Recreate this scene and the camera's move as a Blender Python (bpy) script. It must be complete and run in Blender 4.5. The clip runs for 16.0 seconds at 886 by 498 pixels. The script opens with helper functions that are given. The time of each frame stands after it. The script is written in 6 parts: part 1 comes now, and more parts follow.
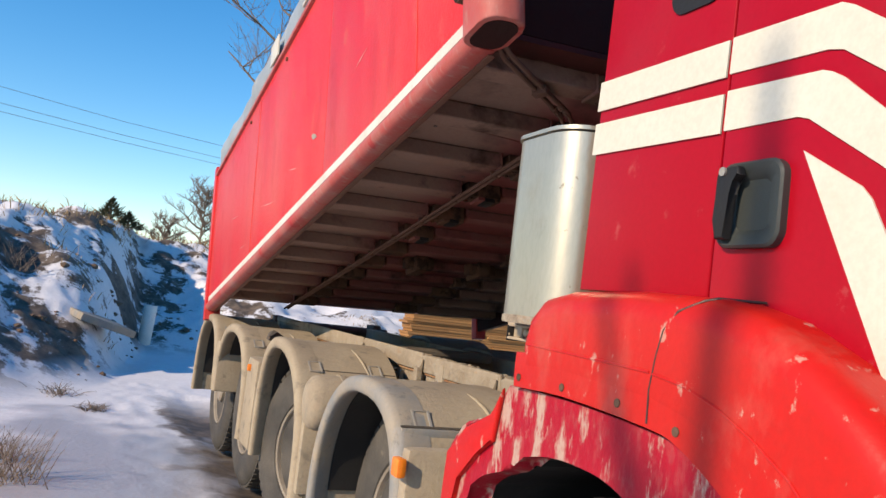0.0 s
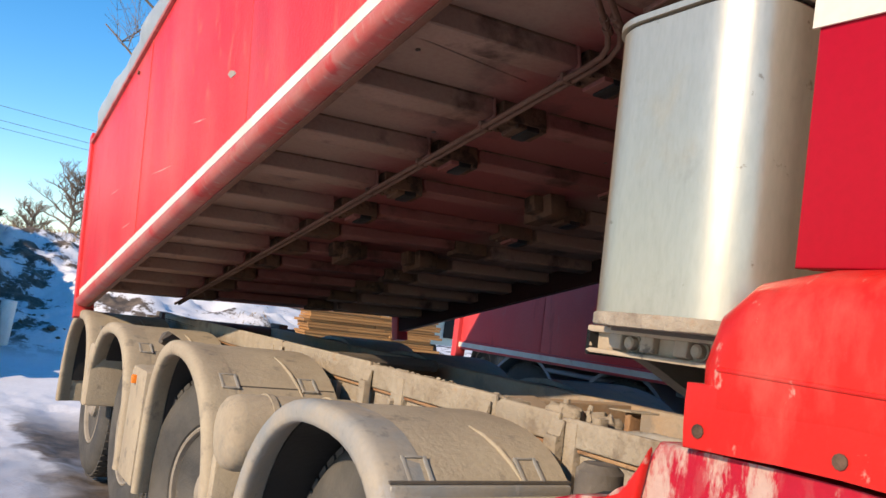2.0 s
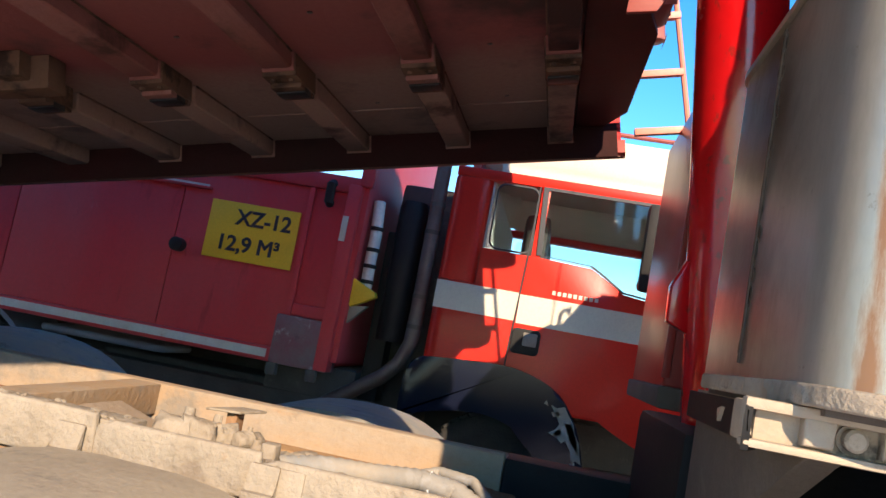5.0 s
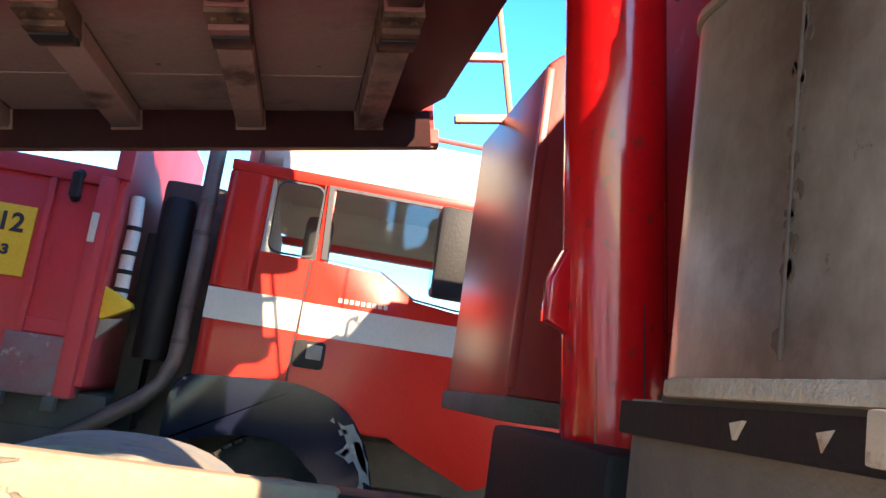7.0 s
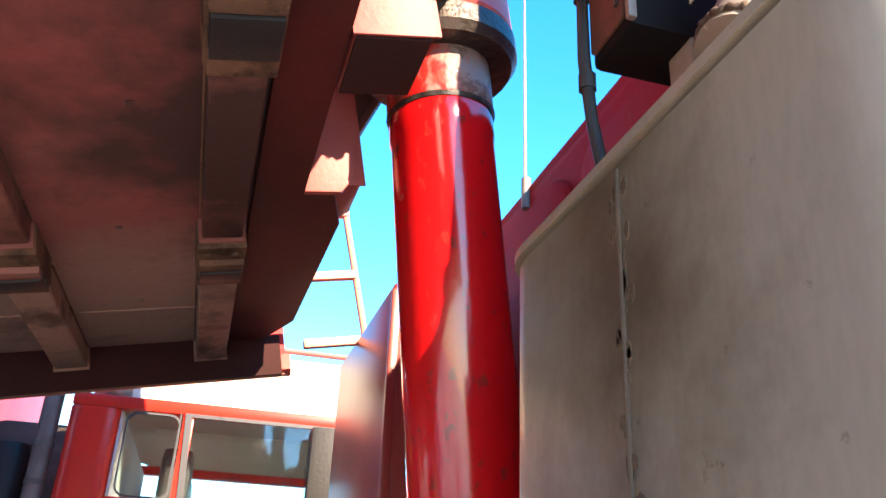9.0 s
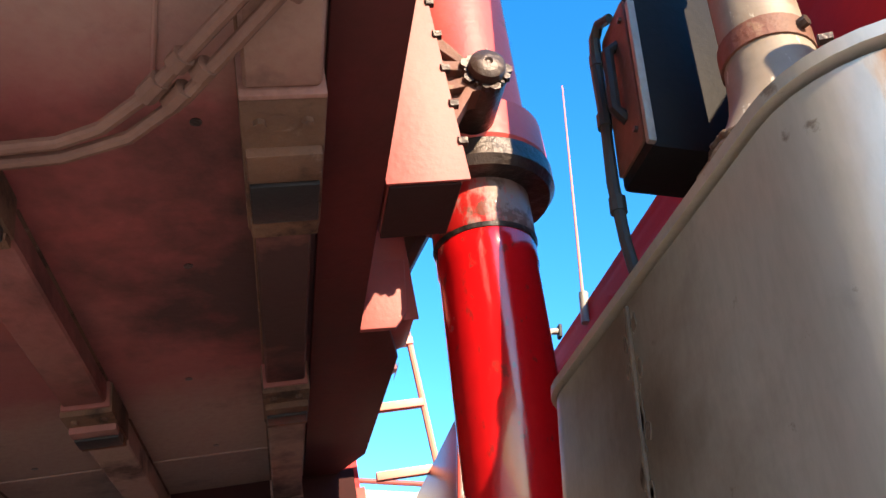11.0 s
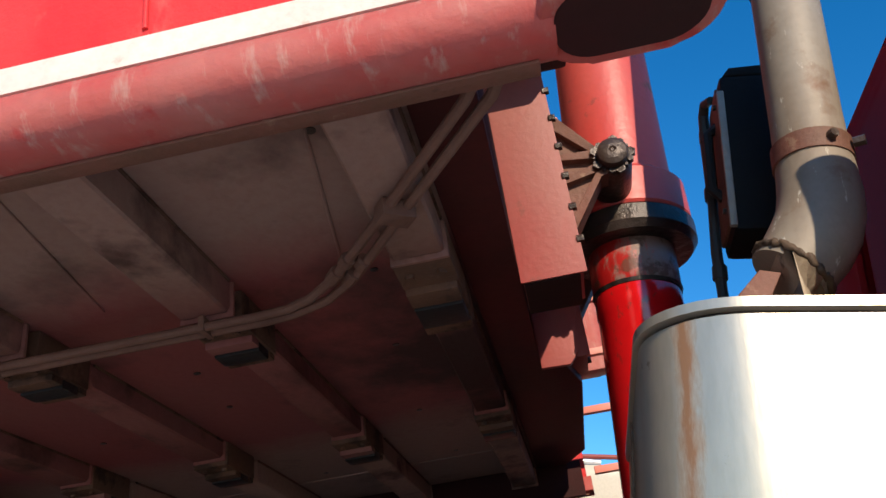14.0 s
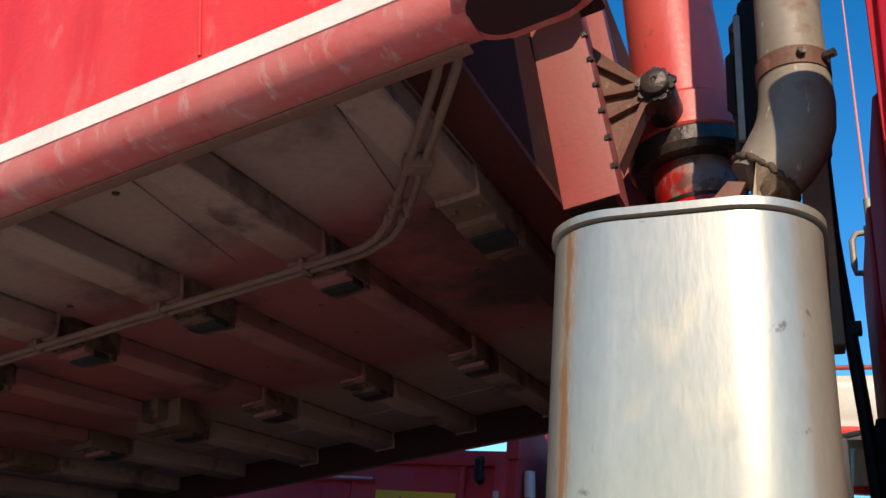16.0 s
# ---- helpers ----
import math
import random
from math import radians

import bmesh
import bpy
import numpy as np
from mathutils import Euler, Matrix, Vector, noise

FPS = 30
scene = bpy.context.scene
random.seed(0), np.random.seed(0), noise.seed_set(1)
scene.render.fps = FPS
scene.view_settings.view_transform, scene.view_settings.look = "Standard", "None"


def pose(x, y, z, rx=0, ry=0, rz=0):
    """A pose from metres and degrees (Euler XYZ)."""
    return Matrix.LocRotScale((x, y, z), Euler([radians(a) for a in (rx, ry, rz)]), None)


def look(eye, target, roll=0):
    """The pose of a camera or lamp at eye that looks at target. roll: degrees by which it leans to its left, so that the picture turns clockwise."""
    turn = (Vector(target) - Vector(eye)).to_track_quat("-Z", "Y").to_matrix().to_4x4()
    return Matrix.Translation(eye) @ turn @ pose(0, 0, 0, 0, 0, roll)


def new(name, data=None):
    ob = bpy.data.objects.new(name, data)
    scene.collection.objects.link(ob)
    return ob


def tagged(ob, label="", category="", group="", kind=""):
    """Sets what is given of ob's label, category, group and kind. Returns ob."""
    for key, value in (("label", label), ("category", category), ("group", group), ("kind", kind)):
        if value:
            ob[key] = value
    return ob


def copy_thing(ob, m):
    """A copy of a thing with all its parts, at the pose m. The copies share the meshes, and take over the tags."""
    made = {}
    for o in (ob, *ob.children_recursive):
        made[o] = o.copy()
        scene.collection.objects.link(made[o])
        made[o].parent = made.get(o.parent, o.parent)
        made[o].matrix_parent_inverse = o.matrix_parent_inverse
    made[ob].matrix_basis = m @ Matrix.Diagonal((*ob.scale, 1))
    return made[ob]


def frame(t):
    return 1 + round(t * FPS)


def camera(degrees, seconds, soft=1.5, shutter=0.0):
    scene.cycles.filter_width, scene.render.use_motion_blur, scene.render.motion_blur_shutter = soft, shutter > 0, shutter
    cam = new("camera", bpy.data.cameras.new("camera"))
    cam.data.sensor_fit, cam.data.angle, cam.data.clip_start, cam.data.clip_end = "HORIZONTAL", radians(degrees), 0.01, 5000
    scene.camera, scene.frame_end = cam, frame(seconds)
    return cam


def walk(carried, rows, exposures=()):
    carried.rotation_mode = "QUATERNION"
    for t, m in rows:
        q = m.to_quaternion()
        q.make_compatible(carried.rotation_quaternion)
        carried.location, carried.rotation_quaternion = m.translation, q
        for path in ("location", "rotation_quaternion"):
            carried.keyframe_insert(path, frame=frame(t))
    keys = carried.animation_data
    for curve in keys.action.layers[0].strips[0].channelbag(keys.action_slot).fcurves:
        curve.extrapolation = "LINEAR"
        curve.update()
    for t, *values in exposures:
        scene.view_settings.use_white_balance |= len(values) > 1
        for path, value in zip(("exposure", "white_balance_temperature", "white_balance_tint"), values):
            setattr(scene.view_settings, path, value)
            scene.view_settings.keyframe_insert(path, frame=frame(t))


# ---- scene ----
TILT = -11.41           # tipping angle of the body, degrees
ROWS = [
    (0.0, -0.977, -1.938, 1.370, 23.12, 4.07, 6.74),
    (0.5, -0.958, -1.703, 1.360, 23.01, 4.21, 6.51),
    (1.0, -0.939, -1.471, 1.358, 24.89, 5.01, 6.87),
    (1.5, -0.878, -1.210, 1.351, 27.37, 5.17, 6.20),
    (2.0, -0.857, -0.996, 1.330, 31.14, 4.87, 7.00),
    (2.5, -0.888, -0.712, 1.334, 35.20, 4.16, 8.00),
    (3.0, -0.889, -0.463, 1.311, 37.90, 3.74, 7.58),
    (3.5, -0.825, -0.185, 1.324, 42.32, 4.95, 7.59),
    (4.0, -0.821, 0.032, 1.333, 52.67, 5.38, 9.92),
    (4.5, -0.826, 0.208, 1.368, 68.18, 5.93, 10.76),
    (5.0, -0.700, 0.275, 1.350, 81.33, 6.26, 10.66),
    (5.2, -0.680, 0.294, 1.342, 86.19, 6.30, 10.51),
    (7.3, -0.239, 0.486, 1.312, 100.34, 11.72, 7.75),
    (7.5, -0.185, 0.446, 1.336, 101.18, 13.42, 6.95),
    (8.0, -0.148, 0.391, 1.398, 102.84, 17.11, 4.46),
    (8.5, -0.153, 0.349, 1.435, 104.51, 21.19, 3.74),
    (9.0, -0.172, 0.339, 1.480, 105.27, 24.25, 2.56),
    (9.2, -0.182, 0.342, 1.483, 105.29, 25.43, 3.37),
    (11.3, -0.255, 0.293, 1.496, 97.81, 32.78, 0.33),
    (11.5, -0.295, 0.289, 1.493, 96.74, 32.97, 0.69),
    (12.0, -0.425, 0.275, 1.500, 94.16, 32.13, 0.94),
    (12.5, -0.524, 0.251, 1.523, 91.59, 31.14, 2.58),
    (13.0, -0.564, 0.179, 1.549, 87.02, 31.01, 4.65),
    (13.5, -0.612, 0.110, 1.539, 82.45, 29.60, 5.40),
    (14.0, -0.684, 0.078, 1.518, 77.55, 27.98, 4.79),
    (14.5, -0.787, 0.043, 1.509, 73.41, 24.80, 4.15),
    (15.0, -0.838, -0.040, 1.505, 69.91, 22.97, 3.98),
    (15.5, -0.836, -0.211, 1.455, 65.98, 22.80, 5.18),
    (16.0, -0.857, -0.272, 1.411, 63.53, 22.28, 5.66),
]


def eye_pose(x, y, z, yaw, pitch, roll):
    # yaw to the right of +y
    return look((x, y, z), (x + math.sin(radians(yaw)) * math.cos(radians(pitch)), y + math.cos(radians(yaw)) * math.cos(radians(pitch)), z + math.sin(radians(pitch))), roll)


cam = camera(57.18, 16.0)
walk(cam, [(r[0], eye_pose(*r[1:])) for r in ROWS], exposures=[(0.0, 0.46, 7300, 14), (2.5, 0.78, 7300, 14), (4.0, 1.2, 7300, 14), (5.0, 1.25, 7400, 15), (7.5, 2.6, 7800, 16), (8.2, 3.0, 7800, 16), (8.6, 3.0, 7800, 16), (9.2, 2.35, 7800, 16), (11.5, 1.6, 7600, 15), (12.0, 1.0, 7200, 13), (12.5, 0.62, 7000, 12), (14.0, 0.47, 6900, 12), (16.0, 0.37, 6900, 12)])

# ---- light ----
SUN_EL, SUN_AZ = radians(27.0), radians(-109.0)     # the way to the sun: on the -x side, a little ahead of the cab
to_sun = Vector((math.sin(SUN_AZ) * math.cos(SUN_EL), math.cos(SUN_AZ) * math.cos(SUN_EL), math.sin(SUN_EL)))
world = bpy.data.worlds.new("winter_sky")
scene.world = world
world.use_nodes = True
wn = world.node_tree
sky = wn.nodes.new("ShaderNodeTexSky")
sky.sky_type = 'NISHITA'
sky.sun_disc = False
sky.sun_elevation = SUN_EL
sky.sun_rotation = SUN_AZ
sky.air_density, sky.dust_density, sky.ozone_density = 1.0, 0.0, 4.0
deep = wn.nodes.new("ShaderNodeHueSaturation")
deep.inputs["Saturation"].default_value = 1.33
wn.links.new(sky.outputs[0], deep.inputs["Color"])
wn.links.new(deep.outputs[0], wn.nodes["Background"].inputs[0])
wn.nodes["Background"].inputs[1].default_value = 0.155
sun_data = bpy.data.lights.new("sun", 'SUN')
sun_data.energy, sun_data.angle, sun_data.color = 4.0, radians(0.5), (1.0, 0.87, 0.70)
sun = new("sun", sun_data)
sun.matrix_world = look(to_sun * 60, (0, 0, 0))


# ---- materials ----
def material(name, base, rough=0.6, metal=0.0, second=None, scale=3.0, amount=0.5, stretch=(1, 1, 1), dirt=None, dirt_scale=1.2, dirt_amount=0.0, dirt_sharp=0.12,
             dirt_stretch=(1, 1, 1), bump=0.1, bump_scale=60.0, coat=0.0, bump_stretch=None, spread=0.0, stain=None, spec=0.5, strips=None):
    """A surface with a base colour, a second tone in soft patches, a sharper layer of dirt or wear, and grain."""
    m = bpy.data.materials.new(name)
    m.use_nodes = True
    nt = m.node_tree
    b = nt.nodes["Principled BSDF"]
    tc = nt.nodes.new("ShaderNodeTexCoord")

    def noise_at(sc, st, detail=5.0, rgh=0.6):
        mp = nt.nodes.new("ShaderNodeMapping")
        mp.inputs["Scale"].default_value = st
        nt.links.new(tc.outputs["Object"], mp.inputs["Vector"])
        n = nt.nodes.new("ShaderNodeTexNoise")
        n.inputs["Scale"].default_value, n.inputs["Detail"].default_value, n.inputs["Roughness"].default_value = sc, detail, rgh
        nt.links.new(mp.outputs[0], n.inputs["Vector"])
        return n.outputs["Fac"]

    def ramp(fac, lo, hi):
        r = nt.nodes.new("ShaderNodeMapRange")
        r.inputs["From Min"].default_value, r.inputs["From Max"].default_value = lo, hi
        nt.links.new(fac, r.inputs["Value"])
        return r.outputs[0]

    def mix(fac, a, c):
        x = nt.nodes.new("ShaderNodeMix")
        x.data_type = 'RGBA'
        if isinstance(fac, float):
            x.inputs[0].default_value = fac
        else:
            nt.links.new(fac, x.inputs[0])
        for sock, v in ((x.inputs[6], a), (x.inputs[7], c)):
            if isinstance(v, tuple):
                sock.default_value = (*v, 1)
            else:
                nt.links.new(v, sock)
        return x.outputs[2]

    def times(sock, k):
        q = nt.nodes.new("ShaderNodeMath")
        q.operation = 'MULTIPLY'
        nt.links.new(sock, q.inputs[0])
        q.inputs[1].default_value = k
        return q.outputs[0]

    col = base
    second = second or tuple(c * 0.7 for c in base)
    col = mix(times(ramp(noise_at(scale, stretch), 0.35, 0.7), amount), col, second)
    rgh = None
    if dirt:
        f = ramp(noise_at(dirt_scale, dirt_stretch, 8.0, 0.68), 0.62 - dirt_amount * 0.35, 0.62 - dirt_amount * 0.35 + dirt_sharp)
        col = mix(times(f, 0.9), col, dirt)
        q = nt.nodes.new("ShaderNodeMapRange")
        q.inputs["To Min"].default_value, q.inputs["To Max"].default_value = rough, min(1.0, max(rough, 0.75))
        nt.links.new(f, q.inputs["Value"])
        rgh = q.outputs[0]
    if strips:
        # dust colour, middle, half width and softness across x
        sep = nt.nodes.new("ShaderNodeSeparateXYZ")
        nt.links.new(tc.outputs["Object"], sep.inputs[0])
        off = nt.nodes.new("ShaderNodeMath")
        off.operation = 'SUBTRACT'
        nt.links.new(sep.outputs["X"], off.inputs[0])
        off.inputs[1].default_value = strips[1]
        ab_ = nt.nodes.new("ShaderNodeMath")
        ab_.operation = 'ABSOLUTE'
        nt.links.new(off.outputs[0], ab_.inputs[0])
        wob = nt.nodes.new("ShaderNodeMath")
        wob.operation = 'MULTIPLY_ADD'
        wob.inputs[1].default_value = 0.45
        nt.links.new(noise_at(2.2, (1, 1, 1), 7.0, 0.65), wob.inputs[0])
        nt.links.new(ab_.outputs[0], wob.inputs[2])
        sf2 = ramp(wob.outputs[0], strips[2] + 0.2, strips[2] + 0.2 + strips[3])
        col = mix(times(sf2, 0.85), col, strips[0])
    if stain:
        # colour, scale, threshold, softness, strength
        sf = ramp(noise_at(stain[1], stain[5] if len(stain) > 5 else (1, 1, 1), 7.0, 0.62), stain[2], stain[2] + stain[3])
        col = mix(times(sf, stain[4]), col, stain[0])
    b.inputs["Specular IOR Level"].default_value = spec
    if spread:
        oi = nt.nodes.new("ShaderNodeObjectInfo")
        hs = nt.nodes.new("ShaderNodeHueSaturation")
        nt.links.new(ramp(oi.outputs["Random"], -1 / spread * 0.5 + 0.0, 1 / spread * 0.5 + 0.0), hs.inputs["Value"])
        nt.links.new(col, hs.inputs["Color"])
        col = hs.outputs[0]
    fine = noise_at(bump_scale, bump_stretch or (1, 1, 1), 6.0)
    col = mix(times(ramp(fine, 0.4, 0.75), 0.22), col, tuple(c * 0.55 for c in second)) if not isinstance(col, tuple) else col
    nt.links.new(col, b.inputs["Base Color"])
    b.inputs["Metallic"].default_value = metal
    if rgh is None:
        q = nt.nodes.new("ShaderNodeMapRange")
        q.inputs["To Min"].default_value, q.inputs["To Max"].default_value = max(0.03, rough * 0.8), min(1.0, rough * 1.25)
        nt.links.new(fine, q.inputs["Value"])
        rgh = q.outputs[0]
    nt.links.new(rgh, b.inputs["Roughness"])
    b.inputs["Coat Weight"].default_value = coat
    if bump:
        bp = nt.nodes.new("ShaderNodeBump")
        bp.inputs["Strength"].default_value, bp.inputs["Distance"].default_value = bump, 0.01
        nt.links.new(fine, bp.inputs["Height"])
        nt.links.new(bp.outputs[0], b.inputs["Normal"])
    return m


DUST = (0.52, 0.36, 0.29)
M = {}
M["body_red"] = material("faded_red_paint", (0.60, 0.014, 0.020), 0.42, 0, (0.56, 0.070, 0.060), 1.3, 0.9, (1, 1.4, 0.5), (0.54, 0.16, 0.13), 11.0, 0.16, 0.25, (1, 1.2, 0.5), 0.25, 55, stain=((0.44, 0.012, 0.016), 5.0, 0.53, 0.16, 0.45, (1, 1.3, 0.3)), spec=0.2)
M["sill_red"] = material("scuffed_red_paint", (0.42, 0.060, 0.052), 0.55, 0, (0.40, 0.17, 0.14), 4, 0.9, (1, 1, 1), (0.44, 0.26, 0.215), 16, 0.20, 0.14, (1, 2.2, 0.4), 0.2, 60, stain=((0.42, 0.018, 0.02), 6.0, 0.58, 0.06, 0.8, (1, 1.2, 0.6)), spec=0.3)
M["strip_white"] = material("dirty_white_tape", (0.66, 0.62, 0.54), 0.5, 0, (0.5, 0.44, 0.36), 6, 0.7, (1, 1, 1), (0.5, 0.25, 0.2), 12, 0.02, 0.1, (1, 1, 1), 0.1, 90)
M["tarp"] = material("grey_tarpaulin", (0.30, 0.34, 0.37), 0.55, 0, (0.22, 0.24, 0.25), 2, 0.6, (1, 1, 1), (0.5, 0.48, 0.42), 3, 0.05, 0.1, (1, 1, 1), 0.35, 14)
M["cab_red"] = material("glossy_red_paint", (0.33, 0.003, 0.013), 0.34, 0, (0.36, 0.008, 0.014), 1.5, 0.6, (1, 1, 1), (0.44, 0.11, 0.10), 12, -0.03, 0.15, (1, 1, 1), 0.03, 80, 0.0, stain=((0.29, 0.028, 0.032), 0.9, 0.48, 0.25, 0.85), spec=0.14)
M["cab_red_worn"] = material("salt_stained_red_paint", (0.36, 0.006, 0.020), 0.42, 0, (0.33, 0.012, 0.024), 2, 0.5, (1, 1, 1), (0.43, 0.31, 0.25), 13, 0.30, 0.07, (1, 1.2, 0.42), 0.25, 60, stain=((0.36, 0.04, 0.045), 34, 0.52, 0.10, 0.75, (1, 1.4, 0.5)), spec=0.2)
M["fender_red"] = material("dusty_red_paint", (0.52, 0.008, 0.006), 0.36, 0, (0.46, 0.022, 0.014), 2.2, 0.8, (1, 1, 0.6), (0.44, 0.14, 0.10), 6.0, 0.20, 0.40, (1, 1, 0.5), 0.08, 60, 0.0, stain=((0.50, 0.30, 0.23), 24, 0.62, 0.05, 0.7, (1, 1, 0.7)), spec=0.25)
M["white_paint"] = material("white_paint", (0.60, 0.56, 0.455), 0.4, 0, (0.53, 0.475, 0.37), 3, 0.6, (1, 1, 1), (0.46, 0.26, 0.2), 14, -0.16, 0.08, (1, 1, 1), 0.03, 80, 0.1)
M["under"] = material("dusty_underside_paint", (0.235, 0.078, 0.070), 0.7, 0, (0.27, 0.050, 0.046), 1.2, 0.9, (1, 1, 1), (0.28, 0.165, 0.135), 3.2, 0.06, 0.3, (1, 1, 1), 0.15, 50, stain=((0.046, 0.024, 0.021), 2.6, 0.55, 0.16, 0.85), strips=((0.285, 0.20, 0.155), 1.05, 0.46, 0.22))
# near-black: shade in the gaps and undersides of the body is put into this colour
M["under_dark"] = material("shade_darkened_body_paint", (0.040, 0.012, 0.012), 0.8, 0, (0.028, 0.018, 0.016), 2, 0.8, (1, 1, 1), (0.10, 0.06, 0.05), 5, 0.0, 0.25, (1, 1, 1), 0.2, 50, spec=0.1)
M["beam"] = material("dusty_beam_paint", (0.25, 0.105, 0.088), 0.8, 0, (0.22, 0.066, 0.056), 2.2, 0.9, (1, 1, 1), (0.30, 0.20, 0.165), 6, 0.02, 0.3, (1, 1, 1), 0.2, 60, stain=((0.048, 0.024, 0.018), 4.5, 0.55, 0.14, 0.85), strips=((0.285, 0.19, 0.145), 1.05, 0.46, 0.22), spec=0.25)
M["pad"] = material("greasy_pad_steel", (0.115, 0.066, 0.045), 0.75, 0, (0.17, 0.092, 0.055), 8, 0.9, (1, 1, 1), (0.25, 0.19, 0.15), 14, 0.03, 0.12, (1, 1, 1), 0.5, 70, stain=((0.028, 0.018, 0.013), 9, 0.52, 0.1, 0.85), spec=0.15)
M["mud"] = material("dried_mud_on_plastic", (0.36, 0.295, 0.205), 0.92, 0, (0.255, 0.20, 0.138), 3.0, 0.9, (1, 1, 1), (0.185, 0.165, 0.135), 5, 0.06, 0.22, (1, 1, 0.6), 0.3, 70, stain=((0.15, 0.125, 0.095), 11, 0.57, 0.10, 0.65))
M["mud_edge"] = material("worn_grey_mudguard_edge", (0.20, 0.205, 0.20), 0.85, 0, (0.34, 0.275, 0.195), 6, 0.9, (1, 1, 1), (0.075, 0.08, 0.08), 11, 0.12, 0.14, (1, 1, 1), 0.15, 80, stain=((0.29, 0.28, 0.26), 22, 0.58, 0.06, 0.7, (1, 0.3, 0.3)))
M["chassis"] = material("mud_caked_chassis_steel", (0.33, 0.275, 0.205), 0.9, 0, (0.25, 0.195, 0.135), 7, 1.0, (1, 1, 1), (0.31, 0.165, 0.07), 8, 0.03, 0.10, (1, 0.6, 1.4), 1.0, 34, stain=((0.12, 0.078, 0.05), 9, 0.56, 0.12, 0.65))
M["chassis_dark"] = material("dark_dirty_steel", (0.075, 0.062, 0.05), 0.8, 0, (0.15, 0.12, 0.09), 4, 0.7, (1, 1, 1), (0.3, 0.24, 0.17), 6, 0.05, 0.2, (1, 1, 1), 0.4, 50)
M["rust"] = material("rusty_steel", (0.36, 0.22, 0.11), 0.85, 0.1, (0.22, 0.09, 0.04), 6, 0.9, (1, 1, 1), (0.46, 0.36, 0.24), 9, 0.08, 0.15, (1, 1, 1), 0.4, 70, stain=((0.07, 0.04, 0.025), 10, 0.56, 0.08, 0.8))
M["steel"] = material("dirty_stainless_steel", (0.50, 0.455, 0.365), 0.33, 0.62, (0.42, 0.375, 0.285), 2.2, 1.0, (1, 1, 0.7), (0.33, 0.275, 0.19), 5, 0.12, 0.35, (1, 1, 0.6), 0.03, 40, 0, (3, 3, 0.8), stain=((0.11, 0.062, 0.03), 24, 0.65, 0.05, 0.65))
M["pipe"] = material("heat_stained_exhaust_steel", (0.29, 0.27, 0.225), 0.6, 0.1, (0.20, 0.15, 0.105), 4, 1.0, (1, 1, 0.5), (0.50, 0.475, 0.40), 55, 0.02, 0.05, (1, 1, 0.3), 0.06, 60, stain=((0.14, 0.06, 0.026), 6, 0.57, 0.09, 0.8))
M["pipe_brown"] = material("brown_exhaust_pipe", (0.12, 0.075, 0.06), 0.5, 0.4, (0.2, 0.16, 0.14), 5, 0.8, (1, 1, 1), None, 1, 0, 0.1, (1, 1, 1), 0.2, 60)
M["cream"] = material("dusty_cream_cover", (0.40, 0.32, 0.225), 0.8, 0, (0.30, 0.215, 0.14), 5, 0.8, (1, 1, 1), (0.24, 0.11, 0.055), 9, 0.05, 0.1, (1, 1, 1), 0.25, 60, stain=((0.06, 0.045, 0.03), 14, 0.60, 0.06, 0.8))
M["hoist_red"] = material("oily_red_cylinder_paint", (0.56, 0.006, 0.008), 0.17, 0, (0.46, 0.008, 0.010), 3, 0.6, (1, 1, 0.3), (0.10, 0.05, 0.04), 9, -0.16, 0.08, (1, 1, 1), 0.07, 30, 0.5, stain=((0.20, 0.022, 0.016), 34, 0.60, 0.05, 0.8, (1, 1, 0.6)))
M["hoist_faded"] = material("faded_hoist_paint", (0.52, 0.028, 0.022), 0.42, 0, (0.50, 0.10, 0.08), 2, 0.8, (1, 1, 0.4), (0.21, 0.14, 0.085), 5, -0.03, 0.08, (1, 1, 1), 0.12, 50, stain=((0.08, 0.05, 0.035), 6, 0.62, 0.05, 0.8))
M["chrome"] = material("oiled_chrome_rod", (0.78, 0.80, 0.84), 0.32, 0.75, (0.62, 0.64, 0.68), 3, 0.5, (1, 1, 0.2), None, 1, 0, 0.1, (1, 1, 1), 0.02, 60)
M["bare"] = material("scraped_bare_steel", (0.46, 0.012, 0.012), 0.28, 0.15, (0.40, 0.05, 0.04), 7, 0.6, (1, 1, 0.5), (0.22, 0.20, 0.17), 5, 0.26, 0.06, (1, 1, 0.45), 0.15, 50, 0.3, stain=((0.10, 0.06, 0.04), 16, 0.54, 0.06, 0.8))
M["column"] = material("faded_pink_red_paint", (0.30, 0.050, 0.045), 0.5, 0, (0.28, 0.10, 0.08), 3, 0.8, (1, 1, 0.5), (0.52, 0.38, 0.31), 15, -0.12, 0.05, (1, 1, 1), 0.10, 60, stain=((0.10, 0.055, 0.04), 8, 0.62, 0.08, 0.7), spec=0.3)
M["black"] = material("black_plastic", (0.016, 0.016, 0.017), 0.5, 0, (0.03, 0.028, 0.025), 4, 0.6, (1, 1, 1), (0.09, 0.075, 0.06), 6, -0.08, 0.2, (1, 1, 1), 0.15, 60, spec=0.2)
M["grease"] = material("greasy_black_steel", (0.022, 0.018, 0.016), 0.35, 0.3, (0.09, 0.06, 0.045), 7, 0.8, (1, 1, 1), (0.2, 0.14, 0.1), 12, -0.02, 0.1, (1, 1, 1), 0.5, 40)
M["rubber"] = material("dusty_tyre_rubber", (0.035, 0.033, 0.030), 0.85, 0, (0.10, 0.088, 0.072), 4, 0.8, (1, 1, 1), (0.30, 0.25, 0.19), 5, -0.08, 0.2, (1, 1, 1), 0.4, 60)
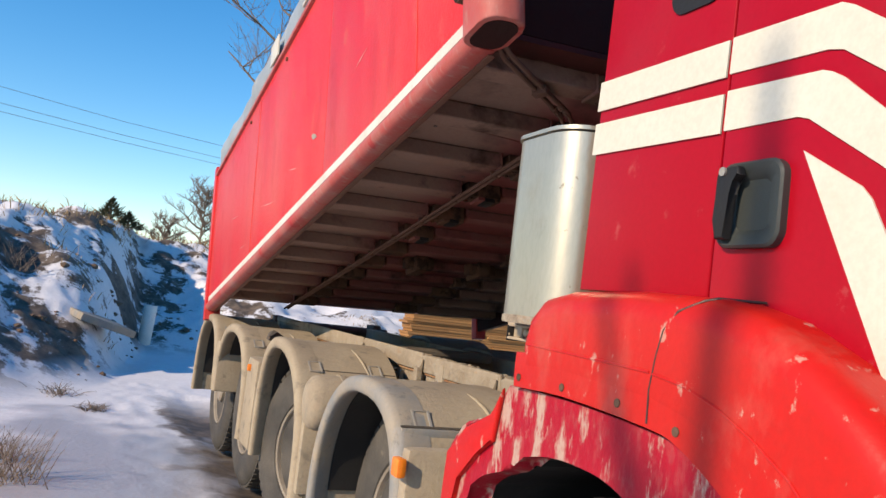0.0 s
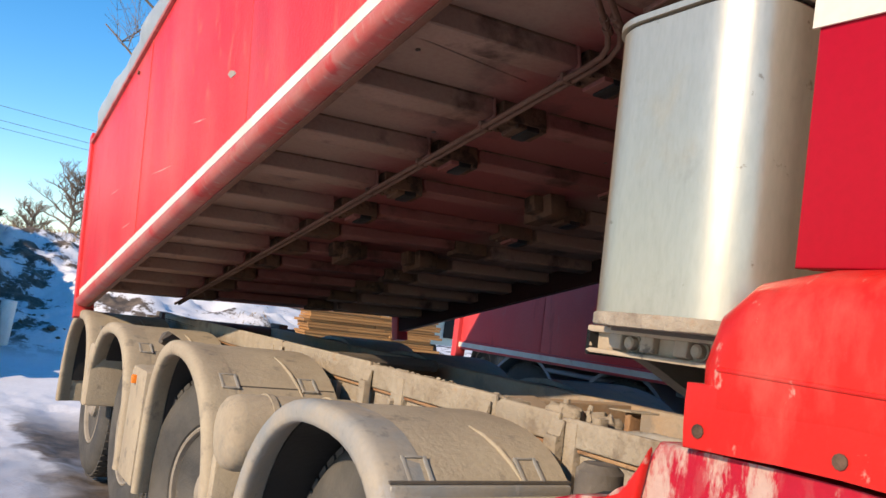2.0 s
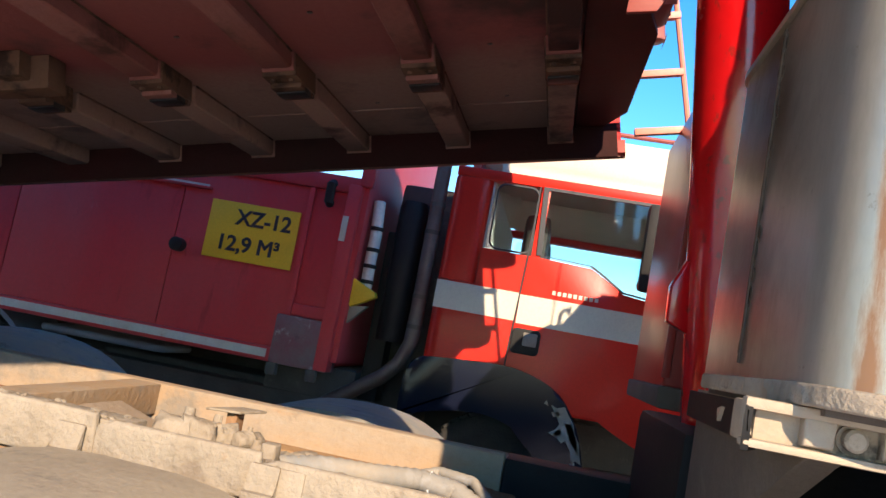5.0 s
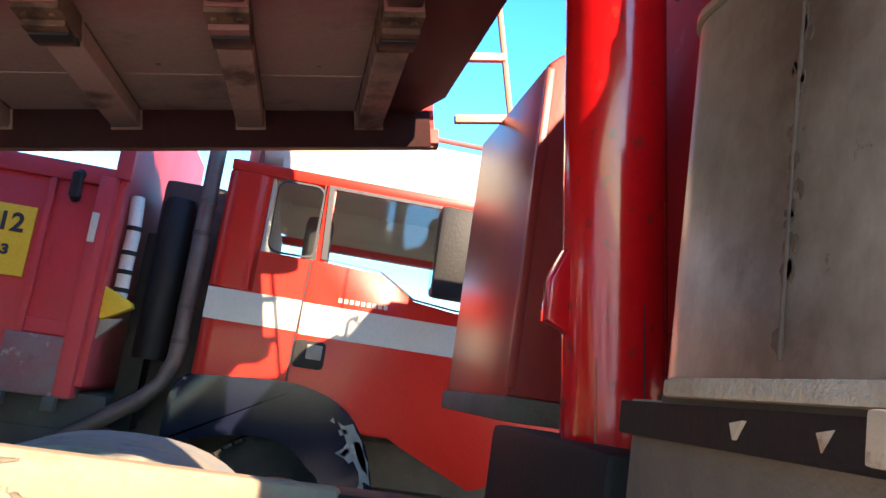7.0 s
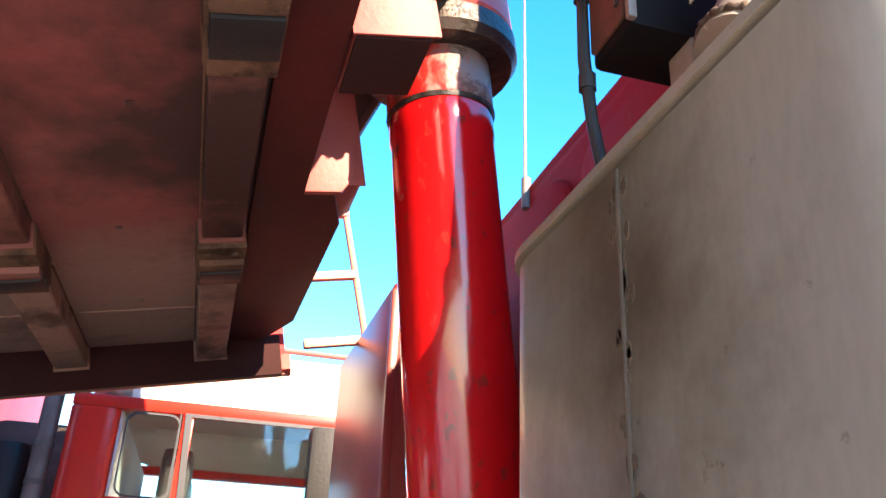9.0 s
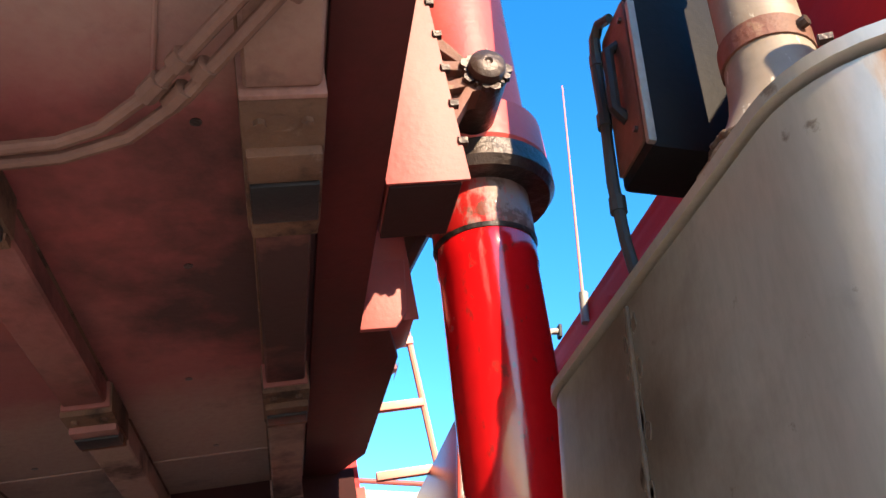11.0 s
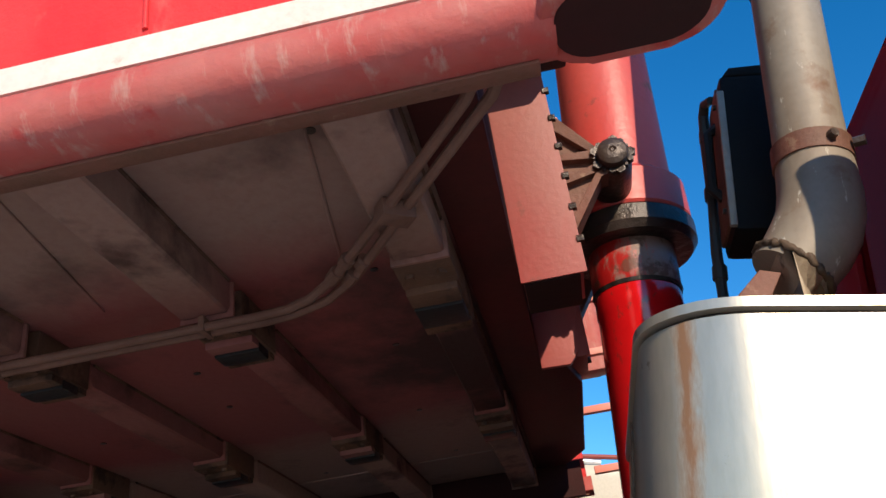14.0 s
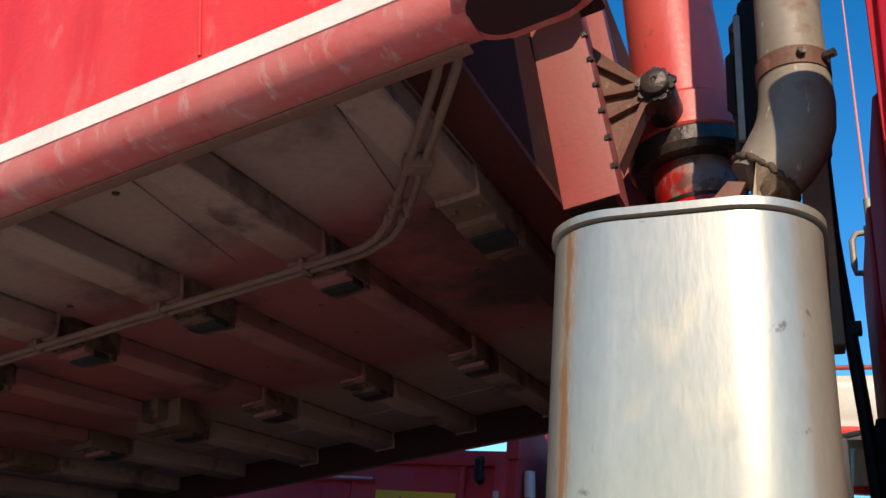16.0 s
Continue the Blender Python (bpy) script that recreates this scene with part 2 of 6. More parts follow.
M["rim"] = material("dusty_steel_rim", (0.30, 0.255, 0.20), 0.75, 0.1, (0.2, 0.165, 0.125), 5, 0.8, (1, 1, 1), (0.14, 0.11, 0.08), 9, 0.05, 0.15, (1, 1, 1), 0.25, 60)
M["amber"] = material("amber_lens", (0.85, 0.22, 0.02), 0.25, 0, (0.6, 0.14, 0.02), 8, 0.5, (1, 1, 1), (0.5, 0.4, 0.3), 12, -0.1, 0.1, (1, 1, 1), 0.05, 80)
M["yellow"] = material("yellow_sign", (0.85, 0.52, 0.02), 0.5, 0, (0.75, 0.43, 0.03), 3, 0.5, (1, 1, 1), None, 1, 0, 0.1, (1, 1, 1), 0.03, 80)
M["ink"] = material("black_lettering", (0.02, 0.02, 0.03), 0.5, 0, (0.03, 0.03, 0.03), 3, 0.5, (1, 1, 1), None, 1, 0, 0.1, (1, 1, 1), 0.0, 80)
M["navy"] = material("scuffed_navy_fender", (0.006, 0.008, 0.020), 0.14, 0, (0.010, 0.012, 0.022), 2, 0.5, (1, 1, 1), (0.55, 0.55, 0.54), 6, -0.40, 0.02, (1, 1, 1), 0.05, 60, 0.0, spec=0.25)
M["cab2_red"] = material("bright_red_paint", (0.68, 0.022, 0.012), 0.34, 0, (0.60, 0.03, 0.02), 1.5, 0.5, (1, 1, 1), None, 1, 0, 0.1, (1, 1, 1), 0.03, 70, 0.1, spec=0.25)
M["body2_red"] = material("dusty_crimson_paint", (0.62, 0.040, 0.050), 0.5, 0, (0.55, 0.10, 0.10), 1.4, 0.7, (1, 1, 0.4), (0.46, 0.24, 0.21), 6, -0.02, 0.2, (1, 1, 0.3), 0.1, 50, stain=((0.26, 0.02, 0.03), 5, 0.60, 0.1, 0.5, (1, 1.5, 0.3)), spec=0.25)
M["guard"] = material("dark_red_panel", (0.22, 0.018, 0.015), 0.32, 0, (0.34, 0.07, 0.055), 3, 0.8, (1, 1, 0.3), (0.40, 0.24, 0.21), 9, -0.22, 0.15, (1, 1, 0.4), 0.05, 50, 0.0, spec=0.3)
M["cab_back"] = material("maroon_cab_paint", (0.42, 0.016, 0.018), 0.7, 0, (0.36, 0.026, 0.028), 2, 0.6, (1, 1, 1), (0.36, 0.15, 0.13), 6, -0.04, 0.2, (1, 1, 1), 0.06, 60, 0.0, spec=0.06)
M["snow"] = material("crusted_snow", (0.70, 0.69, 0.70), 0.75, 0, (0.60, 0.60, 0.62), 2.5, 0.6, (1, 1, 1), None, 1, 0, 0.1, (1, 1, 1), 0.5, 22)
M["earth"] = material("frozen_brown_earth", (0.16, 0.10, 0.062), 0.95, 0, (0.10, 0.065, 0.04), 6, 0.8, (1, 1, 1), None, 1, 0, 0.1, (1, 1, 1), 0.8, 30)
M["grass"] = material("dry_winter_grass", (0.36, 0.25, 0.12), 0.9, 0, (0.24, 0.15, 0.07), 5, 0.8, (1, 1, 1), None, 1, 0, 0.1, (1, 1, 1), 0.0, 30)
M["bark"] = material("grey_brown_bark", (0.16, 0.12, 0.09), 0.9, 0, (0.1, 0.075, 0.06), 6, 0.8, (1, 1, 1), None, 1, 0, 0.1, (1, 1, 1), 0.5, 30)
M["needle"] = material("dark_evergreen", (0.045, 0.06, 0.025), 0.9, 0, (0.08, 0.07, 0.03), 6, 0.8, (1, 1, 1), None, 1, 0, 0.1, (1, 1, 1), 0.0, 30)
M["wood"] = material("weathered_orange_timber", (0.56, 0.27, 0.085), 0.85, 0, (0.42, 0.20, 0.065), 5, 0.8, (0.3, 3, 3), None, 1, 0, 0.1, (1, 1, 1), 0.3, 30, spread=0.25)
M["white_plastic"] = material("white_plastic_pipe", (0.80, 0.77, 0.70), 0.5, 0, (0.6, 0.5, 0.4), 3, 0.5, (1, 1, 1), None, 1, 0, 0.1, (1, 1, 1), 0.05, 60)
M["cab3"] = material("pale_green_white_paint", (0.62, 0.68, 0.60), 0.4, 0, (0.5, 0.6, 0.5), 2, 0.5, (1, 1, 1), None, 1, 0, 0.1, (1, 1, 1), 0.05, 60)
M["grey_metal"] = material("galvanised_bracket_steel", (0.34, 0.32, 0.28), 0.6, 0.4, (0.26, 0.22, 0.17), 7, 0.8, (1, 1, 1), (0.4, 0.33, 0.24), 9, 0.05, 0.15, (1, 1, 1), 0.3, 60)
M["rib_rust"] = material("rusty_red_casting", (0.17, 0.062, 0.042), 0.65, 0.1, (0.11, 0.058, 0.034), 7, 0.9, (1, 1, 1), (0.035, 0.022, 0.016), 9, 0.1, 0.12, (1, 1, 1), 0.3, 60, stain=((0.26, 0.16, 0.10), 24, 0.62, 0.06, 0.6))
M["cup"] = material("weathered_dark_plastic", (0.038, 0.044, 0.040), 0.5, 0, (0.06, 0.064, 0.058), 5, 0.7, (1, 1, 1), (0.2, 0.17, 0.13), 9, -0.1, 0.2, (1, 1, 1), 0.12, 120, spec=0.3)
M["blue_grey"] = material("dusty_blue_grey_plastic", (0.20, 0.23, 0.28), 0.6, 0, (0.30, 0.31, 0.33), 3, 0.8, (1, 1, 1), (0.10, 0.10, 0.11), 6, 0.02, 0.2, (1, 1, 1), 0.1, 60)
M["slope"] = material("dark_red_plate_paint", (0.085, 0.014, 0.013), 0.65, 0, (0.035, 0.012, 0.010), 2.5, 0.9, (1, 1, 1), (0.15, 0.085, 0.07), 6, -0.03, 0.25, (1, 1, 1), 0.12, 60, spec=0.25)
M["burn"] = material("burnt_weld_steel", (0.06, 0.04, 0.026), 0.7, 0.1, (0.11, 0.065, 0.035), 20, 0.8, (1, 1, 1), None, 1, 0, 0.1, (1, 1, 1), 0.3, 90)
M["ladder"] = material("pink_faded_ladder_paint", (0.72, 0.22, 0.17), 0.5, 0, (0.66, 0.28, 0.22), 6, 0.7, (1, 1, 1), None, 1, 0, 0.1, (1, 1, 1), 0.05, 60)
M["line"] = material("grimy_pipe_steel", (0.175, 0.098, 0.070), 0.75, 0, (0.12, 0.062, 0.045), 9, 0.9, (1, 1, 1), (0.25, 0.16, 0.12), 14, 0.02, 0.2, (1, 1, 1), 0.2, 80, spec=0.2)
M["scratch"] = material("pale_scratched_paint", (0.62, 0.36, 0.30), 0.6, 0, (0.56, 0.22, 0.18), 30, 0.9, (1, 1, 1), None, 1, 0, 0.1, (1, 1, 1), 0.1, 80)
M["rail_brown"] = material("brown_dirty_rail_steel", (0.19, 0.135, 0.09), 0.85, 0, (0.26, 0.20, 0.14), 4, 0.9, (1, 1, 1), (0.09, 0.055, 0.035), 6, 0.08, 0.15, (1, 1, 1), 0.35, 50)
M["box_black"] = material("black_painted_steel_box", (0.010, 0.010, 0.010), 0.6, 0, (0.016, 0.015, 0.014), 5, 0.6, (1, 1, 1), (0.06, 0.05, 0.04), 9, -0.12, 0.15, (1, 1, 1), 0.15, 60, spec=0.12)
M["scuffed"] = material("scuffed_purple_grey_paint", (0.24, 0.075, 0.085), 0.6, 0, (0.20, 0.13, 0.13), 7, 1.0, (1, 1, 1), (0.42, 0.38, 0.35), 11, 0.10, 0.10, (1, 1, 1), 0.3, 60, stain=((0.06, 0.035, 0.035), 9, 0.58, 0.1, 0.8))
M["lining"] = material("pale_grey_cab_lining", (0.55, 0.58, 0.58), 0.8, 0, (0.48, 0.50, 0.50), 3, 0.5, (1, 1, 1), None, 1, 0, 0.1, (1, 1, 1), 0.05, 80)
M["rust_paint"] = material("rust_streaked_grey_paint", (0.31, 0.26, 0.20), 0.85, 0, (0.34, 0.215, 0.115), 3.5, 1.0, (1, 0.5, 2.0), (0.36, 0.20, 0.09), 9, 0.04, 0.12, (1, 0.6, 2.0), 0.4, 45, stain=((0.19, 0.17, 0.14), 5.0, 0.52, 0.1, 0.8))


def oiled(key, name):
    """The underside paint, with oil stain and front-end shade put into its colour."""
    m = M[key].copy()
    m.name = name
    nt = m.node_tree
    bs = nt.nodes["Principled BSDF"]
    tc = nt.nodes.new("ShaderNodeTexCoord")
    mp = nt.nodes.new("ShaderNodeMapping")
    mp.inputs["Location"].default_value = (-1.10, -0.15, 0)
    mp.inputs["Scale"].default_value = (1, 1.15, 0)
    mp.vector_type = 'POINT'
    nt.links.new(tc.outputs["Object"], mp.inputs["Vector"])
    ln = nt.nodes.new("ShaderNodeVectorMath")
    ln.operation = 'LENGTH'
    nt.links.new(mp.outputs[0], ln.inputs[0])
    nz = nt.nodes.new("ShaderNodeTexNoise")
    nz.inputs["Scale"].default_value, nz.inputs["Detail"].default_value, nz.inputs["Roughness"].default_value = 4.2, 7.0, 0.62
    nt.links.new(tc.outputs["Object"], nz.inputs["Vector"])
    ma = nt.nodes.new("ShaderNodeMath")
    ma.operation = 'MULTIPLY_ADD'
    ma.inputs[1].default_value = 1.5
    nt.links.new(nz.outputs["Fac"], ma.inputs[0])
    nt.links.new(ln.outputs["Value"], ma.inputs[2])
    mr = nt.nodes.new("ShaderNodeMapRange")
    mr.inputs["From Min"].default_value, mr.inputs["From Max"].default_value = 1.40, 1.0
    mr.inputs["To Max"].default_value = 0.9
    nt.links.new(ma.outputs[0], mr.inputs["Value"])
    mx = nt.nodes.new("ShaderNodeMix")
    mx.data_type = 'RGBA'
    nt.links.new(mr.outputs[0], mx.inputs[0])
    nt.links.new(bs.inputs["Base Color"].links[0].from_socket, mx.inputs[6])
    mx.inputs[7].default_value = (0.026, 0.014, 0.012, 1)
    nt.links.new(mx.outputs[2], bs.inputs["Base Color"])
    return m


M["under_oily_shade"] = oiled("under", "oil_stained_underside_paint")
M["beam_oily_shade"] = oiled("beam", "oil_stained_beam_paint")
M["wire"] = material("power_line_wire", (0.12, 0.14, 0.17), 0.6, 0, (0.1, 0.1, 0.1), 3, 0.2, (1, 1, 1), None, 1, 0, 0.1, (1, 1, 1), 0.0, 60)
gm = bpy.data.materials.new("window_glass")
gm.use_nodes = True
gb = gm.node_tree.nodes["Principled BSDF"]
gb.inputs["Base Color"].default_value = (0.72, 0.90, 0.92, 1)
gb.inputs["Roughness"].default_value = 0.03
gb.inputs["Transmission Weight"].default_value = 1.0
gb.inputs["IOR"].default_value = 1.5
M["glass"] = gm


# ---- builders ----
def box(bm, x0, x1, y0, y1, z0, z1, bev=0.0):
    v = [bm.verts.new((x, y, z)) for z in (z0, z1) for y in (y0, y1) for x in (x0, x1)]
    fs = [bm.faces.new([v[i] for i in q]) for q in ((0, 2, 3, 1), (4, 5, 7, 6), (0, 1, 5, 4), (1, 3, 7, 5), (3, 2, 6, 7), (2, 0, 4, 6))]
    if bev:
        bmesh.ops.bevel(bm, geom=list({e for f in fs for e in f.edges}), offset=bev, segments=2, affect='EDGES', profile=0.6)
    return fs


def prism(bm, pts, axis, a0, a1, bev=0.0):
    """Extrude a closed outline along axis 0 (x), 1 (y) or 2 (z)."""
    def at(p, a):
        return ((a, p[0], p[1]), (p[0], a, p[1]), (p[0], p[1], a))[axis]
    lo, hi = [bm.verts.new(at(p, a0)) for p in pts], [bm.verts.new(at(p, a1)) for p in pts]
    fs = [bm.faces.new(lo), bm.faces.new(hi[::-1])]
    n = len(pts)
    for i in range(n):
        fs.append(bm.faces.new((lo[i], hi[i], hi[(i + 1) % n], lo[(i + 1) % n])))
    if bev:
        bmesh.ops.bevel(bm, geom=[e for f in fs[:2] for e in f.edges], offset=bev, segments=3, affect='EDGES', profile=0.5)
    return fs


def tube(bm, pts, r, n=14, cap=True):
    """A round tube along points; r may be a list."""
    P = [Vector(p) for p in pts]
    rr = r if isinstance(r, (list, tuple)) else [r] * len(P)
    rings, u = [], None
    for i, p in enumerate(P):
        d = (P[min(i + 1, len(P) - 1)] - P[max(i - 1, 0)]).normalized()
        u = d.orthogonal().normalized() if u is None else (u - d * u.dot(d)).normalized()
        w = d.cross(u)
        rings.append([bm.verts.new(p + (u * math.cos(2 * math.pi * k / n) + w * math.sin(2 * math.pi * k / n)) * rr[i]) for k in range(n)])
    for a, b in zip(rings, rings[1:]):
        for k in range(n):
            bm.faces.new((a[k], a[(k + 1) % n], b[(k + 1) % n], b[k]))
    if cap:
        bm.faces.new(rings[0][::-1])
        bm.faces.new(rings[-1])


def rounded(x0, x1, y0, y1, r, n=6):
    out = []
    for cx, cy, a in ((x1 - r, y1 - r, 0), (x0 + r, y1 - r, 90), (x0 + r, y0 + r, 180), (x1 - r, y0 + r, 270)):
        out += [(cx + r * math.cos(radians(a + 90 * k / n)), cy + r * math.sin(radians(a + 90 * k / n))) for k in range(n + 1)]
    return out


def spline(pts, n=4, sharp=48):
    """A closed outline rounded through its points, with corners past the sharp angle kept."""
    P = [Vector(p) for p in pts]
    N = len(P)
    corner = [(P[i] - P[i - 1]).angle(P[(i + 1) % N] - P[i]) > radians(sharp) for i in range(N)]
    out = []
    for i in range(N):
        a, b, c, d = P[i - 1], P[i], P[(i + 1) % N], P[(i + 2) % N]
        m1 = (c - b) if corner[i] else (c - a) * 0.5
        m2 = (c - b) if corner[(i + 1) % N] else (d - b) * 0.5
        for k in range(n):
            t = k / n
            out.append(tuple(b * (2 * t ** 3 - 3 * t * t + 1) + m1 * (t ** 3 - 2 * t * t + t) + c * (3 * t * t - 2 * t ** 3) + m2 * (t ** 3 - t * t)))
    return out


def rolled_slab(name, pts, x_out, x_in, r, mat, parent, label=""):
    """A slab facing -x whose outer rim is rolled over with radius r."""
    P = [Vector(p) for p in pts]
    N = len(P)
    sg = 1 if sum(P[i].x * P[(i + 1) % N].y - P[(i + 1) % N].x * P[i].y for i in range(N)) > 0 else -1
    inw = []
    for i in range(N):
        d1, d2 = (P[i] - P[i - 1]).normalized(), (P[(i + 1) % N] - P[i]).normalized()
        n = Vector((-(d1.y + d2.y), d1.x + d2.x)).normalized() * sg
        half = max(0.55, math.cos(d1.angle(d2) / 2))
        inw.append(n / half)
    bm = B()
    rings = [[bm.verts.new((x_in, *p)) for p in P]]
    for k in range(7):
        a = radians(90 * k / 6)
        rings.append([bm.verts.new((x_out + r * (1 - math.sin(a)), *(p + q * r * (1 - math.cos(a))))) for p, q in zip(P, inw)])
    for a, b in zip(rings, rings[1:]):
        for k in range(N):
            bm.faces.new((a[k], a[(k + 1) % N], b[(k + 1) % N], b[k]))
    cap = bm.faces.new(rings[-1])
    back = bm.faces.new(rings[0])
    bmesh.ops.triangulate(bm, faces=[cap, back])
    return part(name, bm, mat, parent, label, 40)


def arc(cy, cz, r, a0, a1, n):
    return [(cy + r * math.cos(radians(a0 + (a1 - a0) * k / n)), cz + r * math.sin(radians(a0 + (a1 - a0) * k / n))) for k in range(n + 1)]


def lathe(bm, prof, axis, c, n=40):
    """Turn a profile of (radius, along) round an axis through c."""
    rings = []
    for r, a in prof:
        ring = []
        for k in range(n):
            u, w = r * math.cos(2 * math.pi * k / n), r * math.sin(2 * math.pi * k / n)
            ring.append(bm.verts.new(((c[0] + a, c[1] + u, c[2] + w), (c[0] + u, c[1] + a, c[2] + w), (c[0] + u, c[1] + w, c[2] + a))[axis]))
        rings.append(ring)
    for a, b in zip(rings, rings[1:]):
        for k in range(n):
            bm.faces.new((a[k], a[(k + 1) % n], b[(k + 1) % n], b[k]))
    bm.faces.new(rings[0][::-1])
    bm.faces.new(rings[-1])


def thing(name, label, category, group="", kind="", at=None):
    ob = new(name)
    ob.empty_display_size = 0.1
    if at is not None:
        ob.matrix_world = at
    return tagged(ob, label, category, group, kind)


def mesh_of(name, bm, mat, smooth=35):
    bmesh.ops.recalc_face_normals(bm, faces=bm.faces)
    me = bpy.data.meshes.new(name)
    bm.to_mesh(me)
    bm.free()
    me.materials.append(M[mat] if isinstance(mat, str) else mat)
    if smooth:
        me.shade_smooth()
        me.set_sharp_from_angle(angle=radians(smooth))
    return me


def part(name, bm, mat, parent=None, label="", smooth=35):
    ob = new(name, mesh_of(name, bm, mat, smooth))
    if parent is not None:
        ob.parent = parent
    if label:
        ob["label"] = label
    return ob


def B():
    return bmesh.new()


def lumpy(bm, amp, scale):
    """Cake a mesh with mud: push its points about by noise."""
    for v in bm.verts:
        v.co += noise.noise_vector(v.co * scale) * amp + noise.noise_vector(v.co * scale * 3.1) * amp * 0.5


def box_part(name, dims, mat, parent, label="", bev=0.004):
    bm = B()
    box(bm, *dims, bev=bev)
    return part(name, bm, mat, parent, label)


def tube_part(name, pts, r, mat, parent, label="", n=14):
    bm = B()
    tube(bm, pts, r, n)
    return part(name, bm, mat, parent, label)


def prism_part(name, pts, axis, a0, a1, mat, parent, label="", bev=0.0):
    bm = B()
    prism(bm, pts, axis, a0, a1, bev)
    return part(name, bm, mat, parent, label)


# ---- ground ----
def land(x, y):
    """Height of the ground: a flat yard, and a bank that closes in from the left with a gully by the pipe."""
    h = 0.03 * noise.noise((x * 0.5, y * 0.5, 0)) if -8 < x < 14 else 0.0
    g = max(0.0, min(1.0, (x + 0.9) / 1.0))
    u = (y - 9.0) + 1.5 * max(0.0, -x) - 2.6 * g * g * (3 - 2 * g) + 0.5 * noise.noise((x * 0.4, y * 0.3, 3))
    t = max(0.0, min(1.0, u / 8.0))
    bank = 2.2 * t * t * (3 - 2 * t)
    bank *= 0.35 + 0.65 * max(0.0, min(1.0, (40 - y) / 15))
    if x > 3:
        bank *= max(0.15, 1 - (x - 3) / 9)
    if x < -3.2:
        bank *= max(0.25, 1 - (-3.2 - x) * 0.4)
    rough = 0.26 * noise.noise((x * 0.7, y * 0.7, 7)) + 0.16 * noise.noise((x * 1.9, y * 1.9, 2)) + 0.08 * noise.noise((x * 4.3, y * 4.3, 5)) + 0.03 * noise.noise((x * 9, y * 9, 8))
    bump = 0.42 * math.exp(-((x + 1.2) / 0.55) ** 2 - ((y - 11.0) / 0.9) ** 2)
    rut = -0.05 * math.exp(-((x - 0.28) / 0.22) ** 2) if -3 < y < 8 else 0.0
    crumb = 0.02 * noise.noise((x * 6, y * 6, 4)) if -0.6 < x < 5 and -3 < y < 9 else 0.0
    return h + bank + bump + rut + crumb + rough * min(1.0, bank * 1.6) * (1 - min(1.0, bump * 1.6))


def grid(bm, xs, ys, height):
    rows = [[bm.verts.new((x, y, height(x, y))) for x in xs] for y in ys]
    for a, b in zip(rows, rows[1:]):
        for i in range(len(xs) - 1):
            bm.faces.new((a[i], a[i + 1], b[i + 1], b[i]))


def steps(*spans):
    out = []
    for a, b, n in spans:
        out += [a + (b - a) * k / n for k in range(n)]
    return out + [spans[-1][1]]


bm = B()
grid(bm, steps((-900, -60, 8), (-60, -12, 16), (-12, -4, 40), (-4, 2, 130), (2, 6, 24), (6, 20, 28), (20, 80, 12), (80, 900, 8)),
     steps((-900, -60, 8), (-60, -8, 16), (-8, 0, 30), (0, 9, 100), (9, 18, 150), (18, 26, 50), (26, 60, 24), (60, 900, 10)), land)
gmat = M["snow"].copy()
gmat.name = "snow_over_earth"
nt = gmat.node_tree
bsdf = nt.nodes["Principled BSDF"]
tc = nt.nodes.new("ShaderNodeTexCoord")
n1 = nt.nodes.new("ShaderNodeTexNoise")
n1.inputs["Scale"].default_value, n1.inputs["Detail"].default_value, n1.inputs["Roughness"].default_value = 0.75, 9.0, 0.72
nt.links.new(tc.outputs["Object"], n1.inputs["Vector"])
r1 = nt.nodes.new("ShaderNodeMapRange")
r1.inputs["From Min"].default_value, r1.inputs["From Max"].default_value = 0.515, 0.55
nt.links.new(n1.outputs["Fac"], r1.inputs["Value"])
# bare wheel ruts along the trucks; dark mud also paints in the shade beneath them
sp = nt.nodes.new("ShaderNodeSeparateXYZ")
nt.links.new(tc.outputs["Object"], sp.inputs[0])
rx = nt.nodes.new("ShaderNodeMapRange")
rx.inputs["From Min"].default_value, rx.inputs["From Max"].default_value = 0.30, 0.42
n3 = nt.nodes.new("ShaderNodeTexNoise")
n3.inputs["Scale"].default_value, n3.inputs["Detail"].default_value, n3.inputs["Roughness"].default_value = 1.6, 8.0, 0.62
nt.links.new(tc.outputs["Object"], n3.inputs["Vector"])
wob3 = nt.nodes.new("ShaderNodeMath")
wob3.operation = 'ADD'
nt.links.new(n3.outputs["Fac"], wob3.inputs[0])
nt.links.new(sp.outputs["X"], wob3.inputs[1])
nt.links.new(wob3.outputs[0], rx.inputs["Value"])
ry = nt.nodes.new("ShaderNodeMapRange")
ry.inputs["From Min"].default_value, ry.inputs["From Max"].default_value = 8.0, 6.5
nt.links.new(sp.outputs["Y"], ry.inputs["Value"])
mul = nt.nodes.new("ShaderNodeMath")
mul.operation = 'MULTIPLY'
nt.links.new(rx.outputs[0], mul.inputs[0])
nt.links.new(ry.outputs[0], mul.inputs[1])
n2 = nt.nodes.new("ShaderNodeTexNoise")
n2.inputs["Scale"].default_value, n2.inputs["Detail"].default_value = 2.2, 7.0
nt.links.new(tc.outputs["Object"], n2.inputs["Vector"])
r2 = nt.nodes.new("ShaderNodeMapRange")
r2.inputs["From Min"].default_value, r2.inputs["From Max"].default_value = 0.12, 0.24
nt.links.new(n2.outputs["Fac"], r2.inputs["Value"])
mul2 = nt.nodes.new("ShaderNodeMath")
mul2.operation = 'MULTIPLY'
nt.links.new(mul.outputs[0], mul2.inputs[0])
nt.links.new(r2.outputs[0], mul2.inputs[1])
far = nt.nodes.new("ShaderNodeMapRange")
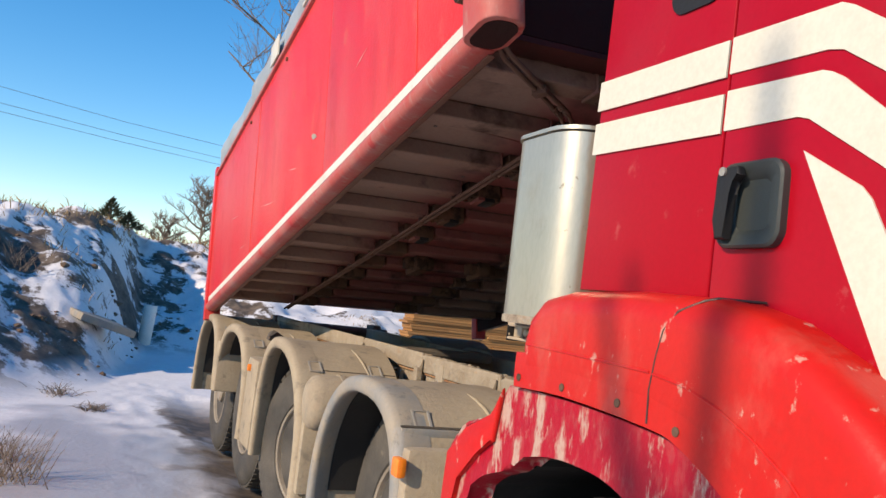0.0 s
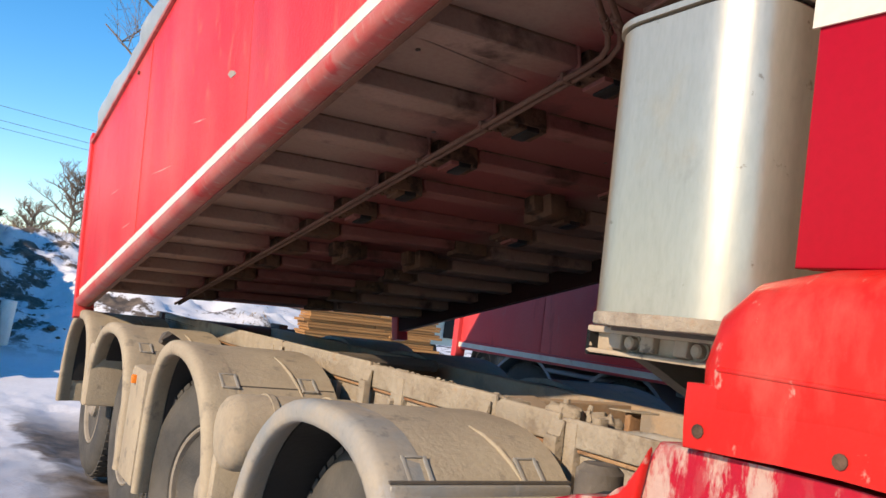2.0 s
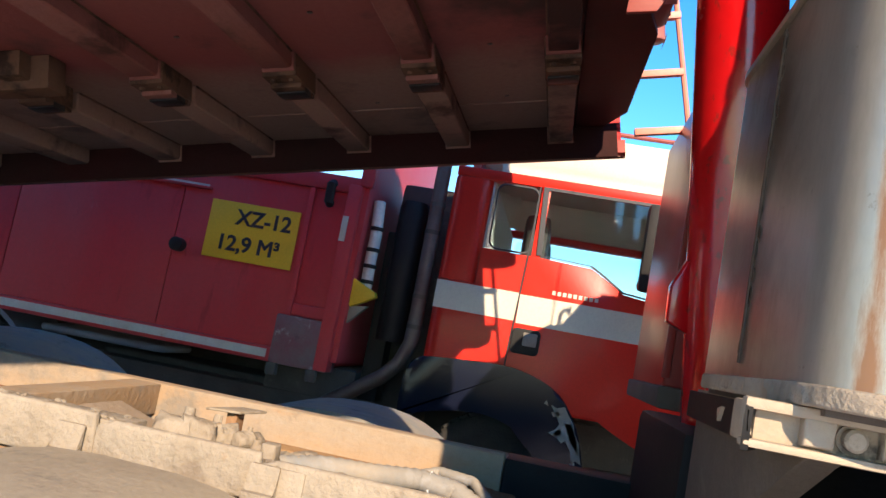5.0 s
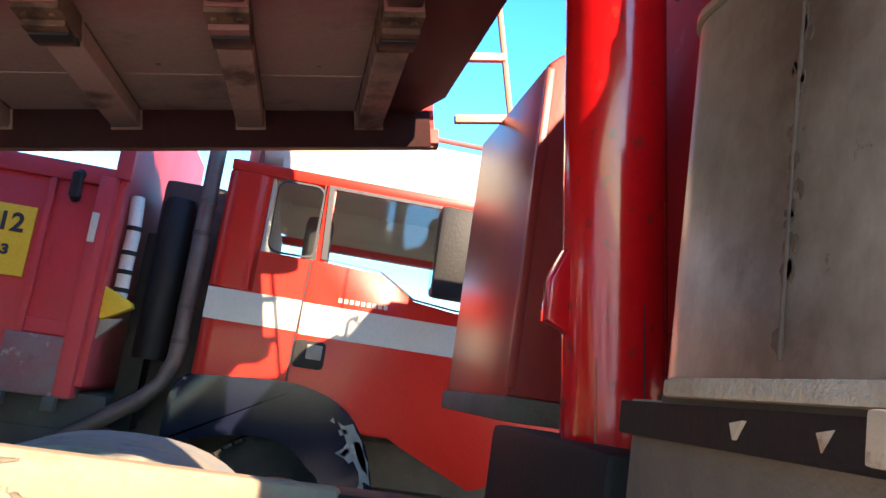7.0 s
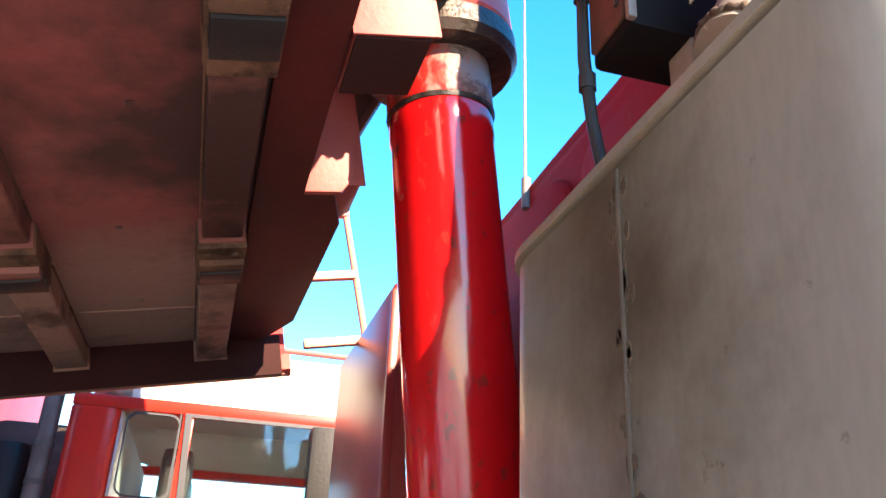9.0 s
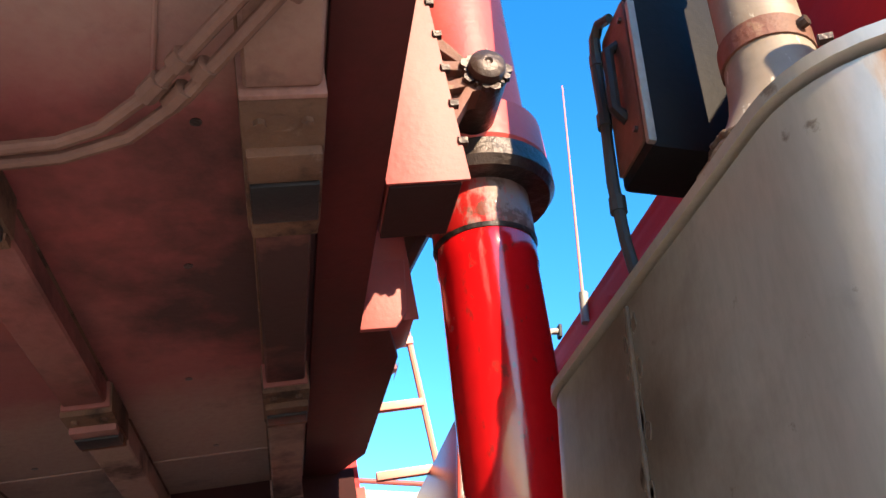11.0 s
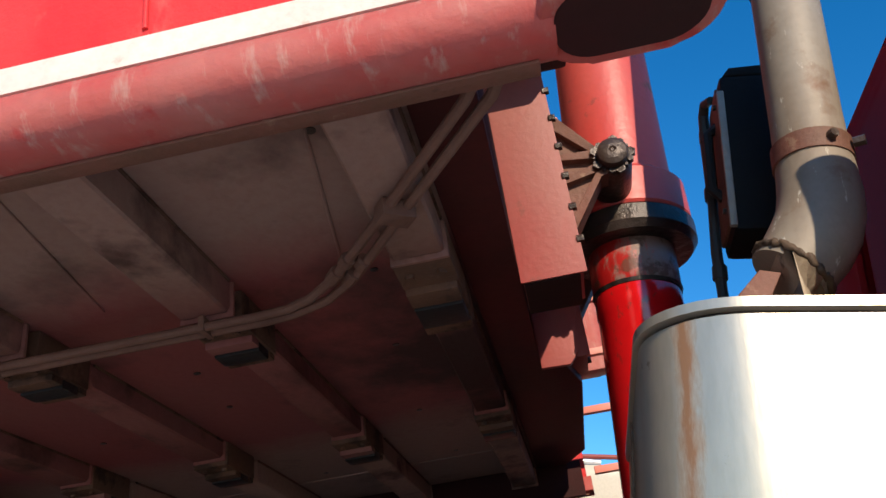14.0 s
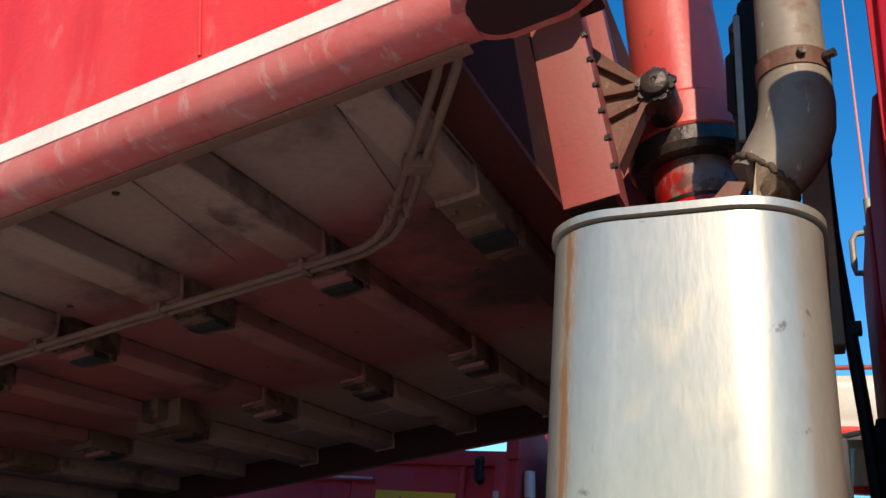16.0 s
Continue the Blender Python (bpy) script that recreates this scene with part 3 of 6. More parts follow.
far.inputs["From Min"].default_value, far.inputs["From Max"].default_value = 0.02, 0.25
nt.links.new(sp.outputs["Z"], far.inputs["Value"])
patch = nt.nodes.new("ShaderNodeMath")
patch.operation = 'MULTIPLY'
nt.links.new(r1.outputs[0], patch.inputs[0])
nt.links.new(far.outputs[0], patch.inputs[1])
mx = nt.nodes.new("ShaderNodeMath")
mx.operation = 'MAXIMUM'
nt.links.new(patch.outputs[0], mx.inputs[0])
nt.links.new(mul2.outputs[0], mx.inputs[1])
cm = nt.nodes.new("ShaderNodeMix")
cm.data_type = 'RGBA'
old = bsdf.inputs["Base Color"].links[0].from_socket
nt.links.new(mx.outputs[0], cm.inputs[0])
nt.links.new(old, cm.inputs[6])
mud_shade_mix = nt.nodes.new("ShaderNodeMix")
mud_shade_mix.data_type = 'RGBA'
mud_shade_mix.inputs[6].default_value = (0.055, 0.042, 0.032, 1)
mud_shade_mix.inputs[7].default_value = (0.17, 0.125, 0.09, 1)
n4 = nt.nodes.new("ShaderNodeTexNoise")
n4.inputs["Scale"].default_value, n4.inputs["Detail"].default_value, n4.inputs["Roughness"].default_value = 5.0, 8.0, 0.7
nt.links.new(tc.outputs["Object"], n4.inputs["Vector"])
r4 = nt.nodes.new("ShaderNodeMapRange")
r4.inputs["From Min"].default_value, r4.inputs["From Max"].default_value = 0.4, 0.65
nt.links.new(n4.outputs["Fac"], r4.inputs["Value"])
nt.links.new(r4.outputs[0], mud_shade_mix.inputs[0])
nt.links.new(mud_shade_mix.outputs[2], cm.inputs[7])
# a sheet of grey ice beside the wheels, widened to paint shade on the snow
im = nt.nodes.new("ShaderNodeMapping")
im.inputs["Location"].default_value = (0.77, -1.1, 0)
im.inputs["Scale"].default_value = (0.85, 0.30, 0)
nt.links.new(tc.outputs["Object"], im.inputs["Vector"])
il = nt.nodes.new("ShaderNodeVectorMath")
il.operation = 'LENGTH'
nt.links.new(im.outputs[0], il.inputs[0])
iw = nt.nodes.new("ShaderNodeMath")
iw.operation = 'MULTIPLY_ADD'
iw.inputs[1].default_value = 1.6
nt.links.new(n2.outputs["Fac"], iw.inputs[0])
nt.links.new(il.outputs["Value"], iw.inputs[2])
ir = nt.nodes.new("ShaderNodeMapRange")
ir.inputs["From Min"].default_value, ir.inputs["From Max"].default_value = 1.85, 1.35
nt.links.new(iw.outputs[0], ir.inputs["Value"])
ice_shade = nt.nodes.new("ShaderNodeMix")
ice_shade.data_type = 'RGBA'
nt.links.new(ir.outputs[0], ice_shade.inputs[0])
nt.links.new(cm.outputs[2], ice_shade.inputs[6])
ice_shade.inputs[7].default_value = (0.40, 0.39, 0.41, 1)
nt.links.new(ice_shade.outputs[2], bsdf.inputs["Base Color"])
irg = nt.nodes.new("ShaderNodeMapRange")
irg.inputs["To Min"].default_value, irg.inputs["To Max"].default_value = 0.75, 0.3
nt.links.new(ir.outputs[0], irg.inputs["Value"])
nt.links.new(irg.outputs[0], bsdf.inputs["Roughness"])
ground = part("ground", bm, gmat, None, "", 60)
tagged(ground, "snow-covered yard and bank with patches of bare brown earth", "ground", "", "structure")


# ---- the dump truck ----
truck = thing("dump_truck", "red five-axle dump truck with a half-raised, mud-spattered tipper body", "dump truck")

# tipper body: x across, y along the floor to the rear, z off the floor
body_pose = pose(-0.02, 0.051, 2.130, TILT, -1.6, 0)
END = 5.10              # length of the body
WIDE = 2.50             # its width over the floor
bm = B()
box(bm, 0.0, WIDE, 0.262, END, 0.118, 0.14)
body = part("tipper_body", bm, "under_oily_shade", truck, "dusty red-brown steel floor of the tipper body")
body.matrix_local = body_pose
# painted near-black for the shade between body and cab
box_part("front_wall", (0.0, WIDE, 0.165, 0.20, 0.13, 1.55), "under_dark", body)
bm = B()
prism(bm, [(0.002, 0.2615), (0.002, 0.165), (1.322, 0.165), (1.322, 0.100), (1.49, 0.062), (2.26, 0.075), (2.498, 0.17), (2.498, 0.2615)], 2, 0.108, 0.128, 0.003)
part("front_plate", bm, "slope", body, "dark red plate under the headboard")
box_part("tailgate", (0.0, WIDE, END, END + 0.05, 0.12, 1.19), "body_red", body)
prism_part("side_panel", [(0.085, 0.04), (1.648, 0.04), (1.602, 1.17), (0.085, 1.17)], 0, -0.055, 0.0, "body_red", body, "faded red steel side panel", 0.003)
prism_part("side_panel", [(1.654, 0.04), (END - 0.02, 0.04), (END - 0.02, 1.17), (1.608, 1.17)], 0, -0.055, 0.0, "body_red", body, "faded red steel side panel", 0.003)
prism_part("side_panel", [(0.085, 0.05), (END - 0.02, 0.05), (END - 0.02, 1.17), (0.085, 1.17)], 0, WIDE - 0.05, WIDE, "body_red", body, "faded red steel side panel", 0.003)
for sx in (0, 1):
    prof = [(0.02, 0.054), (-0.058, 0.055), (-0.068, 0.046), (-0.073, 0.030), (-0.069, 0.010), (-0.054, -0.005), (-0.03, -0.010), (0.0, -0.008), (0.02, 0.004)]
    prof = [(WIDE - 0.03 - p[0] if sx else p[0], p[1]) for p in prof]
    prism_part("sill", prof, 1, 0.07, END + 0.02, "sill_red", body, "scuffed rounded bottom sill")
box_part("sill_inner_plate", (WIDE - 0.058, WIDE - 0.0505, 0.10, END, -0.012, 0.117), "under_dark", body, "dark inner face of the far sill", 0.002)
box_part("marker_strip", (-0.0595, -0.055, 0.092, END - 0.06, 0.059, 0.097), "strip_white", body, "dirty white marker strip", 0.0)
box_part("top_rail", (-0.075, 0.01, 0.05, END + 0.02, 1.165, 1.195), "sill_red", body, "dark red top rail", 0.010)
# tarpaulin rolled along the top edge
bm = B()
ys = [0.05 + (END - 0.08) * k / 44 for k in range(45)]
rings = []
for k, yy in enumerate(ys):
    sag = 0.012 * math.sin(yy * 5.1) + 0.008 * math.sin(yy * 13.7 + 1)
    rings.append([bm.verts.new((x, yy, z)) for x, z in ((-0.045, 1.185), (-0.062 + sag, 1.24), (-0.064 + sag * 1.5, 1.31), (-0.05 + sag, 1.38), (-0.02, 1.43 + sag), (0.4, 1.47 + sag), (1.2, 1.50), (WIDE - 0.01, 1.42), (WIDE - 0.01, 1.18))])
for a, b in zip(rings, rings[1:]):
    for k in range(len(a) - 1):
        bm.faces.new((a[k], a[k + 1], b[k + 1], b[k]))
part("tarpaulin", bm, "tarp", body, "grey-blue tarpaulin over the load edge", 80)
for yy in (1.95, 2.75):
    box_part("tarp_patch", (-0.078, -0.066, yy, yy + 0.20, 1.22, 1.36), "white_paint", body, "pale worn patch")
for yy in (1.63, 2.55, 3.6):
    tube_part("rail_bolt", [(-0.055, yy, 1.10), (-0.066, yy, 1.10)], 0.012, "pad", body, "", 8)
# front and rear corner posts
for x0, x1 in ((-0.105, 0.03), (WIDE - 0.06, WIDE + 0.04)):
    prism_part("corner_post", rounded(x0, x1, -0.106, 0.088, 0.055, 7), 2, -0.004 if x0 < 1 else 0.45, 1.55, "sill_red", body, "rounded red front corner post", 0.006)
for x0, x1 in ((-0.072, 0.05), (WIDE - 0.07, WIDE + 0.03)):
    box_part("rear_post", (x0, x1, END - 0.018, END + 0.08, -0.08, 1.25), "body_red", body)
    tube_part("hinge_rod", [(x0 + 0.02, END + 0.095, 0.55), (x0 + 0.02, END + 0.095, 1.23)], 0.012, "chassis_dark", body)
bm = B()
lathe(bm, [(0.001, -0.03), (0.017, -0.03), (0.019, -0.026), (0.019, -0.012), (0.028, -0.010), (0.028, 0.02)], 0, (-0.095, 0.080, 0.155), 18)
part("stop_knob", bm, "pad", body, "grey rubber stop knob")
tube_part("drain_stub", [(-0.04, 0.02, -0.006), (-0.04, 0.02, 0.03)], 0.022, "grease", body)
for yy, zz in ((1.834, 0.351),):
    bm = B()
    prism(bm, [(yy - 0.05, zz - 0.012), (yy + 0.012, zz - 0.005), (yy + 0.055, zz + 0.028), (yy + 0.02, zz + 0.03), (yy - 0.03, zz + 0.008)], 0, -0.0568, -0.055)
    part("scuff", bm, "mud_edge", body, "grey scuff in the paint")
for yy, zz, ln, dz in ((2.65, 0.26, 0.42, 0.08), (2.15, 0.30, 0.20, 0.05), (1.05, 0.46, 0.16, -0.03), (3.9, 0.50, 0.30, 0.04), (3.5, 0.20, 0.25, 0.02), (0.75, 0.75, 0.12, 0.05)):
    prism_part("scratch", [(yy, zz), (yy + ln * 0.5, zz + dz * 0.45 - 0.002), (yy + ln, zz + dz), (yy + ln * 0.55, zz + dz * 0.5 + 0.004)], 0, -0.0562, -0.055, "scratch", body, "pale scratch in the paint")
tube_part("panel_bead", [(-0.056, 0.51, 0.11), (-0.056, 0.53, 1.16)], 0.0035, "body_red", body)
tube_part("panel_bead", [(-0.056, 3.35, 0.11), (-0.056, 3.28, 1.16)], 0.0035, "body_red", body)


def beam_profile(x0, x1, deep):
    # side view across: a box beam with its ends cut at a slant
    return [(x0, 0.118), (x0 + 0.0, deep + 0.012), (x0 + 0.012, deep), (x1 - 0.012, deep), (x1, deep + 0.012), (x1, 0.118)]


beams = [0.318 + 0.402 * k for k in range(12)]
for k, yy in enumerate(beams):
    inner = 0.50 if k == 0 else 0.565
    for x0, x1, deep, wide in ((0.0, inner, 0.052, 0.088), (0.79, 1.46, 0.066, 0.082), (1.70, WIDE - 0.06, 0.052, 0.088)):
        bm = B()
        pr = beam_profile(x0, x1, deep)
        lo = [bm.verts.new((p[0], yy - wide / 2, p[1])) for p in pr]
        hi = [bm.verts.new((p[0], yy + wide / 2, p[1])) for p in pr]
        bm.faces.new(lo)
        bm.faces.new(hi[::-1])
        for i in range(len(pr)):
            bm.faces.new((lo[i], hi[i], hi[(i + 1) % len(pr)], lo[(i + 1) % len(pr)]))
        bmesh.ops.bevel(bm, geom=list(bm.edges), offset=0.004, segments=1, affect='EDGES')
        part("crossbeam", bm, "beam_oily_shade" if k < 4 else "beam", body, "", 30)
        # end plate and weld run
        if k < 5:
            box_part("beam_end_plate", (x1 - 0.002, x1 + 0.006, yy - wide / 2 - 0.006, yy + wide / 2 + 0.006, deep - 0.004, 0.117), "beam", body, "", 0.002)
            for side in (-1, 1):
                tube_part("beam_weld", [(x0 + 0.01, yy + side * (wide / 2 + 0.001), 0.116), (x1 - 0.01, yy + side * (wide / 2 + 0.001), 0.116)], 0.0035, "pad", body, "", 6)
    for x0, w in (((0.50, 0.295) if k == 0 else (0.600, 0.175)), (1.465, 0.20)):
        h = 0.047
        box_part("pad_mount", (x0, x0 + w, yy - h - 0.004, yy + h + 0.004, 0.050, 0.118), "pad", body, "", 0.006)
        if k < 6:
            a0, a1, a2, a3 = (x0 + w * q for q in (0.33, 0.53, 0.84, 1.0))
            box_part("pad_lip", (a0, a1, yy - h, yy + h, 0.036, 0.06), "beam" if k % 2 else "pad", body, "", 0.004)
            box_part("rubber_pad", (a1 + 0.002, a2, yy - h + 0.002, yy + h - 0.002, 0.032, 0.06), "black", body, "", 0.004)
            box_part("pad_lip", (a2 + 0.002, a3, yy - h, yy + h, 0.038, 0.06), "pad", body, "", 0.004)
            for side in (-1, 1):
                tube_part("bolt", [(x0 + w * 0.16, yy + side * h * 0.6, 0.052), (x0 + w * 0.16, yy + side * h * 0.6, 0.042)], 0.008, "pad", body, "", 6)
for x0, yy in ((1.36, 1.86), (1.40, 3.06), (0.95, 3.06)):
    box_part("floor_bracket", (x0, x0 + 0.085, yy - 0.10, yy + 0.10, 0.02, 0.118), "pad", body, "", 0.006)
    box_part("floor_bracket_wing", (x0 - 0.05, x0 + 0.15, yy - 0.045, yy + 0.03, 0.045, 0.118), "pad", body, "", 0.006)
for xx, yy in ((0.19, 0.40), (0.101, 0.749), (0.194, 0.924), (0.551, 1.423), (0.626, 0.423), (1.0, 0.47), (0.95, 0.92), (1.3, 1.35), (2.0, 0.5), (2.0, 0.95), (1.5, 0.52), (1.2, 0.95)):
    tube_part("drain_hole", [(xx, yy, 0.1195), (xx, yy, 0.1165)], 0.008, "grease", body, "small dark drain hole", 10)
for yy in (0.43, 0.89, 1.52, 2.85):
    tube_part("weld_seam", [(0.02, yy - 0.05, 0.117), (0.58, yy + 0.04, 0.117)], 0.003, "under", body, "", 6)
for xx in (2.08,):
    tube_part("weld_seam", [(xx, 0.2, 0.117), (xx, END - 0.1, 0.117)], 0.003, "under", body, "", 6)
# hydraulic lines
for dx in (0.0, 0.026):
    tube_part("hydraulic_line", [(0.548 + dx, END - 0.2, 0.030), (0.548 + dx, 0.62, 0.030), (0.543 + dx, 0.565, 0.030), (0.520 + dx * 0.7, 0.515 - dx, 0.030), (0.465 + dx * 0.5, 0.455 - dx * 1.2, 0.032),
                                 (0.310, 0.335 - dx * 1.3, 0.036), (0.10, 0.180 - dx * 1.3, 0.040), (0.045, 0.135 - dx, 0.07), (0.03, 0.110 - dx, 0.16), (0.03, 0.110 - dx, 0.9)], 0.0082, "line", body, "dusty steel hydraulic line", 10)
for a, b in (((0.475, 0.463), (0.450, 0.444)), ((0.490, 0.440), (0.465, 0.421)), ((0.43, 0.428), (0.415, 0.417)), ((0.445, 0.406), (0.43, 0.395))):
    tube_part("pipe_fitting", [(a[0], a[1], 0.034), (b[0], b[1], 0.034)], 0.0125, "line", body, "", 8)
bm = B()
box(bm, -0.017, 0.017, -0.026, 0.026, -0.015, 0.014, 0.003)
pc = part("pipe_clamp", bm, "line", body, "grey two-pipe clamp with bolts")
pc.matrix_local = pose(0.306, 0.316, 0.032, 0, 0, 36)
for k in range(1, 9):
    box_part("pipe_clip", (0.538, 0.584, beams[k] - 0.006, beams[k] + 0.006, 0.020, 0.05), "line", body, "", 0.004)
# headboard columns, cylinder brackets and ladder
for x0, x1, z0, yf, label in ((0.772, 0.925, 0.104, 0.040, "faded pink-red headboard column"), (1.325, 1.49, 0.1295, 0.040, "faded pink-red headboard column")):
    col = prism_part("headboard_column", [(0.160, z0), (yf + 0.018, z0 - 0.002), (yf, z0 + 0.006), (yf, 1.56), (0.160, 1.56)], 0, x0, x1, "column", body, label, 0.003)
    for k in range(6):
        tube_part("bolt", [(x0 - 0.004 if x0 < 1 else x1 + 0.004, 0.040, 0.17 + 0.075 * k), (x0 - 0.004 if x0 < 1 else x1 + 0.004, 0.026, 0.17 + 0.075 * k)], 0.009, "grease", body, "", 6)
    box_part("column_edge_flange", (x0 - 0.006, x0, 0.034, 0.165, z0 - 0.006, 1.56), "column", body, "", 0.002)
prism_part("column_gusset", [(0.162, 0.106), (0.088, 0.104), (0.060, 0.135), (0.045, 0.262), (0.162, 0.262)], 0, 1.308, 1.3235, "column", body, "red plate at the foot of the column", 0.002)
# thin dark plate paints shade onto the oily underside of the column
box_part("column_foot", (0.775, 0.922, 0.048, 0.159, 0.096, 0.1015), "under_dark", body, "dark plate, shade painted under the oily column", 0.0)
for x0, x1 in ((0.905, 0.960), (1.36, 1.415)):
    for h0, h1, tip in ((0.55, 0.61, 0.455), (0.45, 0.465, 0.447), (0.38, 0.395, 0.413), (0.24, 0.28, 0.400)):
        prism_part("bracket_rib", [(0.040, h0), (0.040, h1), (-0.055, tip + 0.012), (-0.105, tip + 0.008), (-0.105, tip - 0.008), (-0.055, tip - 0.012)], 0, x0, x1, "rib_rust", body, "", 0.002)
    prism_part("bracket_web", [(0.040, 0.25), (0.040, 0.60), (-0.045, 0.47), (-0.105, 0.45), (-0.105, 0.405), (-0.045, 0.39)], 0, x0 + 0.02, x1 - 0.02, "rib_rust", body, "rusty red bracket web")
for x0, x1, sgn in ((0.893, 1.045, 1), (1.275, 1.43, -1)):
    bm = B()
    prof = [(0.004, -0.018), (0.008, -0.022), (0.026, -0.020), (0.034, -0.014), (0.036, -0.004), (0.036, 0.012), (0.044, 0.014), (0.046, x1 - x0)]
    lathe(bm, prof if sgn > 0 else [(r, x1 - x0 - a) for r, a in prof[::-1]], 0, (x0, -0.090, 0.430), 28)
    pin = part("pivot_pin", bm, "grease", body, "greasy black pivot pin")
    for k in range(14):
        a = 2 * math.pi * k / 14
        xx = x0 + 0.002 if sgn > 0 else x1 - 0.002
        tube_part("grease_lump", [(xx, -0.090 + 0.040 * math.cos(a), 0.43 + 0.040 * math.sin(a)), (xx + 0.012 * sgn, -0.090 + 0.041 * math.cos(a), 0.43 + 0.041 * math.sin(a))], 0.004 + 0.004 * ((k * 5) % 3), "grease", pin, "", 6)
# dark strips put the shade under each sill into colour
for sx in (0, 1):
    box_part("sill_underside", ((-0.004, 0.02), (WIDE - 0.05, WIDE - 0.026))[sx] + (0.09, END, -0.0135, -0.0085), "rib_rust", body, "dark strip painting the shade under the sill", 0.002)
# dark plate stands in for shade in the open end of the post
prism_part("post_foot", rounded(-0.088, 0.015, -0.088, 0.072, 0.045, 7), 2, -0.0065, -0.0035, "under_dark", body, "dark plate painting the shade inside the hollow corner post")
tube_part("ladder_rail", [(2.20, -0.13, -0.04), (2.20, -0.09, 0.9), (2.20, -0.09, 1.5)], 0.010, "ladder", body, "thin pink-red ladder rail", 8)
for k in range(7):
    box_part("ladder_rung", (2.185, 2.215, -0.12, 0.06, 0.005 + 0.21 * k, 0.030 + 0.21 * k), "ladder", body, "pink-red step of the headboard ladder", 0.003)
# black box added for the dark lower end of a post
box_part("headboard_lamp", (0.55, 0.80, -0.03, 0.08, 0.62, 0.69), "black", body, "black box under the headboard", 0.012)

# hoist cylinder: from the chassis up to the pins on the headboard
foot, head = Vector((1.16, -0.165, 0.93)), Vector((1.16, 0.016, 2.605))
ax = (head - foot).normalized()


def along(d):
    return head + ax * d


bm = B()
tube(bm, [foot, along(-0.290), along(-0.280), along(-0.235), along(-0.220)], [0.101, 0.101, 0.104, 0.104, 0.100], 40)
hoist = part("hoist_cylinder", bm, "hoist_red", truck, "glossy oily red telescopic hoist cylinder")
tube_part("inner_stage", [along(-0.226), along(-0.216), along(-0.111), along(-0.099), along(-0.096)], [0.102, 0.107, 0.107, 0.103, 0.09], "bare", hoist, "scraped red and bare-steel cylinder stage", 36)
tube_part("chrome_rod", [along(-0.24), along(-0.03)], 0.082, "chrome", hoist, "oiled chrome piston rod", 36)
bm = B()
tube(bm, [along(-0.09), along(-0.115), along(-0.118), along(-0.10), along(-0.06), along(-0.05)], [0.09, 0.115, 0.152, 0.165, 0.165, 0.15], 40)
part("collar", bm, "grease", hoist, "greasy black cylinder collar")
tube_part("collar_band", [along(-0.052), along(-0.045), along(0.05), along(0.075)], [0.156, 0.161, 0.158, 0.132], "hoist_faded", hoist, "", 40)
tube_part("outer_tube", [along(0.07), along(1.65)], [0.130, 0.118], "hoist_faded", hoist, "faded red outer cylinder tube", 40)
e1 = Vector((-1, 0, 0))
e2 = ax.cross(e1).normalized()


def cylinder_patch(name, d0, d1, a0, a1, r, mat, label, taper=1.0):
    bm = B()
    rows = []
    for i in range(7):
        f = i / 6
        c = foot + ax * (d0 + (d1 - d0) * f)
        mid, half = (a0 + a1) / 2, (a1 - a0) / 2 * (1 + (taper - 1) * f)
        rows.append([bm.verts.new(c + (e1 * math.cos(radians(mid + half * (k / 5 * 2 - 1))) + e2 * math.sin(radians(mid + half * (k / 5 * 2 - 1)))) * r) for k in range(6)])
    for p, q in zip(rows, rows[1:]):
        for k in range(5):
            bm.faces.new((p[k], p[k + 1], q[k + 1], q[k]))
    part(name, bm, mat, hoist, label, 60)


cylinder_patch("label_plate", 0.36, 0.44, 28, 88, 0.1026, "black", "black label on the cylinder")
for a, d0, d1, w in ((10, 0.22, 0.60, 2.0), (16, 0.10, 0.42, 1.4), (-22, 0.05, 0.30, 2.4), (44, 0.46, 0.80, 1.2), (-40, 0.2, 0.5, 1.5)):
    cylinder_patch("oil_drip", d0, d1, a - w, a + w, 0.1022, "grease" if a > 0 else "rust", "brown oil drip on the cylinder", 0.3)
bm = B()
prism(bm, [(-0.01, 1.46), (0.038, 1.48), (0.04, 1.56), (0.015, 1.62), (-0.01, 1.62)], 0, 1.135, 1.18, 0.006)
part("lug", bm, "hoist_red", hoist)
tube_part("weld_bead", [along(-0.233), along(-0.224)], [0.106, 0.109], "grease", hoist, "", 36)
# plain black block, added to fill the dark space of gearbox and engine
box_part("hoist_mount", (0.82, 1.52, -1.0, 0.02, 0.70, 1.27), "box_black", hoist, "plain black block in place of gearbox and engine", 0.02)
box_part("hoist_socket", (0.95, 1.45, -0.42, 0.10, 0.78, 0.99), "chassis_dark", hoist)

# chassis
bm = B()
for x0, x1, lip in ((0.725, 0.737, 0.80), (1.663, 1.675, 1.60)):
    lo, hi = min(x0, lip), max(x1, lip)
    box(bm, x0, x1, -0.9, 5.6, 0.80, 1.105)
    box(bm, lo, hi, -0.9, 5.6, 1.105, 1.117)
    box(bm, lo, hi, -0.9, 5.6, 0.788, 0.80)
bmesh.ops.bevel(bm, geom=list(bm.edges), offset=0.003, segments=1, affect='EDGES')
frame_rail = part("chassis_frame", bm, "chassis", truck, "ladder chassis rails caked with pale dry mud", 30)
frame_rail.matrix_local = pose(-0.115, 0.0, -0.038)
for y0, y1, dz in ((0.95, 5.5, 0.035), (0.55, 1.02, 0.012)):
    for x0 in (0.722,):
        box_part("subframe_rail", (x0, x0 + 0.085, y0, y1, 1.1185, 1.1185 + dz), "chassis", frame_rail, "", 0.006)
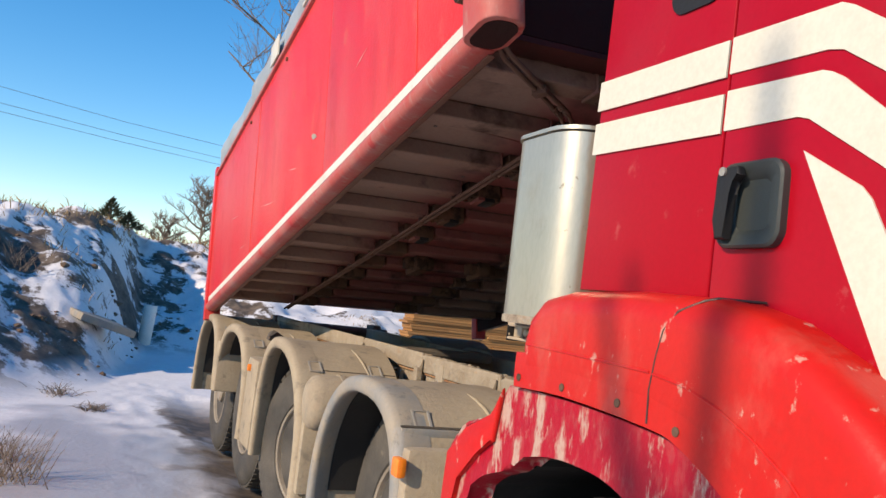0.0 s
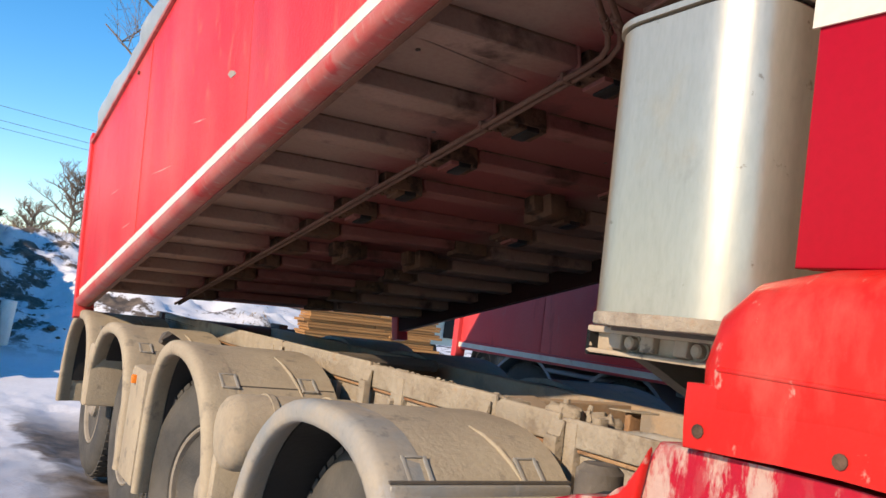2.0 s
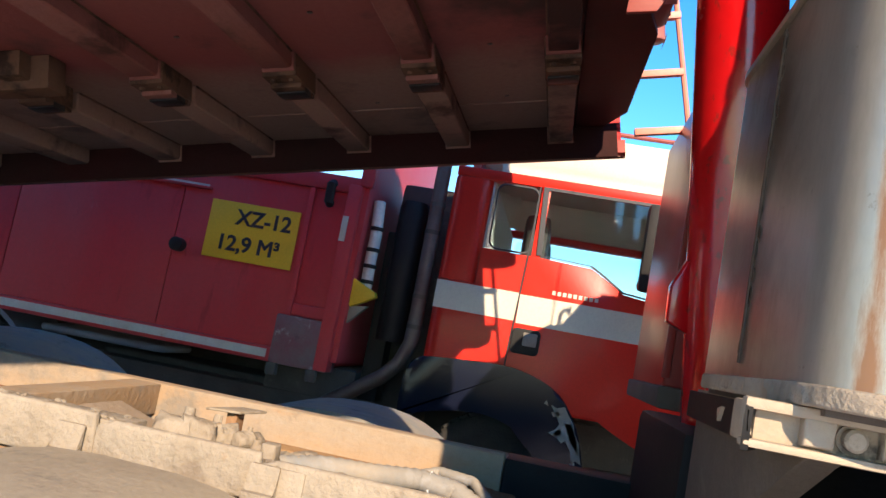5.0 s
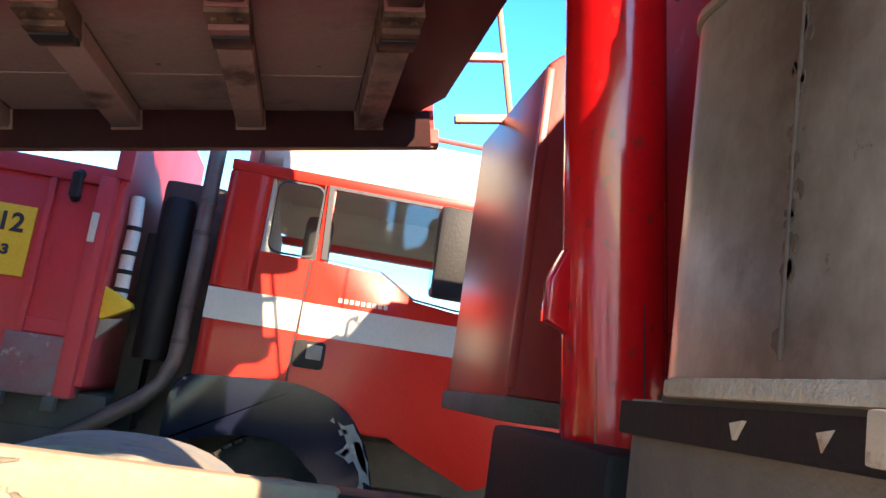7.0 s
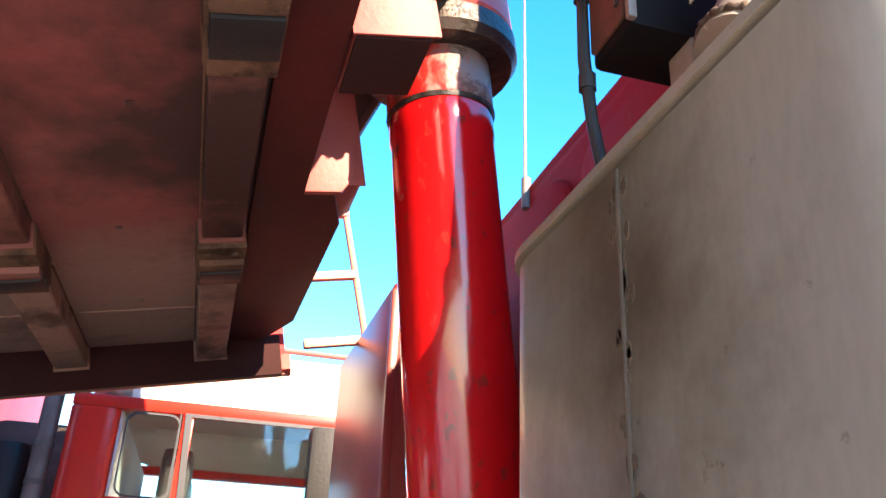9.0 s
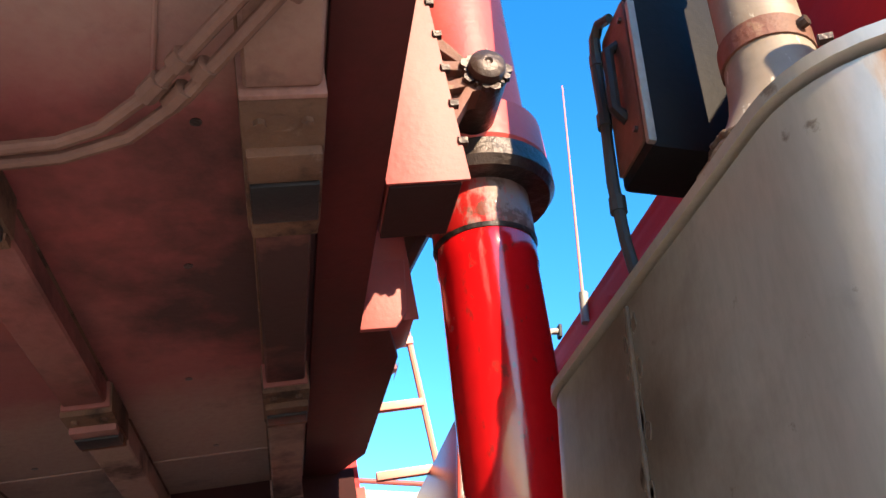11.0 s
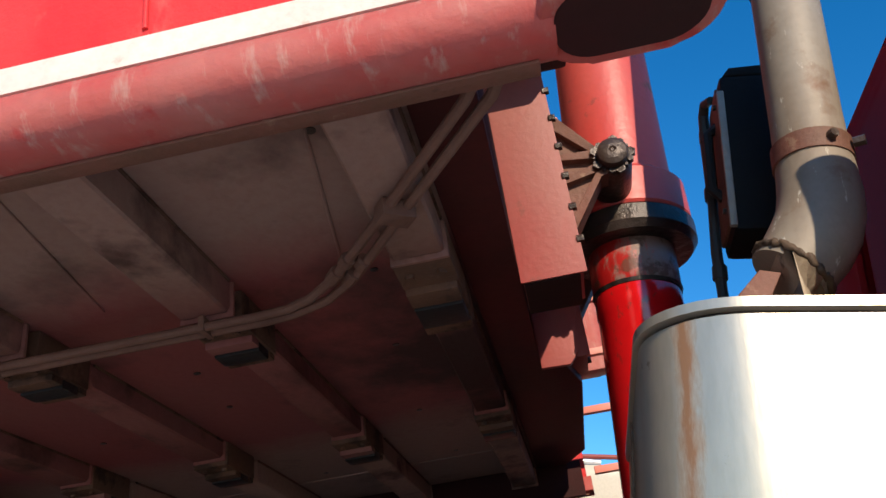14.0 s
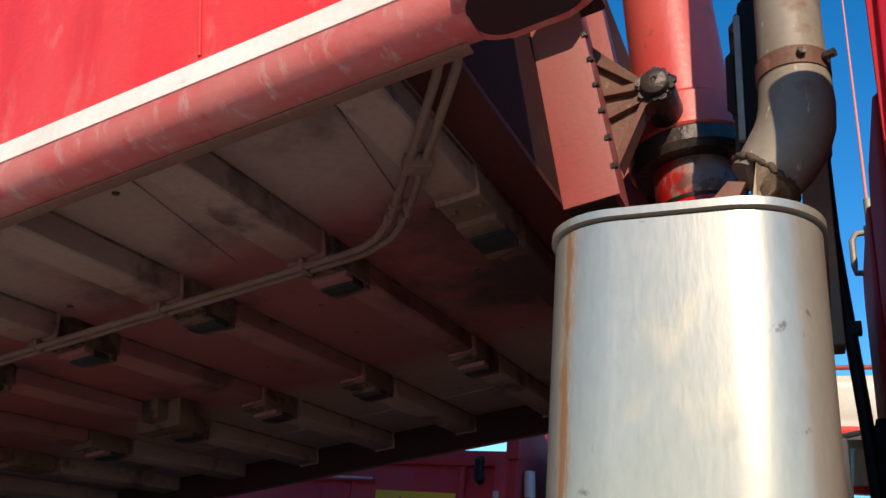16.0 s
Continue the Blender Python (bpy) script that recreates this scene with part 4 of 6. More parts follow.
for yy in (0.30, 1.75, 2.25, 3.3, 4.6, 5.6):
    box_part("crossmember", (0.80, 1.60, yy, yy + 0.13, 0.82, 1.03), "rust", frame_rail, "", 0.01)
for yy, dz in ((0.62, 0.30), (1.02, 0.24), (1.55, 0.30), (2.1, 0.22), (2.9, 0.3), (3.5, 0.22)):
    box_part("side_plate", (0.700, 0.7245, yy, yy + 0.085, 0.84, 0.84 + dz), "chassis", frame_rail, "", 0.005)
    for k in range(3):
        tube_part("bolt", [(0.700, yy + 0.022 + 0.02 * k, 0.90 + 0.075 * k), (0.684, yy + 0.022 + 0.02 * k, 0.90 + 0.075 * k)], 0.012, "chassis", frame_rail, "", 6)
for y0, y1, zt, xo in ((0.18, 0.70, 1.150, 0.704), (0.695, 0.99, 1.157, 0.706), (0.985, 1.84, 1.164, 0.7035), (1.835, 2.80, 1.170, 0.706), (2.795, 4.4, 1.170, 0.704)):
    prism_part("stepped_plate", [(y0, 1.080), (y0 + 0.006, zt), (y1 - 0.03, zt), (y1, zt - 0.012), (y1, 1.076)], 0, xo, xo + 0.016, "chassis", frame_rail, "mud-caked stepped side plate", 0.007)
for yy in (0.66, 1.0, 1.79, 2.75):
    prism_part("rail_bracket", [(0.668, 1.10), (0.668, 0.98), (0.682, 0.965), (0.6975, 0.965), (0.6975, 1.142), (0.690, 1.142), (0.684, 1.10)], 1, yy, yy + 0.05, "chassis", frame_rail, "", 0.003)
    tube_part("bolt", [(0.669, yy + 0.025, 1.0), (0.655, yy + 0.025, 1.0)], 0.011, "rust", frame_rail, "", 6)
# far rail of the tipping subframe, with its square front end
bm = B()
box(bm, 1.590, 1.602, 0.345, 5.5, 0.98, 1.123)
box(bm, 1.602, 1.66, 0.345, 5.5, 1.1175, 1.1235)
bmesh.ops.bevel(bm, geom=list(bm.edges), offset=0.003, segments=1, affect='EDGES')
part("subframe_rail", bm, "rust_paint", frame_rail, "rust-streaked grey subframe rail", 30)
box_part("rail_ledge", (1.50, 1.589, 0.36, 1.28, 1.022, 1.034), "rust", frame_rail, "rusty ledge along the inner rail", 0.004)
box_part("front_mount", (1.585, 1.72, -0.40, 0.343, 0.80, 1.118), "box_black", frame_rail, "black front mount of the subframe", 0.008)
# cross channel between the rails
bm = B()
prism(bm, [(0.735, 1.118), (1.588, 1.123), (1.588, 1.040), (0.735, 1.046)], 1, 1.315, 1.327, 0.002)
prism(bm, [(0.735, 1.112), (1.588, 1.117), (1.588, 1.123), (0.735, 1.118)], 1, 1.327, 1.40, 0.002)
part("cross_channel", bm, "rust_paint", frame_rail, "dusty brown cross channel between the rails")
for xx in (1.08, 1.12):
    tube_part("channel_hole", [(xx, 1.3155, 1.095), (xx, 1.3125, 1.095)], 0.006, "grease", frame_rail, "", 8)
# mud-caked brake valves between the rails
valves = box_part("valve_block", (0.80, 1.12, 0.72, 0.98, 1.02, 1.085), "chassis", frame_rail, "mud-caked block of brake valves", 0.012)
for a, b, r in (((0.905, 0.985, 1.118), (0.945, 0.875, 1.118), 0.036), ((0.965, 0.935, 1.118), (1.03, 0.865, 1.116), 0.028), ((0.99, 0.85, 1.115), (1.06, 0.83, 1.112), 0.020), ((0.87, 0.80, 1.10), (0.98, 0.775, 1.102), 0.024)):
    a, b = Vector(a), Vector(b)
    m = (a + b) / 2
    bm = B()
    tube(bm, [a, a.lerp(b, 0.06), a.lerp(b, 0.42), a.lerp(b, 0.44), a.lerp(b, 0.56), a.lerp(b, 0.58), a.lerp(b, 0.94), b], [r * 0.7, r * 0.95, r, r * 1.14, r * 1.14, r * 0.95, r * 0.9, r * 0.6], 18)
    bmesh.ops.subdivide_edges(bm, edges=list(bm.edges), cuts=1, use_grid_fill=True)
    lumpy(bm, r * 0.30, 26)
    part("valve_body", bm, "chassis", valves, "brake valve under dry mud", 60)
    tube_part("valve_port", [m + Vector((0, 0, r * 0.8)), m + Vector((0.004, 0, r * 1.5))], [r * 0.35, r * 0.28], "chassis", valves, "", 10)
bm = B()
prism(bm, rounded(0.885, 0.925, 0.735, 0.765, 0.008, 3), 2, 1.08, 1.142, 0.004)
part("valve_stub", bm, "chassis", valves, "square mud-covered valve stub")
bm = B()
random.seed(31)
for k in range(90):
    ret = bmesh.ops.create_icosphere(bm, subdivisions=2, radius=random.uniform(0.006, 0.022))
    p = Vector((random.uniform(0.82, 1.10), random.uniform(0.72, 1.02), random.uniform(1.080, 1.100)))
    for v in ret["verts"]:
        v.co = Vector((v.co.x * 1.5, v.co.y * 1.5, v.co.z * 0.8)) + p
lumpy(bm, 0.008, 40)
part("mud_lumps", bm, "chassis", valves, "lumps of dry mud", 60)["kind"] = "stuff"
prism_part("mud_plate", [(1.17, 1.00), (1.29, 0.96), (1.305, 0.905), (1.20, 0.93)], 2, 1.140, 1.146, "chassis", valves, "pale bent plate over the valves", 0.002)
box_part("plate_leg", (1.21, 1.26, 0.94, 0.965, 1.02, 1.141), "rust", valves, "", 0.004)
torn = prism_part("torn_plate", [(0.0, 0.0), (0.15, -0.05), (0.17, -0.01), (0.11, 0.045), (0.02, 0.03)], 2, -0.002, 0.002, "rail_brown", frame_rail, "torn brown steel strip", 0.001)
torn.matrix_local = pose(0.79, 1.08, 1.135, 34, 0, -28)
for pts, r in (([(1.00, 0.76, 1.085), (1.05, 0.68, 1.094), (1.09, 0.585, 1.092), (1.16, 0.50, 1.090), (1.155, 0.42, 1.082), (1.12, 0.34, 1.05)], 0.024), ([(1.22, 0.56, 1.07), (1.25, 0.47, 1.10), (1.21, 0.39, 1.10), (1.12, 0.32, 1.06), (1.05, 0.25, 0.98)], 0.013)):
    P = [Vector(p) for p in pts]
    fine, rad = [], []
    for a, b in zip(P, P[1:]):
        for k in range(10):
            fine.append(a.lerp(b, k / 10))
            rad.append(r * (1.0 if k % 2 else 0.9))
    bm = B()
    tube(bm, fine, rad, 12)
    part("air_hose", bm, "mud_edge", frame_rail, "ribbed dusty air hose", 60)
tube_part("cable_tie", [(1.165, 0.478, 1.085), (1.165, 0.474, 1.085)], 0.028, "white_plastic", frame_rail, "pale cable tie", 14)
# brown strip paints the shadow line below the plate edge
box_part("rust_line", (0.712, 0.7245, 0.20, 4.3, 1.066, 1.0755), "rust", frame_rail, "brown strip painting the shadow line under the side plates", 0.002)
for yy in (1.425, 1.468, 1.511):
    tube_part("rail_hole", [(0.7245, yy, 1.046), (0.7225, yy, 1.046)], 0.007, "grease", frame_rail, "", 10)
box_part("fishplate", (0.711, 0.7245, 0.70, 1.38, 0.93, 1.06), "chassis", frame_rail, "", 0.004)
for k in range(6):
    tube_part("bolt", [(0.7245, 1.60 + 0.045 * k, 0.962 + 0.004 * k), (0.712, 1.60 + 0.045 * k, 0.962 + 0.004 * k)], 0.009, "chassis_dark", frame_rail, "", 6)
for pts in ([(0.90, 4.9, 0.95), (0.94, 2.6, 1.12)], [(1.50, 4.9, 0.95), (1.46, 2.6, 1.12)], [(0.94, 2.62, 1.12), (1.46, 2.62, 1.12)], [(0.92, 3.6, 1.05), (1.48, 3.6, 1.05)]):
    tube_part("stabiliser_arm", pts, 0.032, "chassis_dark", frame_rail, "dark tipping stabiliser arm", 10)
bm = B()
tube(bm, [(0.62, 5.44, 1.08), (1.80, 5.44, 1.08)], 0.05, 12)
part("tipping_hinge", bm, "chassis_dark", frame_rail)
for x0 in (0.70, 1.63):
    box_part("hinge_block", (x0, x0 + 0.08, 5.34, 5.54, 0.98, 1.16), "chassis_dark", frame_rail, "", 0.01)

random.seed(17)
bm = B()
for k in range(320):
    yy, rr = random.uniform(0.35, 3.4), random.uniform(0.003, 0.010)
    xx, zz = random.uniform(0.728, 0.80), 1.155 if yy > 0.97 else 1.131 if yy > 0.56 else 1.118
    ret = bmesh.ops.create_icosphere(bm, subdivisions=1, radius=rr)
    for v in ret["verts"]:
        v.co = Vector((xx + v.co.x * random.uniform(0.8, 1.6), yy + v.co.y * random.uniform(0.8, 1.6), zz + v.co.z * 0.7))
part("mud_crumbs", bm, "chassis", frame_rail, "crumbs of dry mud on the rail", 0)["kind"] = "stuff"

# wheels
AXLES = (-0.55, 0.92, 2.33, 3.78, 4.98)


def wheel(name, label):
    """A truck wheel whose outer face looks to -x, its axle at the origin."""
    bm = B()
    lathe(bm, [(0.285, 0.02), (0.30, -0.005), (0.33, -0.012), (0.42, -0.014), (0.465, 0.0), (0.487, 0.018), (0.497, 0.03), (0.500, 0.06), (0.500, 0.14), (0.500, 0.22), (0.497, 0.26), (0.46, 0.30), (0.33, 0.305), (0.285, 0.28)], 0, (0, 0, 0), 56)
    t = part(name, bm, "rubber", truck, label)
    bm = B()
    for k in range(56):
        a = 2 * math.pi * k / 56
        for x0, x1, off in ((0.025, 0.085, 0.0), (0.095, 0.185, 0.04), (0.195, 0.255, 0.0)):
            c, s = math.cos(a + off), math.sin(a + off)
            c2, s2 = math.cos(a + off + 0.085), math.sin(a + off + 0.085)
            q = [(x, r * cc, r * ss) for r in (0.494, 0.512) for cc, ss in ((c, s), (c2, s2)) for x in (x0, x1)]
            v = [bm.verts.new(p) for p in q]
            for f in ((4, 5, 7, 6), (0, 1, 5, 4), (1, 3, 7, 5), (3, 2, 6, 7), (2, 0, 4, 6)):
                bm.faces.new([v[i] for i in f])
    tr = part("tread", bm, "rubber", t, "blocky muddy tread", 0)
    bm = B()
    lathe(bm, [(0.286, 0.28), (0.292, 0.0), (0.284, -0.006), (0.276, 0.0), (0.265, 0.05), (0.245, 0.10), (0.20, 0.12), (0.165, 0.10), (0.15, 0.06), (0.12, 0.05), (0.115, 0.0), (0.10, -0.012), (0.001, -0.014)], 0, (0, 0, 0), 44)
    rim = part("rim", bm, "rim", t, "dusty steel rim")
    for k in range(10):
        a = 2 * math.pi * k / 10
        tube_part("wheel_nut", [(0.105, 0.172 * math.cos(a), 0.172 * math.sin(a)), (0.07, 0.172 * math.cos(a), 0.172 * math.sin(a))], 0.014, "rim", t, "", 6)
    return t


first = wheel("wheel", "mud-spattered black truck wheel")
tagged(first, "", "", "wheels of the dump truck")
first.matrix_world = pose(0.10, AXLES[0], 0.5)
turns = {2: 20.0, 1: 6.0, 0: 5.0}
for i, yy in enumerate(AXLES):
    if i:
        copy_thing(first, pose((0.10, 0.22, 0.20, 0.14, 0.14)[i], yy, 0.5, 25 * i, 0, turns.get(i, 0)))
    copy_thing(first, pose(2.31, yy, 0.5, 40 * i, 0, 180 + turns.get(i, 0)))
for yy in AXLES[1:]:
    tube_part("axle_beam", [(0.25, yy, 0.5), (2.2, yy, 0.5)], 0.07, "chassis_dark", truck, "dirty dark axle beam", 12)


# mudguards
def bow(cy, top, front, rear, kf, kr, grow, n=12):
    """Half-open arch outline from the rear foot over the top to the front foot; grow widens it."""
    out = []
    for k in range(n + 1):
        a = radians(90 * k / n)
        out.append((cy + (rear + grow) * math.cos(a) ** (2 / kr), 0.55 + (top - 0.55 + grow) * math.sin(a) ** (2 / kr)))
    for k in range(1, n + 1):
        a = radians(90 - 90 * k / n)
        out.append((cy - (front + grow) * math.cos(a) ** (2 / kf), 0.55 + (top - 0.55 + grow) * math.sin(a) ** (2 / kf)))
    return out


def mudguard(cy, top, front, rear, kf, kr, foot_f, foot_r, amber=False, edge="mud", seam=0.985):
    """A mud-caked plastic arch over a near-side wheel, with a rolled outer lip, clips and a scooped groove."""
    def full(grow):
        o = bow(cy, top, front, rear, kf, kr, grow)
        return [(o[0][0], foot_r)] + o + [(o[-1][0], foot_f)]
    bm = B()
    prism(bm, full(0.0) + full(-0.022)[::-1], 0, 0.0, 0.50)
    g = part("mudguard", bm, "mud", truck, "grey plastic mudguard coated with dry mud")
    # black liner and back plate put the inner shade of the arch into colour
    prism_part("arch_liner", bow(cy, top, front, rear, kf, kr, -0.024) + bow(cy, top, front, rear, kf, kr, -0.034)[::-1], 0, 0.06, 0.495, "black", g, "black liner painting the shade inside the mudguard")
    prism_part("arch_back", bow(cy, top, front, rear, kf, kr, -0.036), 0, 0.480, 0.495, "black", g, "black plate painting the shade behind the wheel")
    # rolled lip: a fat rounded strip swept round the arch
    bm = B()
    sec = [(0.10, 0.0015), (0.04, 0.005), (0.006, 0.006), (-0.014, 0.002), (-0.024, -0.009), (-0.027, -0.022), (-0.027, -0.040), (-0.023, -0.052), (-0.014, -0.056), (0.0, -0.055), (0.02, -0.044), (0.06, -0.026)]
    rings = [[bm.verts.new((sx, *p)) for p in full(sg)] for sx, sg in sec]
    n = len(rings[0])
    for a, b in zip(rings, rings[1:] + rings[:1]):
        for k in range(n - 1):
            bm.faces.new((a[k], a[k + 1], b[k + 1], b[k]))
    bm.faces.new([r[0] for r in rings])
    bm.faces.new([r[-1] for r in rings][::-1])
    part("mudguard_lip", bm, edge, g, "scraped grey rounded mudguard lip", 60)
    # joint between the top shell and the front flap, with two clips
    o = full(0.0)
    yf = min((abs(p[1] - seam), p[0]) for p in o if p[0] < cy)[1]
    box_part("panel_seam", (0.0, 0.495, yf - 0.012, yf - 0.003, seam - 0.012, seam - 0.006), "chassis_dark", g, "dark panel seam", 0.0)
    box_part("flap_rim", (0.0, 0.495, yf - 0.020, yf + 0.01, seam - 0.050, seam - 0.014), "mud_edge", g, "crusty rim of the front flap", 0.008)
    near = sorted((p for p in o if p[0] < cy), key=lambda p: abs(p[1] - seam))[:2]
    near.sort(key=lambda p: p[1])
    tilt = math.atan2(near[1][0] - near[0][0], near[1][1] - near[0][1])
    mid = near[0][0] + (near[1][0] - near[0][0]) * (seam - near[0][1]) / (near[1][1] - near[0][1])
    for x0 in (0.05, 0.36):
        bm = B()
        for a0, a1, c0, c1 in ((0.0, 0.010, -0.035, 0.050), (0.056, 0.066, -0.035, 0.050), (0.010, 0.056, -0.035, -0.025), (0.010, 0.056, 0.044, 0.050)):
            box(bm, a0, a1, -0.006, 0.012, c0, c1, 0.002)
        clip = part("clip", bm, "mud_edge", g, "square plastic clip")
        clip.matrix_local = Matrix.Translation((x0, mid, seam)) @ Matrix.Rotation(-tilt, 4, 'X')
        pit = box_part("clip_pit", (0.010, 0.056, -0.002, 0.012, -0.025, 0.044), "mud", clip, "", 0.0)
    # scooped groove on the crown
    gp = [(0.30 + 0.05 * k / 5, bow(cy, top, front, rear, kf, kr, 0.001)[12 + k][0], bow(cy, top, front, rear, kf, kr, 0.001)[12 + k][1]) for k in range(2, 7)]
    tube_part("groove", gp, [0.002, 0.006, 0.007, 0.006, 0.002], "mud", g, "scooped groove in the crown", 8)
    if amber:
        box_part("side_marker", (-0.062, -0.030, cy - front - 0.075, cy - front - 0.015, 0.845, 0.905), "amber", g, "orange side marker lamp", 0.012)
    return g


mudguard(AXLES[1], 1.082, 0.49, 0.53, 3.0, 2.1, 0.62, 0.50, True, "mud_edge")
mudguard(AXLES[2], 1.11, 0.62, 0.43, 2.2, 2.8, 0.42, 0.42, seam=1.005)
mudguard(AXLES[3], 1.085, 0.62, 0.62, 2.4, 2.4, 0.42, 0.55, seam=0.99)
mudguard(AXLES[4], 1.09, 0.58, 0.60, 2.4, 2.4, 0.60, 0.40)
for y0, y1, z0, z1 in ((2.80, 3.10, 0.42, 0.94), (4.30, 4.42, 0.55, 0.93)):
    box_part("guard_panel", (-0.025, 0.42, y0, y1, z0, z1), "mud", truck, "mud-coated panel between two mudguards", 0.03)
box_part("guard_front", (-0.02, 0.49, AXLES[1] - 0.54, AXLES[1] - 0.475, 0.46, 0.93), "mud", truck, "mud-coated front flap of the mudguard", 0.02)
box_part("guard_front", (-0.01, 0.49, AXLES[2] - 0.655, AXLES[2] - 0.60, 0.46, 0.80), "mud", truck, "mud-coated front flap of the mudguard", 0.02)
for yy, zz in ((2.98, 0.88),):
    box_part("side_marker", (-0.045, -0.02, yy - 0.014, yy + 0.014, zz - 0.02, zz + 0.02), "amber", truck, "dusty orange side marker", 0.006)
box_part("skirt_panel", (0.03, 0.48, 0.16, 0.375, 0.42, 0.74), "mud", truck, "mud-coated skirt panel", 0.02)


for cy, top, front, rear in ((AXLES[1], 1.062, 0.49, 0.53), (AXLES[2], 1.085, 0.60, 0.50), (AXLES[3], 1.085, 0.62, 0.62), (AXLES[4], 1.09, 0.58, 0.60)):
    prism_part("far_mudguard", bow(cy, top, front, rear, 2.4, 2.4, 0.0) + bow(cy, top, front, rear, 2.4, 2.4, -0.025)[::-1], 0, 1.86, 2.42, "mud_edge", truck, "dusty grey mudguard of the far side")


def air_tank(y, z, x0, x1, r):
    bm = B()
    lathe(bm, [(0.001, 0.0), (r * 0.5, 0.004), (r * 0.78, 0.012), (r * 0.93, 0.028), (r, 0.055), (r, x1 - x0 - 0.1), (r * 0.9, x1 - x0 - 0.03), (0.001, x1 - x0)], 0, (x0, y, z), 36)
    t = part("air_tank", bm, "mud", truck, "mud-coated cylindrical air tank")
    for d in (0.14, 0.36):
        tube_part("strap", [(x0 + d, y, z), (x0 + d + 0.02, y, z)], r + 0.006, "mud", t, "", 32)
    return t


air_tank(1.575, 0.89, -0.045, 0.50, 0.122)
air_tank(0.26, 0.86, 0.20, 0.60, 0.14)
tube_part("filler_cap", [(0.34, 0.26, 0.99), (0.34, 0.26, 1.06), (0.34, 0.26, 1.075)], [0.05, 0.05, 0.035], "chassis_dark", truck, "black filler cap")
tube_part("valve_lever", [(0.12, 2.86, 1.06), (0.04, 2.78, 1.09), (-0.0, 2.72, 1.08)], [0.025, 0.035, 0.01], "chassis_dark", truck, "dark lever on the mudguard", 8)

# muffler
bm = B()
prism(bm, rounded(0.03, 0.675, -0.285, 0.042, 0.10, 10), 2, 1.373, 1.834, 0.006)
muf = part("muffler", bm, "steel", truck, "brushed stainless-steel box muffler behind the cab")
prism_part("lid_seam", rounded(0.036, 0.669, -0.279, 0.036, 0.095, 10), 2, 1.834, 1.839, "grease", muf)
bm = B()
prism(bm, rounded(0.025, 0.680, -0.290, 0.047, 0.102, 10), 2, 1.839, 1.849, 0.004)
part("lid", bm, "steel", muf, "flanged stainless lid")
bm = B()
ring0 = rounded(0.30, 0.655, -0.262, -0.025, 0.08, 8)
wd = Vector((0.0, -0.62, 0.78))        # the way out of the cone
wc = Vector((0.495, -0.208, 2.108))
wu, ww = Vector((1, 0, 0)), wd.cross(Vector((1, 0, 0)))
ring1 = []
for p in ring0:
    a = math.atan2(p[1] + 0.143, p[0] - 0.478)
    ring1.append(wc + wu * (0.060 * math.cos(a)) - ww.normalized() * (0.060 * math.sin(a)))
va = [bm.verts.new((*p, 1.8515)) for p in ring0]
vb = [bm.verts.new((p[0] * 0.45 + q.x * 0.55, p[1] * 0.45 + q.y * 0.55, 1.859 * 0.45 + q.z * 0.55)) for p, q in zip(ring0, ring1)]
vc = [bm.verts.new(q) for q in ring1]
for a, b in ((va, vb), (vb, vc)):
    for k in range(len(a)):
        bm.faces.new((a[k], a[(k + 1) % len(a)], b[(k + 1) % len(b)], b[k]))
part("outlet_cone", bm, "cream", muf, "dusty cream welded outlet cone")
prism_part("base_flange", rounded(0.027, 0.678, -0.288, 0.045, 0.10, 8), 2, 1.352, 1.373, "chassis", muf, "mud-crusted base flange", 0.004)
tube_part("weld_seam", [(0.368, 0.0425, 1.39), (0.369, 0.0425, 1.60), (0.367, 0.0425, 1.830)], 0.0028, "burn", muf, "dark vertical weld seam", 8)
random.seed(3)
for k in range(46):
    zz, xx, rr = random.uniform(1.40, 1.83), 0.366 + random.gauss(0, 0.008), random.uniform(0.002, 0.009)
    bm = B()
    prism(bm, [(xx + rr * random.uniform(0.5, 1.0) * math.cos(a * 0.7), zz + rr * random.uniform(0.8, 2.0) * math.sin(a * 0.7)) for a in range(9)], 1, 0.0418, 0.0430)
    part("burn_spot", bm, "burn", muf, "brown burn spot beside the weld")
# rust band down the corner, fading out from the joint line
rm = M["steel"].copy()
rm.name = "rust_streaked_stainless_steel"
nt = rm.node_tree
mb_ = nt.nodes["Principled BSDF"]
tc = nt.nodes.new("ShaderNodeTexCoord")
vm = nt.nodes.new("ShaderNodeVectorMath")
vm.operation = 'DISTANCE'
fl = nt.nodes.new("ShaderNodeVectorMath")
fl.operation = 'MULTIPLY'
fl.inputs[1].default_value = (1, 1, 0)
nt.links.new(tc.outputs["Object"], fl.inputs[0])
nt.links.new(fl.outputs[0], vm.inputs[0])
vm.inputs[1].default_value = (0.052, 0.005, 0)
band = nt.nodes.new("ShaderNodeMapRange")
band.inputs["From Min"].default_value, band.inputs["From Max"].default_value = 0.024, 0.0
nt.links.new(vm.outputs["Value"], band.inputs["Value"])
mpn = nt.nodes.new("ShaderNodeMapping")
mpn.inputs["Scale"].default_value = (1, 1, 0.22)
nt.links.new(tc.outputs["Object"], mpn.inputs["Vector"])
rn = nt.nodes.new("ShaderNodeTexNoise")
rn.inputs["Scale"].default_value, rn.inputs["Detail"].default_value, rn.inputs["Roughness"].default_value = 42.0, 8.0, 0.7
nt.links.new(mpn.outputs[0], rn.inputs["Vector"])
ad = nt.nodes.new("ShaderNodeMath")
ad.operation = 'MULTIPLY_ADD'
ad.inputs[1].default_value = 0.58
